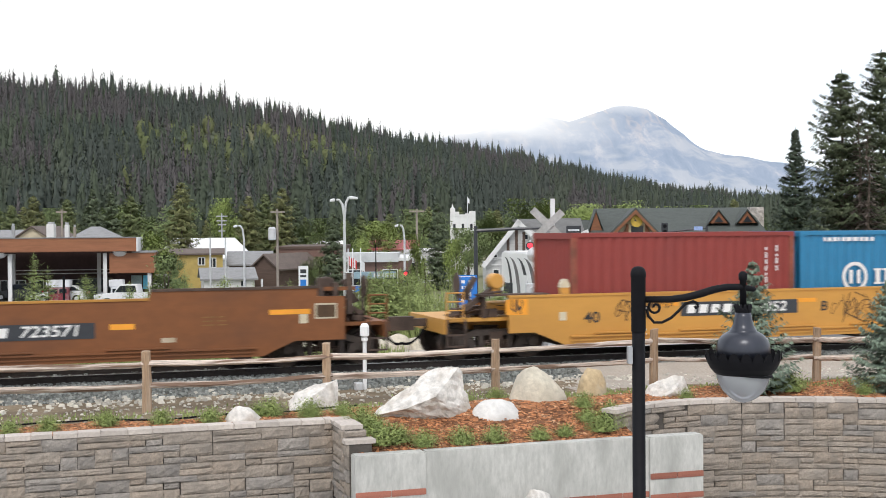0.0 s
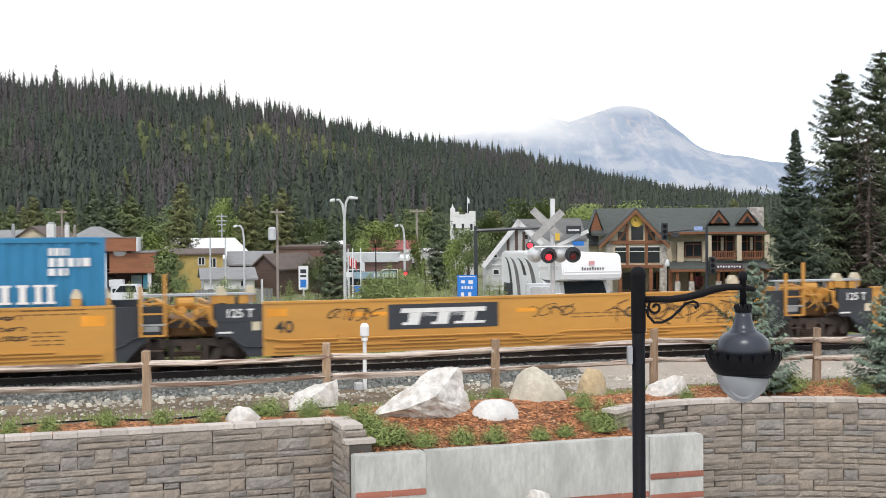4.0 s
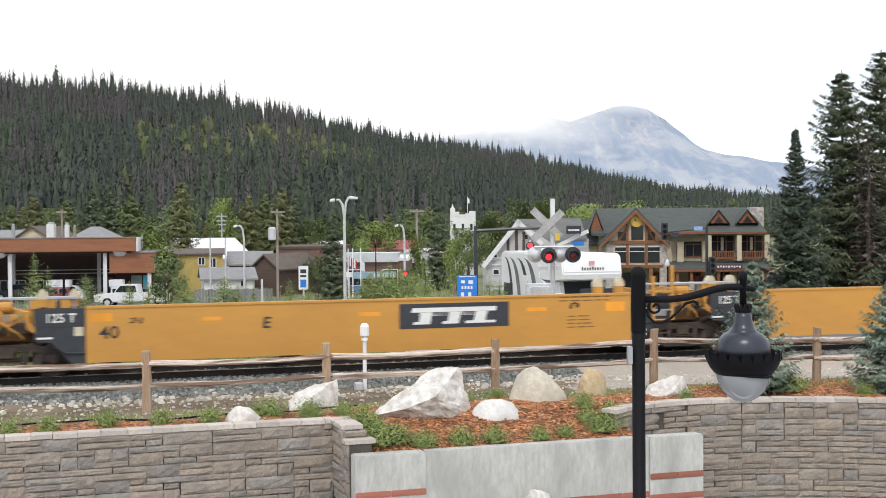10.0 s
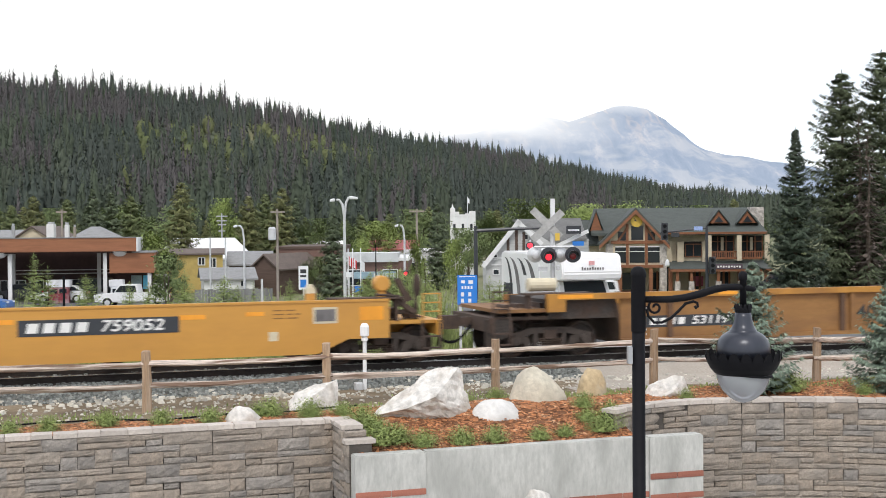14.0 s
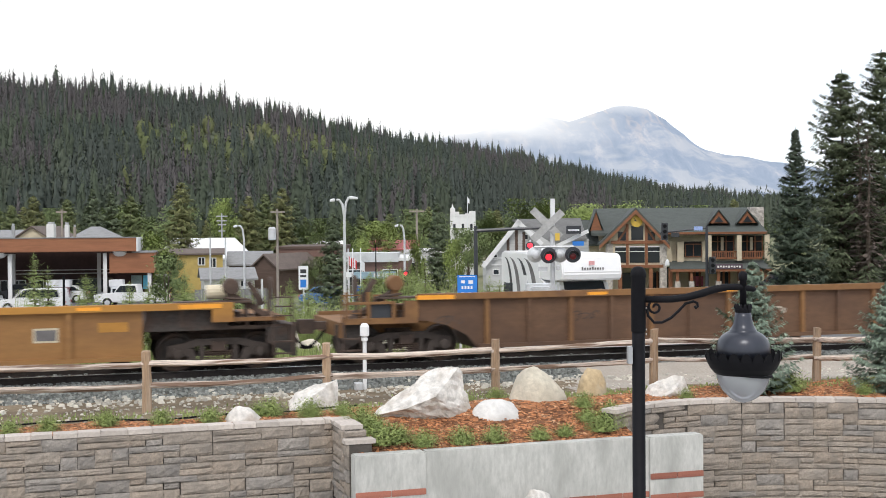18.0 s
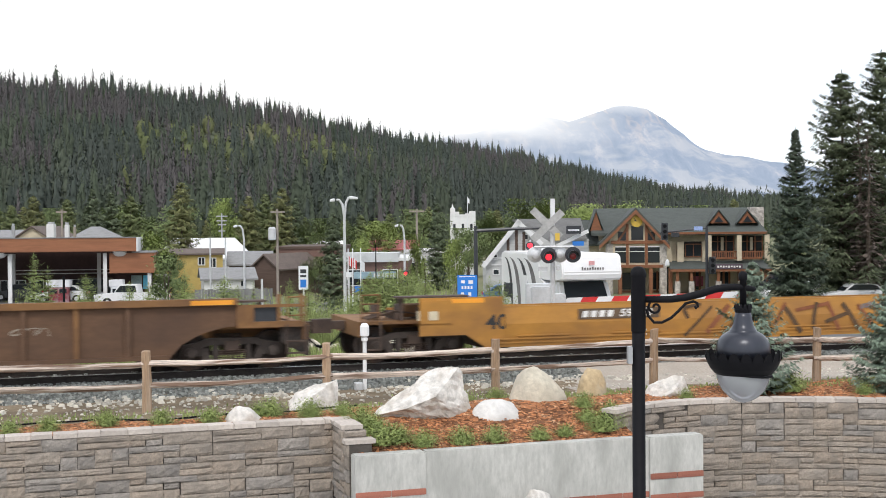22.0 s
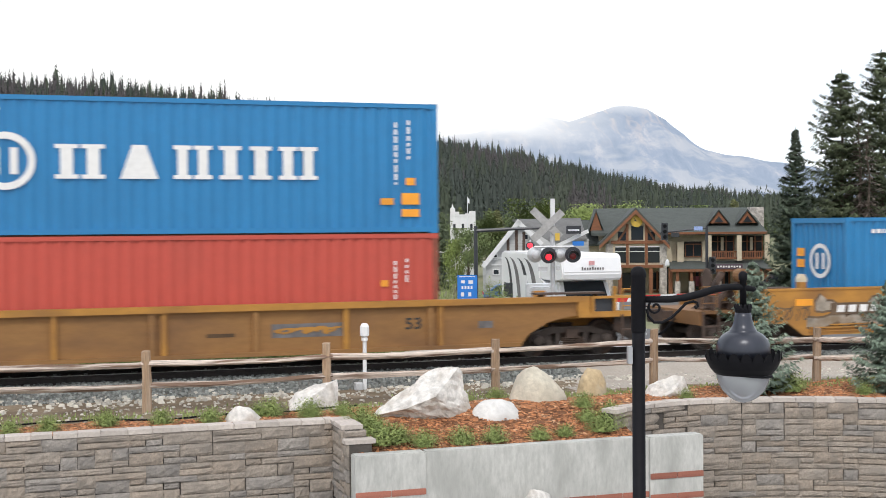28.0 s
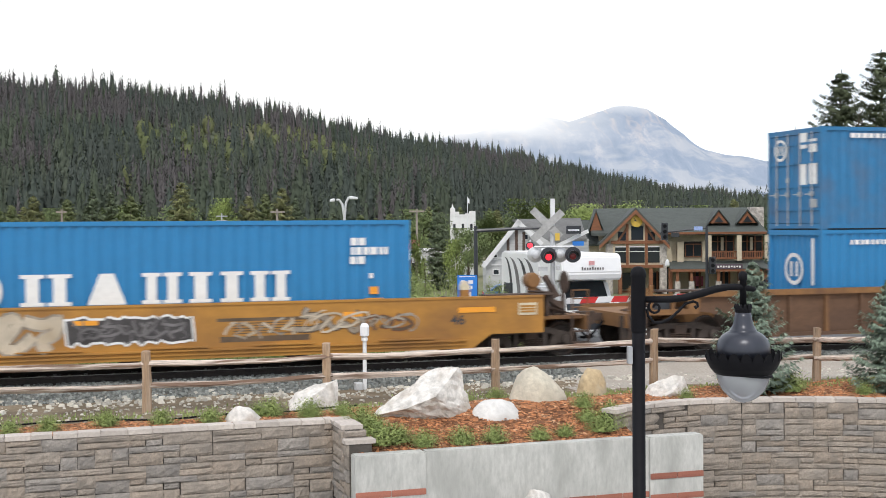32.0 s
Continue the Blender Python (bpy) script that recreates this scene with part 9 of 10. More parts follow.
def lodge():
    d = 110
    t = thing("lodge", facing(plan_u(1045, d), d, 0, -4), "two-storey timber lodge with dark roof and clock gable", "lodge")
    o = plan_u(1045, d)

    def X(x):
        return plan_u(x, d) - o

    def Z(y, x=1200):
        return plan_z(x, y, d)
    z0 = town_z(plan_u(1200, d), d) - 0.3
    # main walls and roof
    slab(t, "upper_wall", X(1062), X(1350), 1.2, 10, Z(470), Z(408), CREAM_WALL)
    slab(t, "lower_wall", X(1075), X(1350), 1.6, 10, z0, Z(470) - 0.01, CREAM_WALL)
    bm = bmesh.new()
    for (ya, za), (yb, zb) in (((-0.3, Z(412)), (5.2, Z(367))), ((5.2, Z(367)), (10.5, Z(412)))):
        v = [(X(1050) - 0.2, ya, za), (X(1352), ya, za), (X(1338), yb, zb), (X(1056), yb, zb)] if ya < 5 else [(X(1056), ya, za), (X(1338), ya, za), (X(1352), yb, zb), (X(1050), yb, zb)]
        a = [bm.verts.new(p) for p in v]
        b = [bm.verts.new((p[0], p[1], p[2] - 0.22)) for p in v]
        bm.faces.new(a)
        bm.faces.new(b[::-1])
        for i in range(4):
            bm.faces.new((a[i], a[(i + 1) % 4], b[(i + 1) % 4], b[i]))
    part("roof", bm, GREEN_ROOF, t, "dark green-grey shingle roof")
    slab(t, "eave_board", X(1180), X(1352), -0.4, -0.3, Z(415), Z(411), LODGE_WOOD)
    # clock gable
    gx0, gx1, gm = X(1070), X(1178), X(1122)
    ze, zr = Z(428, 1120), Z(372, 1120)
    bm = bmesh.new()
    prism(bm, [(gx0 + 0.3, Z(470)), (gx1 - 0.3, Z(470)), (gx1 - 0.3, ze + 0.1), (gm, zr - 0.25), (gx0 + 0.3, ze + 0.1)], -1.0, -0.8)
    part("gable_wall", bm, CREAM_WALL, t)
    slab(t, "gable_body", gx0 + 0.35, gx1 - 0.35, -0.79, 1.2, Z(470), ze, CREAM_WALL)
    for s, xe in ((-1, gx0 - 0.55), (1, gx1 + 0.1)):
        bm = bmesh.new()
        v = [(xe, -1.6, ze - 0.3), (xe, 4.6, ze - 0.3), (gm, 4.6, zr), (gm, -1.6, zr)]
        a = [bm.verts.new(p) for p in v]
        b = [bm.verts.new((p[0], p[1], p[2] + 0.2)) for p in v]
        bm.faces.new(a[::-1])
        bm.faces.new(b)
        for i in range(4):
            bm.faces.new((a[i], a[(i + 1) % 4], b[(i + 1) % 4], b[i]))
        part("gable_roof", bm, GREEN_ROOF, t)
        bm = bmesh.new()
        prism(bm, [(xe, ze - 0.3), (xe + 0.0, ze - 0.62), (gm, zr - 0.36), (gm, zr)], -1.72, -1.6)
        part("bargeboard", bm, LODGE_WOOD, t)
    for x in (1108, 1141):
        slab(t, "timber_post", X(x) - 0.11, X(x) + 0.11, -1.2, -1.0, Z(470), Z(396), LODGE_WOOD)
    for y in (428, 470):
        slab(t, "timber_beam", X(1080), X(1170), -1.22, -1.0, Z(y) - 0.14, Z(y) + 0.12, LODGE_WOOD)
    for a, b in (((1092, 426), (1107, 404)), ((1156, 426), (1142, 404))):
        bm = bmesh.new()
        strip(bm, [(X(a[0]), Z(a[1])), (X(b[0]), Z(b[1]))], 0.18, -1.1)
        part("brace", bm, LODGE_WOOD, t)
    for x0, x1 in ((1087, 1106), (1112, 1138), (1144, 1165)):
        slab(t, "gable_glass", X(x0), X(x1), -1.05, -1.01, Z(464), Z(437), WINDOW)
        slab(t, "transom", X(x0), X(x1), -1.08, -1.055, Z(445), Z(443.6), WHITE_PAINT)
        slab(t, "window_casing", X(x0), X(x1), -1.09, -1.052, Z(437), Z(435), WHITE_PAINT)
    slab(t, "gable_glass", X(1115), X(1136), -1.05, -1.01, Z(424), Z(400), WINDOW)
    for x0, x1 in ((1092, 1106), (1143, 1156)):
        slab(t, "gable_glass", X(x0), X(x1), -1.05, -1.01, Z(425), Z(410), WINDOW)
    bm = bmesh.new()
    lathe(bm, [(0.02, -1.3), (0.5, -1.3), (0.52, -1.26), (0.52, -1.1), (0.02, -1.1)], 24, "y", (gm + 0.1, 0, Z(392, 1120)))
    ck = part("clock", bm, CLOCK, t, "round yellow clock face")
    bm = bmesh.new()
    strip(bm, [(gm + 0.1, Z(392, 1120)), (gm - 0.16, Z(392, 1120) + 0.28)], 0.06, -1.32)
    part("clock_pointer", bm, BLACK_MARK, ck)
    bm = bmesh.new()
    strip(bm, [(gm + 0.1, Z(392, 1120)), (gm - 0.12, Z(392, 1120) + 0.1)], 0.07, -1.325)
    part("clock_pointer", bm, BLACK_MARK, ck)
    for x in (1077, 1170):
        slab(t, "stone_pier", X(x) - 0.3, X(x) + 0.3, -1.15, -0.5, z0, Z(430), FIELDSTONE)
    # middle bay
    # flat dark sheet behind the window, the room's shade in its colour
    slab(t, "bay_shade_sheet", X(1212), X(1244), 1.1, 1.19, Z(456), Z(428), INTERIOR_SHADE)
    window(t, X(1228), Z(444), 1.5, 1.2, 1.1, LODGE_WOOD, 2)
    for x in (1183, 1204, 1248):
        slab(t, "pilaster", X(x) - 0.28, X(x) + 0.28, 0.6, 1.2, Z(466), Z(428), CREAM_WALL)
    # balconies
    for x0, x1 in ((1256, 1300), (1308, 1350)):
        # no real recess: a flat sheet on the wall, its shade painted near-black
        slab(t, "balcony_shade_sheet", X(x0), X(x1), 1.1, 1.18, Z(460), Z(418), INTERIOR_SHADE)
        slab(t, "curtain", X((x0 + x1) / 2) - 0.12, X((x0 + x1) / 2) + 0.12, 0.95, 1.0, Z(444), Z(421), CREAM_WALL)
        for q in (0.04, 0.33, 0.66, 0.96):
            slab(t, "window_post", X(x0 + (x1 - x0) * q) - 0.04, X(x0 + (x1 - x0) * q) + 0.04, 1.0, 1.09, Z(458), Z(419), LODGE_WOOD)
        slab(t, "window_transom", X(x0) + 0.05, X(x1) - 0.05, 1.01, 1.08, Z(429), Z(427.6), LODGE_WOOD)
        for q in (0.12, 0.42, 0.75):
            slab(t, "pane", X(x0 + (x1 - x0) * q), X(x0 + (x1 - x0) * (q + 0.17)), 1.03, 1.06, Z(457), Z(430), WINDOW)
        slab(t, "balcony_rail", X(x0), X(x1), -0.1, 0.0, Z(447), Z(445), LODGE_WOOD)
        slab(t, "balcony_rail", X(x0), X(x1), -0.1, 0.0, Z(459), Z(456), LODGE_WOOD)
        n = 14
        for k in range(n):
            xx = X(x0) + (X(x1) - X(x0)) * (k + 0.5) / n
            slab(t, "baluster", xx - 0.035, xx + 0.035, -0.07, -0.03, Z(456), Z(447), LODGE_WOOD)
    for x in (1252, 1304, 1352):
        slab(t, "balcony_column", X(x) - 0.2, X(x) + 0.2, -0.3, 0.1, Z(462), Z(415), CREAM_WALL)
    # canopy roof over the pavement
    bm = bmesh.new()
    prism_pts = [(-2.4, Z(476)), (-2.4, Z(474)), (1.2, Z(462)), (1.2, Z(476))]
    a = [bm.verts.new((X(1180), y, z)) for y, z in prism_pts]
    b = [bm.verts.new((X(1352), y, z)) for y, z in prism_pts]
    bm.faces.new(a)
    bm.faces.new(b[::-1])
    for i in range(4):
        bm.faces.new((a[i], b[i], b[(i + 1) % 4], a[(i + 1) % 4]))
    part("canopy_roof", bm, GREEN_ROOF, t)
    slab(t, "canopy_beam", X(1180), X(1352), -2.5, -2.41, Z(479), Z(475), LODGE_WOOD)
    slab(t, "sign_board", X(1256), X(1302), -2.55, -2.51, Z(475), Z(466), mat("dark_sign_board", (0.1, 0.07, 0.09), 0.6))
    for q in range(9):
        slab(t, "sign_shape", X(1259 + q * 4.6), X(1262 + q * 4.6), -2.58, -2.552, Z(472.5 - (q % 2)), Z(469), WHITE_PAINT)
    for x in (1192, 1216, 1262, 1300, 1342):
        slab(t, "stone_pier", X(x) - 0.22, X(x) + 0.22, -2.4, -1.9, z0, Z(496), FIELDSTONE)
        slab(t, "canopy_post", X(x) - 0.12, X(x) + 0.12, -2.3, -2.05, Z(496), Z(479) - 0.01, LODGE_WOOD)
    for x in (1095, 1148, 1182):
        slab(t, "timber_post", X(x) - 0.16, X(x) + 0.16, -1.5, -1.2, z0, Z(474), LODGE_WOOD)
    for x0, x1 in ((1100, 1142), (1152, 1178), (1222, 1240), (1272, 1292), (1308, 1334)):
        slab(t, "shop_glass", X(x0), X(x1), 1.5, 1.59, z0 + 0.6, Z(483), WINDOW)
        for xx in (x0, (x0 + x1) / 2, x1):
            slab(t, "shop_frame", X(xx) - 0.09, X(xx) + 0.09, 1.42, 1.49, z0 + 0.5, Z(481), LODGE_WOOD)
        slab(t, "shop_sill", X(x0) - 0.1, X(x1) + 0.1, 1.36, 1.49, z0 + 0.35, z0 + 0.5, LODGE_WOOD)
    slab(t, "red_poster", X(1228), X(1246), 1.42, 1.48, Z(508), Z(490), mat("red_blue_poster", (0.4, 0.1, 0.14), 0.6, scale=2, var=0.8))
    # dormers and chimney
    for x in (1272, 1322):
        tri_wall(t, "dormer_gable", X(x) - 0.8, X(x) + 0.8, 0.9, 1.1, Z(396), Z(375), LODGE_WOOD)
        tri_wall(t, "dormer_glass", X(x) - 0.4, X(x) + 0.4, 0.8, 0.88, Z(394), Z(383), WINDOW)
        gable(t, "dormer_roof", X(x) - 0.85, X(x) + 0.85, 0.9, 4.6, Z(396), Z(371), GREEN_ROOF, "y", 0.12, 0.15)
    slab(t, "chimney", X(1336), X(1360), 3.4, 5.0, Z(410), Z(367), FIELDSTONE, "pale fieldstone chimney stack")
    tri_wall(t, "dormer_gable", X(1045), X(1066), 0.3, 0.5, Z(408), Z(374), LODGE_WOOD)
    gable(t, "dormer_roof", X(1045), X(1066), 0.3, 4.6, Z(408), Z(370), GREEN_ROOF, "y", 0.12, 0.15)
    slab(t, "west_wing", X(1030), X(1064), 2.5, 9, z0, Z(432), CREAM_WALL)
    gable(t, "wing_roof", X(1030), X(1064), 2.0, 9, Z(432), Z(388), GREEN_ROOF, "x", 0.15, 0.3)


lodge()


# ---- poles, lights, signs ----
def pole(u, d, top, r, m, label, name="utility_pole", category="pole", group="poles"):
    p = thing(name, facing(u, d, 0), label, category, group)
    z0 = town_z(u, d) - 0.3
    bm = bmesh.new()
    tube(bm, [(0, 0, z0), (0, 0, (z0 + top) / 2), (0, 0, top)], [r, r * 0.9, r * 0.75], 10)
    part("shaft", bm, m, p)
    return p


def cobra(p, x, z0, z1, reach, m):
    """A curved arm and its lamp head."""
    bm = bmesh.new()
    s = 1 if reach > 0 else -1
    tube(bm, [(x, 0, z0), (x + reach * 0.25, 0, z0 + (z1 - z0) * 0.75), (x + reach * 0.65, 0, z1), (x + reach, 0, z1)], 0.07, 8)
    a = part("lamp_arm", bm, m, p)
    bm = bmesh.new()
    prism(bm, [(x + reach - 0.1, z1 - 0.1), (x + reach + s * 0.38, z1 - 0.12), (x + reach + s * 0.38, z1 + 0.02), (x + reach - 0.1, z1 + 0.1)][::s], -0.16, 0.16)
    bmesh.ops.bevel(bm, geom=list(bm.edges), offset=0.04, segments=1, affect="EDGES")
    part("lamp_head", bm, SIGN_WHITE, p)


p = pole(-5.695, 72, 3.713, 0.1, SILVER, "tall silver street light with two arms", "street_light", "street light", "street lights")
cobra(p, 0, 3.681, 4.728, -0.45, SILVER)
cobra(p, 0, 3.681, 4.859, 0.4, SILVER)
p = pole(-14.880, 93, 2.255, 0.1, SILVER, "silver street light with one arm", "street_light", "street light", "street lights")
cobra(p, 0, 2.241, 3.305, -0.4, SILVER)
p = pole(-2.875, 93, 2.169, 0.1, SILVER, "silver street light with one arm", "street_light", "street light", "street lights")
cobra(p, 0, 2.158, 3.263, -0.35, SILVER)
p = pole(-12.652, 95, 4.594, 0.11, WOOD_POLE, "wooden utility pole with a transformer")
slab(p, "crossarm", -0.5, 0.6, -0.2, -0.1, 4.291, 4.421, WOOD_POLE)
bm = bmesh.new()
lathe(bm, [(0.28, 2.221), (0.3, 2.307), (0.3, 3.084), (0.2, 3.214)], 12, "z", (-0.35, -0.3, 0))
part("transformer", bm, SILVER, p)
p = pole(-2.091, 100, 4.592, 0.11, WOOD_POLE, "leaning wooden utility pole")
slab(p, "crossarm", -0.6, 0.6, -0.2, -0.1, 4.319, 4.456, WOOD_POLE)
p = pole(-36.764, 120, 5.081, 0.13, WOOD_POLE, "wooden utility pole behind the station")
slab(p, "crossarm", -0.5, 0.5, -0.2, -0.1, 4.753, 4.917, WOOD_POLE)
p = pole(-26.659, 150, 4.961, 0.1, GREY_METAL, "grey lattice aerial mast", "aerial_mast", "mast")
for k, y in enumerate((382, 390, 397, 408)):
    slab(p, "dipole", -0.7 + 0.1 * k, 0.7 - 0.1 * k, -0.06, 0.06, plan_z(393, y + 2, 150), plan_z(393, y, 150), GREY_METAL)
for x, d, y0, m, lab in ((463, 42, 494, SILVER, "thin white marker post in the grass"), (112, 42, 489, BLACK_IRON, "thin black post beside the grass"), (372, 100, 421, SILVER, "thin pale flag pole"), (399, 100, 421, SILVER, "thin pale flag pole"),
                        (665, 95, 432, BLACK_IRON, "dark thin signal pole")):
    pole(plan_u(x, d), d, plan_z(x, y0, d), 0.05 if d < 98 else 0.08, m, lab, "slim_post", "post", "slim posts")


def flag(x, d, y0, y1, red, label):
    p = pole(plan_u(x, d), d, plan_z(x, y0, d), 0.045, SIGN_WHITE, label, "flag_pole", "flag pole", "flag poles")
    bm = bmesh.new()
    n = 6
    w, z1, z0 = 0.24, plan_z(x, y1, d), plan_z(x, y1, d) - 0.55
    for i in range(n):
        a, b = i / n * w, (i + 1) / n * w
        va = [bm.verts.new((q, 0.08 * math.sin(q * 7), z - 0.9 * q)) for q, z in ((a, z0), (b, z0), (b, z1), (a, z1))]
        f = bm.faces.new(va)
        f.material_index = 1 if red and i in (0, 1, 4, 5) else 0
    part("flag", bm, [SIGN_WHITE, SIGN_RED], p)


flag(616, 74, 440, 452, True, "flag pole with a red and white flag")
flag(624, 76, 440, 456, True, "flag pole with a red and white flag")
flag(638, 75, 440, 460, False, "white flag pole with a pale flag")
flag(828, 150, 349, 350, False, "flag pole with a white flag on the tower")


def board(x0, x1, y0, y1, d, m, label, legs=2, name="sign_board", category="sign"):
    b = thing(name, facing(plan_u((x0 + x1) / 2, d), d, 0), label, category)
    w = plan_u(x1, d) - plan_u(x0, d)
    xm = (x0 + x1) / 2
    slab(b, "panel", -w / 2, w / 2, -0.03, 0.03, plan_z(xm, y1, d), plan_z(xm, y0, d), m, "", 0.01)
    for k in range(legs):
        q = 0 if legs == 1 else (-1 + 2 * k) * w * 0.35
        slab(b, "leg", q - 0.04, q + 0.04, 0.031, 0.1, town_z(plan_u(xm, d), d) - 0.2, plan_z(xm, y0 + 3, d), SILVER)
    return b, w


b, w = board(809, 844, 487, 540, 41, BLUE_SIGN, "blue information sign with white pictograms")
for i in range(2):
    zz = 1.296
    slab(b, "pictogram", (-0.13 + 0.24 * i) - 0.07, (-0.13 + 0.24 * i) + 0.05 + 0.03 * i, -0.036, -0.031, zz - 0.05 - 0.02 * i, zz + 0.05, SIGN_WHITE)
for i in range(2):
    for y in (521, 532):
        zz = plan_z(826, y, 41)
        slab(b, "pictogram", -0.16 + 0.24 * i - 0.05, -0.16 + 0.24 * i + 0.05, -0.036, -0.031, zz - 0.07, zz + 0.06, SIGN_WHITE)
for i in range(4):
    zz = 1.110
    slab(b, "pictogram", -0.19 + 0.1 * i, -0.13 + 0.1 * i, -0.036, -0.031, zz - 0.05, zz + 0.05, SIGN_WHITE)
slab(b, "caption_bar", -w * 0.4, w * 0.4, -0.036, -0.031, 1.454, 1.482, SIGN_WHITE)
b, w = board(528, 545, 471, 513, 60, SIGN_WHITE, "white upright sign with blue bars", 1)
for y0, y1, m in ((477, 484, CAR_DARK), (487, 491, CAR_DARK), (495, 509, BLUE_SIGN)):
    slab(b, "sign_bars", -w * 0.32, w * 0.3, -0.036, -0.031, plan_z(536, y1, 60), plan_z(536, y0, 60), m)
b, w = board(627, 642, 507, 518, 60, BLUE_SIGN, "small blue square road sign", 1)
b, w = board(612, 622, 482, 491, 70, SIGN_WHITE, "small white road sign", 1)


# Traffic signals at the crossroads
def signal_head(p, x, y, z, m=None, lit=False):
    bm = bmesh.new()
    box(bm, x - 0.2, x + 0.2, y - 0.15, y + 0.1, z - 0.55, z + 0.55)
    h = part("signal_head", bm, m or CAR_DARK, p)
    for k in range(3):
        bm = bmesh.new()
        lathe(bm, [(0.12, y - 0.22), (0.13, y - 0.15)], 14, "y", (x, 0, z + 0.35 - 0.35 * k))
        part("lens", bm, RED_GLOW if lit and k == 0 else BLACK_IRON, h)


p = pole(16.982, 80, 3.070, 0.12, CAR_DARK, "black traffic signal pole with a mast arm", "traffic_signal", "traffic light", "traffic lights")
bm = bmesh.new()
tube(bm, [(0, 0, 2.924), (-1.5, 0, 2.788), (-3.0, 0, 2.652)], 0.06, 8)
part("mast_arm", bm, CAR_DARK, p)
signal_head(p, 14.255 - 16.982, 0, 2.725)
slab(p, "side_signal_head", -2.27, -1.8, -0.2, 0.1, 2.36, 2.66, CAR_DARK)
signal_head(p, 0.3, -0.2, 0.524)
slab(p, "street_sign", 16.145 - 16.982, 16.691 - 16.982, -0.1, -0.06, 2.783, 3.037, mat("pale_blue_sign", (0.3, 0.4, 0.7), 0.5))
p = pole(1.635, 62, 3.159, 0.12, CAR_DARK, "dark traffic signal pole with a long arm", "traffic_signal", "traffic light", "traffic lights")
bm = bmesh.new()
tube(bm, [(0, 0, 2.904), (1.5, 0, 2.978), (3.9, 0, 3.045)], [0.09, 0.08, 0.05], 8)
part("mast_arm", bm, CAR_DARK, p)
p = pole(18.045, 100, -0.097, 0.05, BLACK_IRON, "slim black lamp post on the pavement", "lamp_post", "street lamp", "street lights")
bm = bmesh.new()
lathe(bm, [(0.12, -0.188), (0.2, -0.097), (0.14, 0.267), (0.04, 0.403)], 10)
part("lantern", bm, SIGN_WHITE, p)
p = pole(-2.091 - 0.5, 86, 0.162, 0.06, BLACK_IRON, "far traffic signal showing red", "traffic_signal", "traffic light", "traffic lights")
signal_head(p, 0, -0.05, -0.073 - 0.35, None, True)


# Level crossing signal
BLADE_GREY = mat("weathered_blade_back", (0.42, 0.42, 0.41), 0.6, 0.2, scale=9, var=0.2, stain=(0.3, 0.3, 0.28), stain_scale=3, stain_amt=0.6)
def crossing_signal():
    d = 34.0
    s = thing("crossing_signal", facing(plan_u(978, d), d, 0), "grey level crossing signal with crossbuck and red lights", "crossing signal")
    z0 = town_z(plan_u(978, d), d)

    def X(x):
        return plan_u(x, d) - plan_u(978, d)

    def Z(y):
        return plan_z(978, y, d)
    bm = bmesh.new()
    tube(bm, [(0, 0, z0), (0, 0, Z(385))], 0.065, 14)
    part("mast", bm, SILVER, s)
    bm = bmesh.new()
    lathe(bm, [(0.25, z0), (0.25, z0 + 0.06), (0.1, z0 + 0.3), (0.08, z0 + 0.32)], 12)
    part("mast_base", bm, SILVER, s)
    slab(s, "number_sign", X(974), X(982), -0.09, -0.07, Z(388), Z(352), SIGN_WHITE)
    for (xa, ya), (xb, yb), yy in (((942, 371), (992, 420), -0.1), ((995, 375), (942, 425), -0.13)):
        bm = bmesh.new()
        strip(bm, [(X(xa), Z(ya)), (X(xb), Z(yb))], 0.2, yy)
        ext = bmesh.ops.extrude_face_region(bm, geom=list(bm.faces))
        bmesh.ops.translate(bm, verts=[v for v in ext["geom"] if isinstance(v, bmesh.types.BMVert)], vec=(0, 0.02, 0))
        part("crossbuck_blade", bm, BLADE_GREY, s, "bare grey back of a crossbuck blade")
    slab(s, "yellow_plate", X(982), X(990), -0.12, -0.1, Z(426), Z(413), CLOCK)
    bm = bmesh.new()
    tube(bm, [(X(945), -0.05, Z(437)), (X(1015), -0.05, Z(437))], 0.03, 8)
    part("light_arm", bm, SILVER, s)
    for x, yv, front in ((947, 451, False), (970, 452, True), (991, 451, False), (1013, 451, True)):
        bm = bmesh.new()
        y0 = -0.18 if front else 0.02
        lathe(bm, [(0.21, y0), (0.22, y0 + 0.03), (0.02, y0 + 0.03)], 24, "y", (X(x), 0, Z(yv)))
        disc = part("background_disc", bm, CAR_DARK if front else SILVER, s)
        if front:
            bm = bmesh.new()
            lathe(bm, [(0.02, y0 - 0.04), (0.075, y0 - 0.035), (0.088, y0 - 0.002)], 20, "y", (X(x), 0, Z(yv + 3)))
            part("red_lens", bm, RED_GLOW if x < 1000 else RED_DIM, disc)
            bm = bmesh.new()
            n = 12
            for i in range(n):
                a0, a1 = math.pi * (-0.1 + 1.2 * i / n), math.pi * (-0.1 + 1.2 * (i + 1) / n)
                vs = [(X(x) + 0.15 * math.cos(a), y, Z(yv + 2) + 0.15 * math.sin(a)) for a, y in ((a0, y0), (a1, y0), (a1, y0 - 0.3), (a0, y0 - 0.3))]
                bm.faces.new([bm.verts.new(v) for v in vs])
            part("hood", bm, CAR_DARK, disc)
        else:
            bm = bmesh.new()
            lathe(bm, [(0.03, y0 - 0.16), (0.1, y0 - 0.14), (0.14, y0 - 0.06), (0.2, y0 - 0.004)], 20, "y", (X(x), 0, Z(yv)))
            part("lamp_back", bm, SILVER, disc)
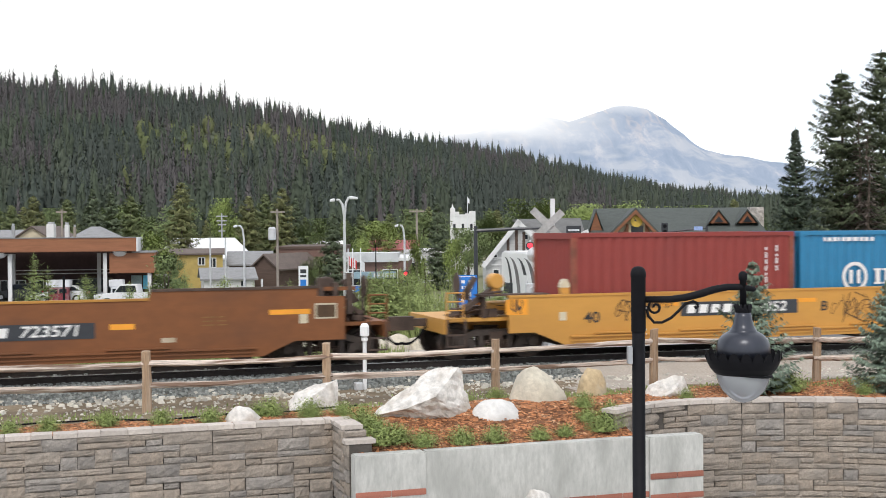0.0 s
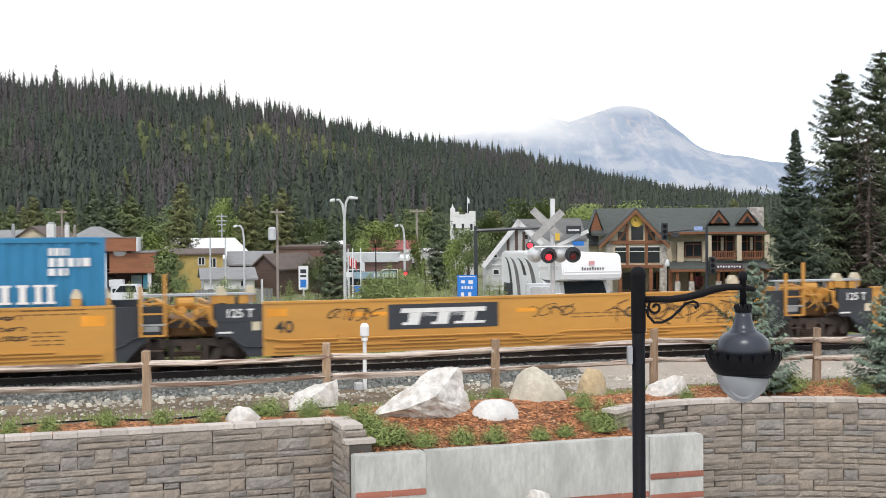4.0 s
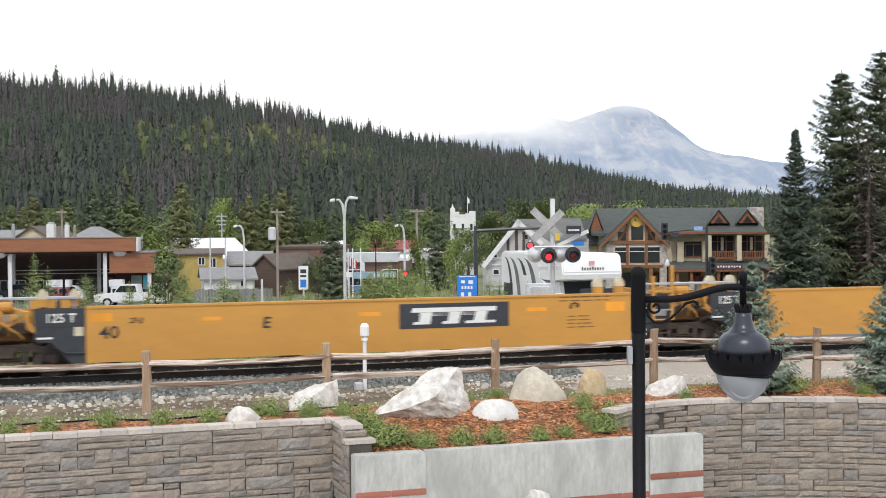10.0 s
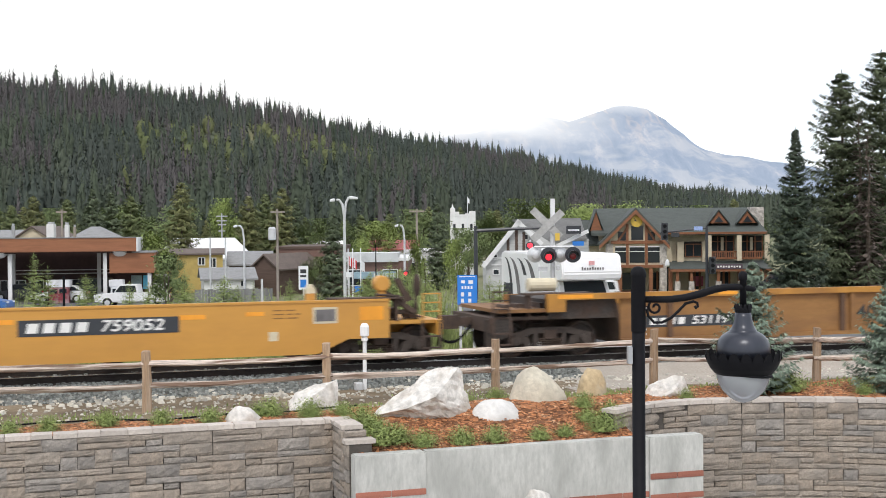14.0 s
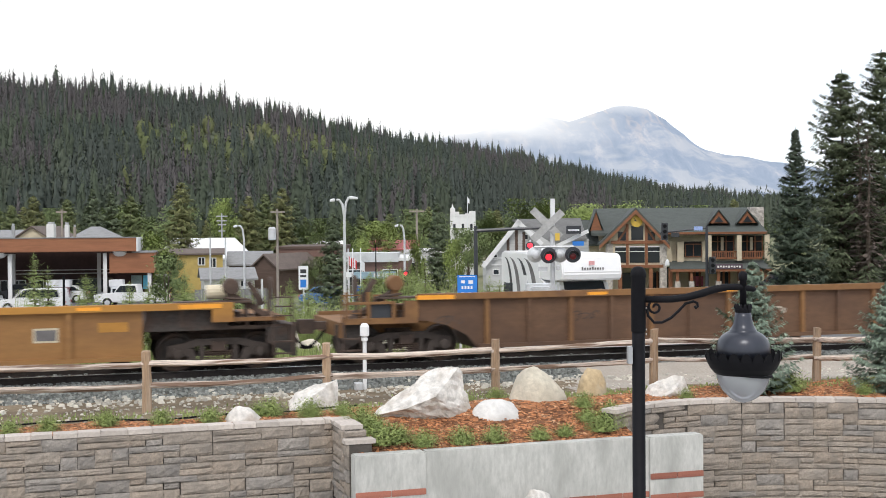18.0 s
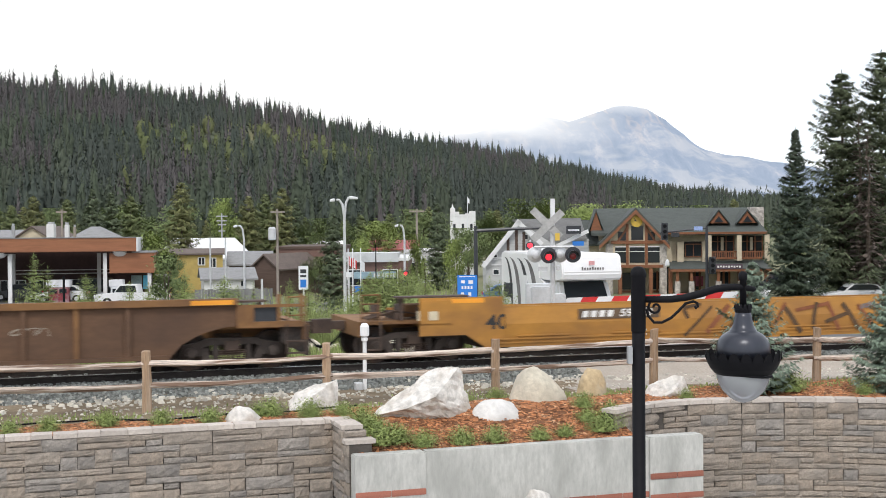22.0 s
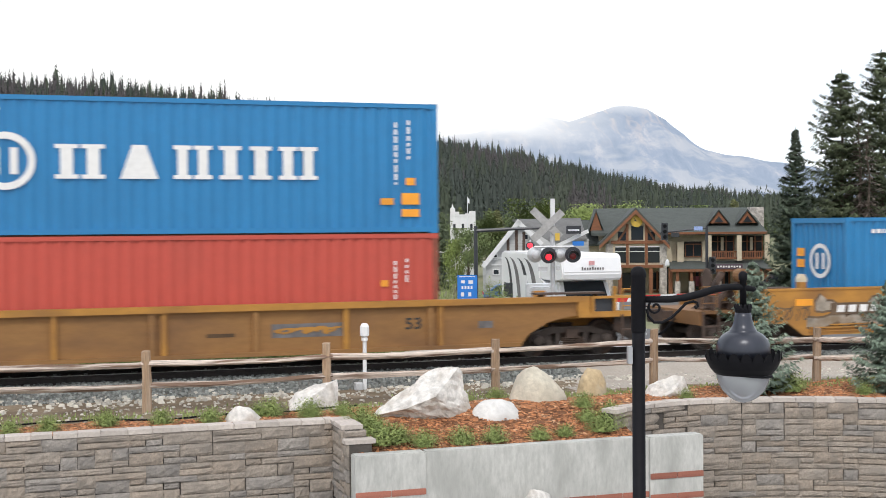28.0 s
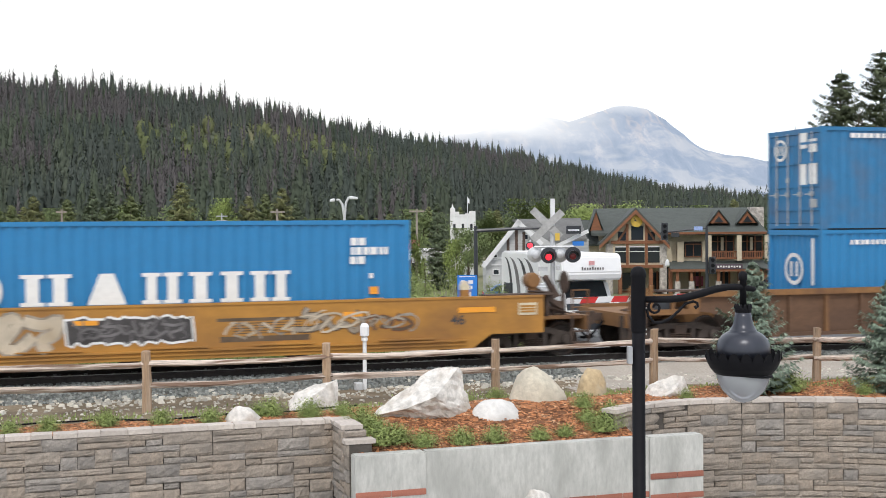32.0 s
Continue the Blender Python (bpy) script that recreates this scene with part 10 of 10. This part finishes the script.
    for x0, x1, ya, yb in ((952, 968, 472, 480), (984, 990, 470, 478)):
        slab(s, "junction_box", X(x0), X(x1), -0.16, -0.07, Z(yb), Z(ya), SILVER)
    return s


crossing_signal()


def gate():
    d = 36.5
    g = thing("crossing_gate", facing(plan_u(985, d), d, 0), "lowered crossing gate arm with red and white stripes", "barrier")
    z0 = town_z(plan_u(985, d), d)
    slab(g, "pedestal", -0.25, 0.25, -0.2, 0.25, z0 - 0.1, plan_z(985, 520, d), SILVER, "", 0.03)
    slab(g, "gear_box", -0.75, -0.2, -0.25, 0.3, plan_z(985, 545, d), plan_z(985, 507, d), SILVER, "pale grey gate machine", 0.04)
    n = 13
    for k in range(n):
        xa, xb = 0.2 + k * 0.46, 0.2 + (k + 1) * 0.46
        z = plan_z(1000, 533, d) + 0.035 * k * 0.4
        bm = bmesh.new()
        prism(bm, [(xa, z - 0.09), (xb, z - 0.09 + 0.014), (xb + 0.1, z + 0.09 + 0.014), (xa + 0.1, z + 0.09)], -0.03, 0.0)
        part("stripe", bm, SIGN_RED if k % 2 else SIGN_WHITE, g)
    b = thing("relay_cabinet", facing(2.915, 37.5, 0), "pale grey signal cabinet beside the crossing", "cabinet")
    slab(b, "body", -0.4, 0.45, 0, 0.6, town_z(2.915, 37.5) - 0.1, 1.366, SILVER, "", 0.02)
    slab(b, "door", -0.34, 0.38, -0.02, -0.003, 0.650, 1.281, SILVER)
    slab(b, "vent", -0.1, 0.2, -0.03, -0.021, 1.145, 1.213, CAR_DARK)
    p = pole(3.640, 52, 2.542, 0.07, SILVER, "far crossing signal with a lit red light", "crossing_signal", "crossing signal")
    bm = bmesh.new()
    lathe(bm, [(0.19, -0.1), (0.19, -0.06)], 20, "y", (0, 0, 2.282))
    part("background_disc", bm, CAR_DARK, p)
    bm = bmesh.new()
    lathe(bm, [(0.02, -0.14), (0.1, -0.13), (0.115, -0.102)], 16, "y", (0, 0, 2.306))
    part("red_lens", bm, RED_GLOW, p)


gate()


# Motorhome waiting at the gate
def motorhome():
    d = 46.0
    z = town_z(plan_u(1040, d), d)
    m = facing(plan_u(1040, d), d, z, 14)
    r = thing("motorhome", m, "white motorhome with dark swoosh graphics waiting at the gate", "motorhome")
    H = plan_z(1040, 449, d) - z
    over = plan_z(1040, 497, d) - z
    bm = bmesh.new()
    prism_yz = [(1.3, 0.55), (7.2, 0.55), (7.2, H - 0.12), (7.0, H), (2.2, H), (2.2, over), (1.3, over - 0.15)]
    a = [bm.verts.new((-1.18, y, q)) for y, q in prism_yz]
    b = [bm.verts.new((1.18, y, q)) for y, q in prism_yz]
    bm.faces.new(a)
    bm.faces.new(b[::-1])
    for i in range(len(a)):
        k = (i + 1) % len(a)
        bm.faces.new((a[i], b[i], b[k], a[k]))
    bmesh.ops.bevel(bm, geom=list(bm.edges), offset=0.06, segments=2, affect="EDGES")
    part("body", bm, PLASTIC_WHITE, r)
    bm = bmesh.new()
    prism_yz = [(-0.42, over + 0.04), (-0.5, over + 0.3), (-0.36, H - 0.1), (-0.2, H), (2.2, H + 0.01), (2.2, over), (0.6, over - 0.02)]
    a = [bm.verts.new((-1.16, y, q)) for y, q in prism_yz]
    b = [bm.verts.new((1.16, y, q)) for y, q in prism_yz]
    bm.faces.new(a)
    bm.faces.new(b[::-1])
    for i in range(len(a)):
        k = (i + 1) % len(a)
        bm.faces.new((a[i], b[i], b[k], a[k]))
    bmesh.ops.bevel(bm, geom=list(bm.edges), offset=0.05, segments=2, affect="EDGES")
    o = part("overcab", bm, PLASTIC_WHITE, r, "rounded white over-cab", smooth=False)
    for k in range(9):
        slab(o, "name_bar", -0.42 + k * 0.1, -0.36 + k * 0.1, -0.505, -0.49, over + 0.42, over + 0.5 + 0.03 * (k in (0, 4)), GRAF_GREY)
    slab(o, "emblem", -0.14, 0.08, -0.5, -0.485, over + 0.6, over + 0.74, mat("pink_emblem", (0.7, 0.35, 0.35), 0.5))
    # cab
    bm = bmesh.new()
    prism_yz = [(-0.75, 0.5), (-0.75, 1.0), (-0.65, 1.15), (-0.1, 1.3), (0.55, over - 0.02), (1.4, over - 0.02), (1.4, 0.5)]
    a = [bm.verts.new((-1.0, y, q)) for y, q in prism_yz]
    b = [bm.verts.new((1.0, y, q)) for y, q in prism_yz]
    bm.faces.new(a)
    bm.faces.new(b[::-1])
    for i in range(len(a)):
        k = (i + 1) % len(a)
        bm.faces.new((a[i], b[i], b[k], a[k]))
    bmesh.ops.bevel(bm, geom=list(bm.edges), offset=0.07, segments=2, affect="EDGES")
    part("cab", bm, PLASTIC_WHITE, r)
    bm = bmesh.new()
    va = [(-0.86, -0.13, 1.33), (0.86, -0.13, 1.33), (0.78, 0.5, over - 0.06), (-0.78, 0.5, over - 0.06)]
    a = [bm.verts.new(p) for p in va]
    b = [bm.verts.new((x, y - 0.03, q + 0.02)) for x, y, q in va]
    bm.faces.new(a)
    bm.faces.new(b[::-1])
    for i in range(4):
        bm.faces.new((a[i], b[i], b[(i + 1) % 4], a[(i + 1) % 4]))
    part("windscreen", bm, CAR_GLASS, r)
    slab(r, "bumper", -1.0, 1.0, -0.85, -0.7, 0.4, 0.62, GREY_METAL, "", 0.03)
    slab(r, "grille", -0.5, 0.5, -0.77, -0.745, 0.66, 0.95, CAR_DARK)
    for s in (-1, 1):
        slab(r, "headlight", s * 0.62, s * 0.92, -0.78, -0.74, 0.7, 0.92, SIGN_WHITE)
        slab(r, "wing_mirror", s * 1.08, s * 1.3, 0.1, 0.2, 1.25, 1.75, PLASTIC_WHITE, "", 0.04)
        for y in (0.1, 5.2):
            bm = bmesh.new()
            lathe(bm, [(0.2, s * 0.8), (0.38, s * 0.82), (0.38, s * 1.05), (0.22, s * 1.07)], 18, "x", (0, y, 0.38))
            w = part("wheel", bm, TYRE, r)
            bm = bmesh.new()
            lathe(bm, [(0.22, s * 1.06), (0.1, s * 1.09), (0.02, s * 1.09)], 14, "x", (0, y, 0.38))
            part("rim", bm, SILVER, w)
        bm = bmesh.new()
        for y0, y1, q0, q1 in ((2.4, 3.1, 1.5, 2.1), (5.6, 6.8, 1.5, 2.1)):
            box(bm, min(s * 1.175, s * 1.19), max(s * 1.175, s * 1.19), y0, y1, q0, q1)
        part("side_window", bm, CAR_GLASS, r)
    # the graphics on the near side: broad curved bands that thin out
    for k, (y0, reach, low, wd0) in enumerate(((2.5, 1.5, 0.9, 0.2), (3.5, 1.4, 0.8, 0.16), (4.6, 1.3, 0.75, 0.18), (5.6, 1.0, 0.7, 0.12))):
        bm = bmesh.new()
        left, right = [], []
        for i in range(12):
            t = i / 11
            y, q = y0 + reach * t * t, low + (H - 0.25 - low) * math.sin(t * 1.5)
            wd = wd0 * (0.25 + math.sin(math.pi * (0.15 + 0.8 * t)))
            left.append(bm.verts.new((-1.186 - 0.001 * k, y - wd, min(q, H - 0.15))))
            right.append(bm.verts.new((-1.186 - 0.001 * k, y + wd, min(q, H - 0.15))))
        for i in range(11):
            bm.faces.new((left[i], right[i], right[i + 1], left[i + 1]))
        part("swoosh", bm, CAR_DARK if k % 2 else GRAF_GREY, r)
    slab(r, "entry_door", -1.195, -1.18, 3.6, 4.3, 0.7, 2.5, PLASTIC_WHITE)
    slab(r, "roof_vent", -0.3, 0.3, 4, 4.6, H + 0.002, H + 0.14, PLASTIC_WHITE, "", 0.03)


motorhome()

# ---- parked and waiting vehicles ----
def parked(u, d, paint, label, kind="car", length=4.5, turn=0):
    return vehicle(facing(u, d, town_z(u, d) + 0.01, turn), paint, label, kind, length)


parked(-26.793, 96, CAR_WHITE, "white pickup truck parked at the station", "pickup", 5.5)
parked(-34.225, 104, CAR_WHITE, "white car at the fuel pumps", "car", 4.4, 8)
parked(-34.313, 112, CAR_DARK, "dark car at the fuel pumps", "suv", 4.6)
parked(-29.450, 110, CAR_WHITE, "white van under the canopy", "van", 5.0, 20)
parked(-38.978, 108, CAR_DARK, "dark car under the canopy", "car", 4.4)
parked(27.084, 98, CAR_WHITE, "white car parked by the spruces", "car", 4.5)
parked(25.811, 104, CAR_DARK, "dark car parked at the lodge", "suv", 4.6)

# ---- traffic that passes along the street ----
STREET = []


def driving(rows, d, v):
    """Key a vehicle by (seconds, bearing) along the street; it points the way it goes."""
    STREET.append((v, [(t, plan_u(x, d)) for t, x in rows], d))


suv = vehicle(facing(30, 88, 0), CAR_WHITE, "white car driving along the street", "suv", 4.9)
driving([(0, 1760), (10.6, 1740), (11.5, 1600), (12.6, 1283), (13.0, 1156), (13.5, 1075), (14.5, 860), (16.5, 475), (16.8, 360), (17.1, 262), (17.4, 171), (17.7, 85), (18.5, -140), (19.5, -260), (32, -270)], 88, suv)
blue = vehicle(facing(-40, 91, 0), CAR_BLUE, "blue car driving along the street", "car", 4.5)
driving([(0, -230), (12.0, -220), (13.5, -60), (14.5, 100), (16.5, 420), (17.1, 500), (17.7, 590), (18.5, 720), (20.0, 920), (21.0, 960), (32, 962)], 91.5, blue)
late = vehicle(facing(40, 85, 0), CAR_WHITE, "white car passing the lodge", "car", 4.5)
driving([(0, 1790), (19.5, 1780), (20.5, 1690), (22.0, 1455), (23.0, 1240), (24.0, 1050), (25.0, 930), (32, 925)], 85, late)

# ---- trees of the town ----
for x, y, d, w, leaf, seed, lev, tip in ((1408, 226, 82, 0.19, SPRUCE_DARK, 3, 40, 0.95), (1490, 128, 88, 0.215, SPRUCE_OLIVE, 4, 42, 0.5), (1560, 90, 92, 0.21, SPRUCE_OLIVE, 6, 44, 0.5), (1612, 112, 96, 0.2, SPRUCE_DARK, 7, 42, 0.55)):
    z0 = town_z(plan_u(x, d), d)
    h = plan_z(x, y, d) - z0
    spruce("spruce", facing(plan_u(x, d), d, z0, seed * 40), h, h * w, "tall dark spruce with drooping ragged branches", leaf, seed, "tall spruces", 40 if seed != 3 else 0, levels=lev, per=9, base=0.04, tip=tip, ragged=0.5, lift=0.35, droop=0.3, spray=0.34 if seed != 3 else 0.27, dense=120)
for x, y, d in ((1522, 196, 86), (1537, 225, 85)):
    z0 = town_z(plan_u(x, d), d)
    conifer("bare_spruce", facing(plan_u(x, d), d, z0, x), plan_z(x, y, d) - z0, 1.3, "dead grey spruce with bare twigs between the live ones", DEAD_TWIG, x, 40, 7, 5, 0.08, 0.35, 0.5, 0.6, 0.35, "tall spruces", "tree", 60, 2)
KIN = {}


def town_tree(kind, x, y, d, w=1.0, low_label=""):
    """A tree whose top reaches the height given; alike ones share their shape."""
    z0 = town_z(plan_u(x, d), d)
    h = plan_z(x, y, d) - z0
    m = facing(plan_u(x, d), d, z0, (x * 37) % 360)
    key = (kind, int(x) % 3)
    if key not in KIN:
        s = sum(map(ord, kind)) + key[1]
        if kind in ("pine", "spruce", "olive"):
            leaf = {"pine": PINE_GREEN, "spruce": TOWN_SPRUCE, "olive": TOWN_OLIVE}[kind]
            KIN[key] = spruce("conifer", pose(0, 0, 0), 10, 1.85 if kind != "pine" else 2.1, {"pine": "mid-green pine among the houses", "spruce": "dark spruce among the houses", "olive": "olive-green conifer among the houses"}[kind], leaf, s, "town conifers",
                              levels=26, per=8, base=0.05, tip=0.75 if kind == "spruce" else 0.5, ragged=0.4, lift=0.3, droop=0.25, spray=0.42, dense=52)
        else:
            leaf = {"light": LIGHT_LEAF, "mid": DEEP_LEAF}[kind]
            KIN[key] = broadleaf("leafy_tree", pose(0, 0, 0), 10, 3.0, "light green leafy tree among the houses" if kind == "light" else "green leafy tree among the houses", leaf, s, 6500, 0.15, 2, "town leafy trees", low=0.14)
        KIN[key].matrix_basis = m @ Matrix.Diagonal((h / 10 * w, h / 10 * w, h / 10, 1))
        return
    c = copy_thing(KIN[key], m)
    c.matrix_basis = m @ Matrix.Diagonal((h / 10 * w, h / 10 * w, h / 10, 1))


for row in ((60, 345, 160, "olive"), (20, 362, 170, "pine"), (165, 333, 150, "spruce"), (198, 340, 155, "spruce"), (120, 352, 165, "pine"), (232, 345, 175, "pine"), (322, 322, 135, "olive"), (268, 410, 112, "light"), (398, 352, 165, "light", 0.5),
            (440, 346, 150, "olive"), (470, 342, 158, "pine"), (500, 332, 150, "olive"), (524, 350, 160, "spruce"), (590, 376, 79, "spruce"), (560, 388, 150, "mid"), (690, 378, 150, "pine"), (665, 392, 140, "light"), (722, 384, 150, "olive"), (775, 358, 120, "spruce"),
            (752, 372, 150, "mid"), (880, 370, 160, "olive"), (862, 382, 150, "mid"), (930, 366, 150, "mid"), (960, 352, 160, "light"), (1022, 362, 165, "light"), (1120, 356, 170, "light"), (1088, 364, 180, "mid"), (1180, 366, 190, "light"), (1300, 352, 190, "olive"),
            (735, 415, 70, "light", 0.35), (806, 425, 66, "light", 0.35), (640, 380, 170, "pine"), (612, 396, 160, "mid"), (830, 405, 130, "mid"), (302, 452, 100, "mid", 0.8), (560, 455, 100, "mid"), (1060, 372, 170, "mid"), (1235, 364, 170, "mid")):
    town_tree(row[3], row[0], row[1], row[2], row[4] if len(row) > 4 else 1.0)
rt = random.Random(77)
for k in range(70):
    x = -60 + k * 21.5 + rt.uniform(-8, 8)
    town_tree(rt.choice(("pine", "olive", "spruce", "olive", "spruce", "mid", "pine")), x, rt.uniform(362, 396) if x < 900 else rt.uniform(365, 385), rt.uniform(190, 300), rt.uniform(0.8, 1.2))

# ---- saplings, bushes and grass beyond the track ----
def wisp(x, y, d, r, seed):
    """A loose clump of tall bowed grass stems with fine side leaves."""
    u = plan_u(x, d)
    z0 = town_z(u, d)
    h = max(plan_z(x, y, d) - z0, 0.8)
    rng = random.Random(seed)
    out = []
    for _ in range(150):
        a, q = rng.uniform(0, math.tau), r * rng.random() ** 0.7
        bx, by = q * math.cos(a), q * math.sin(a)
        L = h * rng.uniform(0.45, 1.0) * (1 - 0.45 * q / r)
        lean = rng.uniform(0, 0.28) * L
        ca, sa = math.cos(a), math.sin(a)
        for k in range(5):
            t0, t1 = k / 5, (k + 1) / 5
            wd = 0.011 * (1 - t0) + 0.003
            p0, p1 = (bx + ca * lean * t0 ** 2, by + sa * lean * t0 ** 2, L * t0), (bx + ca * lean * t1 ** 2, by + sa * lean * t1 ** 2, L * t1)
            out += [(p0[0] - wd, p0[1], p0[2]), (p0[0] + wd, p0[1], p0[2]), (p1[0] + wd * 0.7, p1[1], p1[2]), (p1[0] - wd * 0.7, p1[1], p1[2])]
            if k > 1:
                for _ in range(3):
                    b, m = rng.uniform(0, math.tau), rng.uniform(0.05, 0.13)
                    ex, ey, ez = p1[0] + m * math.cos(b), p1[1] + m * math.sin(b), p1[2] + m * rng.uniform(-0.2, 0.9)
                    out += [p1, ((p1[0] + ex) / 2 + 0.012, (p1[1] + ey) / 2, (p1[2] + ez) / 2), (ex, ey, ez), ((p1[0] + ex) / 2 - 0.012, (p1[1] + ey) / 2, (p1[2] + ez) / 2)]
    ob = tagged(new("tall_grass_clump", quads_mesh("tall_grass_clump", out, GRASS_LEAF)), "wispy clump of tall green grass beyond the track", "grass clump", "bushes beyond the track")
    ob.matrix_basis = facing(u, d, z0 - 0.03)


for k, (x, y, d, w) in enumerate(((60, 446, 44, 0.34), (84, 470, 45, 0.3), (152, 484, 46, 0.42), (228, 497, 46, 0.3), (262, 500, 47, 0.34), (326, 478, 48, 0.4), (396, 488, 46, 0.5), (448, 500, 47, 0.25), (512, 492, 46, 0.3), (690, 462, 47, 0.42), (728, 468, 48, 0.4), (752, 455, 49, 0.34), (866, 488, 46, 0.42), (655, 482, 45, 0.6), (676, 478, 44, 0.6), (708, 476, 45, 0.65), (722, 484, 44, 0.55), (640, 498, 44, 0.45), (884, 496, 45, 0.4), (545, 505, 45, 0.4), (420, 505, 46, 0.35))):
    u = plan_u(x, d)
    z0 = town_z(u, d)
    conifer("sapling", facing(u, d, z0, k * 50), plan_z(x, y, d) - z0, w * 2.2, "feathery light green pine sapling beyond the track", SAPLING_LEAF, 300 + k, 34, 9, 7, 0.03, -0.35, 0.45, 0.75, 0.05, "bushes beyond the track", "tree", 0, 4, 0.55)
for k, (x, y, d, r) in enumerate(((30, 500, 43, 0.6), (205, 512, 45, 0.5), (290, 505, 44, 0.5), (355, 508, 44, 0.5), (470, 498, 44, 0.5), (492, 502, 45, 0.5), (540, 505, 44, 0.5), (575, 508, 44, 0.6), (632, 495, 46, 0.6), (655, 480, 45, 0.6), (675, 486, 44, 0.7), (705, 478, 44, 0.7), (735, 486, 43, 0.7), (765, 470, 45, 0.6), (790, 462, 45, 0.5), (884, 500, 45, 0.5), (612, 508, 43, 0.5))):
    wisp(x, y, d, r, 400 + k)
for k, (x, y, d, r) in enumerate(((294, 454, 82, 0.8),)):
    u = plan_u(x, d)
    z0 = town_z(u, d)
    broadleaf("bush", facing(u, d, z0), plan_z(x, y, d) - z0, r, "rounded green bush on the verge", MID_LEAF if k else DEEP_LEAF, 200 + k, 2600, 0.085, 3, "bushes beyond the track", "bush", 0.1, 1.3)
# pale boulders along the verge, and the grey fence behind it
for k, (x, y, d, a, h) in enumerate(((447, 598, 39.5, 0.3, 0.75), (487, 602, 39, 0.5, 0.6), (511, 590, 40, 0.42, 1.1), (548, 600, 39, 0.52, 0.65), (668, 596, 39.5, 0.5, 0.6), (700, 592, 39, 0.55, 0.7), (735, 596, 39.5, 0.5, 0.6), (590, 598, 40, 0.45, 0.5), (300, 585, 42, 0.4, 0.4), (330, 585, 42, 0.35, 0.35))):
    p = spot(plan_u(x, d), d)
    round_rock(p.x, p.y, ground_z(p.x, p.y) - 0.1, a, a * 0.8, h, BOULDER_TAN, "pale boulder on the verge beyond the track", 500 + k)
FENCE_GREY = mat("grey_fence_plank", (0.2, 0.2, 0.2), 0.9, scale=8, var=0.25, stretch=(3, 3, 0.5), each=0.15)
g = thing("plank_fence", facing(-15.964, 80, town_z(-13.600, 80), 10), "low grey plank fence along the street", "fence")
for k in range(26):
    slab(g, "plank", k * 0.19, k * 0.19 + 0.18, 0, 0.03, 0.05, -0.821 - town_z(-13.600, 80) + 0.02 * (k % 3), FENCE_GREY)
for k in range(3):
    slab(g, "post", k * 2.4 - 0.05, k * 2.4 + 0.05, 0.04, 0.14, -0.2, -0.821 - town_z(-13.600, 80), FENCE_GREY)


def grass(name, n, seed, where, label, tall=0.35):
    r = random.Random(seed)
    out = []
    for _ in range(n):
        x, y = where(r)
        z = ground_z(x, y)
        h, a = tall * r.uniform(0.4, 1.2), r.uniform(0, math.tau)
        w = 0.012 + 0.02 * r.random()
        lx, ly = r.uniform(-0.3, 0.3) * h, r.uniform(-0.3, 0.3) * h
        c, s = math.cos(a) * w, math.sin(a) * w
        out += [(x - c, y - s, z - 0.02), (x + c, y + s, z - 0.02), (x + lx + c * 0.3, y + ly + s * 0.3, z + h), (x + lx - c * 0.3, y + ly - s * 0.3, z + h)]
    tagged(new(name, quads_mesh(name, out, GRASS_LEAF)), label, kind="stuff")


def far_side(r):
    while True:
        x, y = r.uniform(-14, 22), r.uniform(3.0, 20)
        if zone(x, y) == 4 and noise.noise((x * 0.35, y * 0.35, 2.0)) > -0.12:
            return x, y


grass("tall_grass", 24000, 5, far_side, "tall rough grass beyond the track", 0.27)


def near_side(r):
    while True:
        x, y = r.uniform(-10, 10), r.gauss(-5.9, 0.45)
        if zone(x, y) in (1, 2) and noise.noise((x * 0.7, y * 0.7, 6.0)) > -0.05:
            return x, y


grass("short_grass", 2600, 6, near_side, "short sparse grass along the fence", 0.06)


# ---- the train's run ----
def motions():
    times = [2.0 * k for k in range(17)]
    for c, s0 in movers:
        z = c.matrix_basis.translation.z
        walk(c, [(t, pose(s0 - travelled(t), 0, z)) for t in times])
    for v, rows, d in STREET:
        back = rows[-1][1] > rows[0][1]
        walk(v, [(t, facing(u, d, town_z(u, d) + 0.01, 180 if back else 0)) for t, u in rows])
    turns = [k / 10 for k in range(321)]
    angle = [-math.degrees(travelled(t) / WHEEL_R) for t in turns]
    for w, x in wheels:
        walk(w, [(t, pose(x, 0, WHEEL_R, 0, a, 0)) for t, a in zip(turns, angle)])


motions()
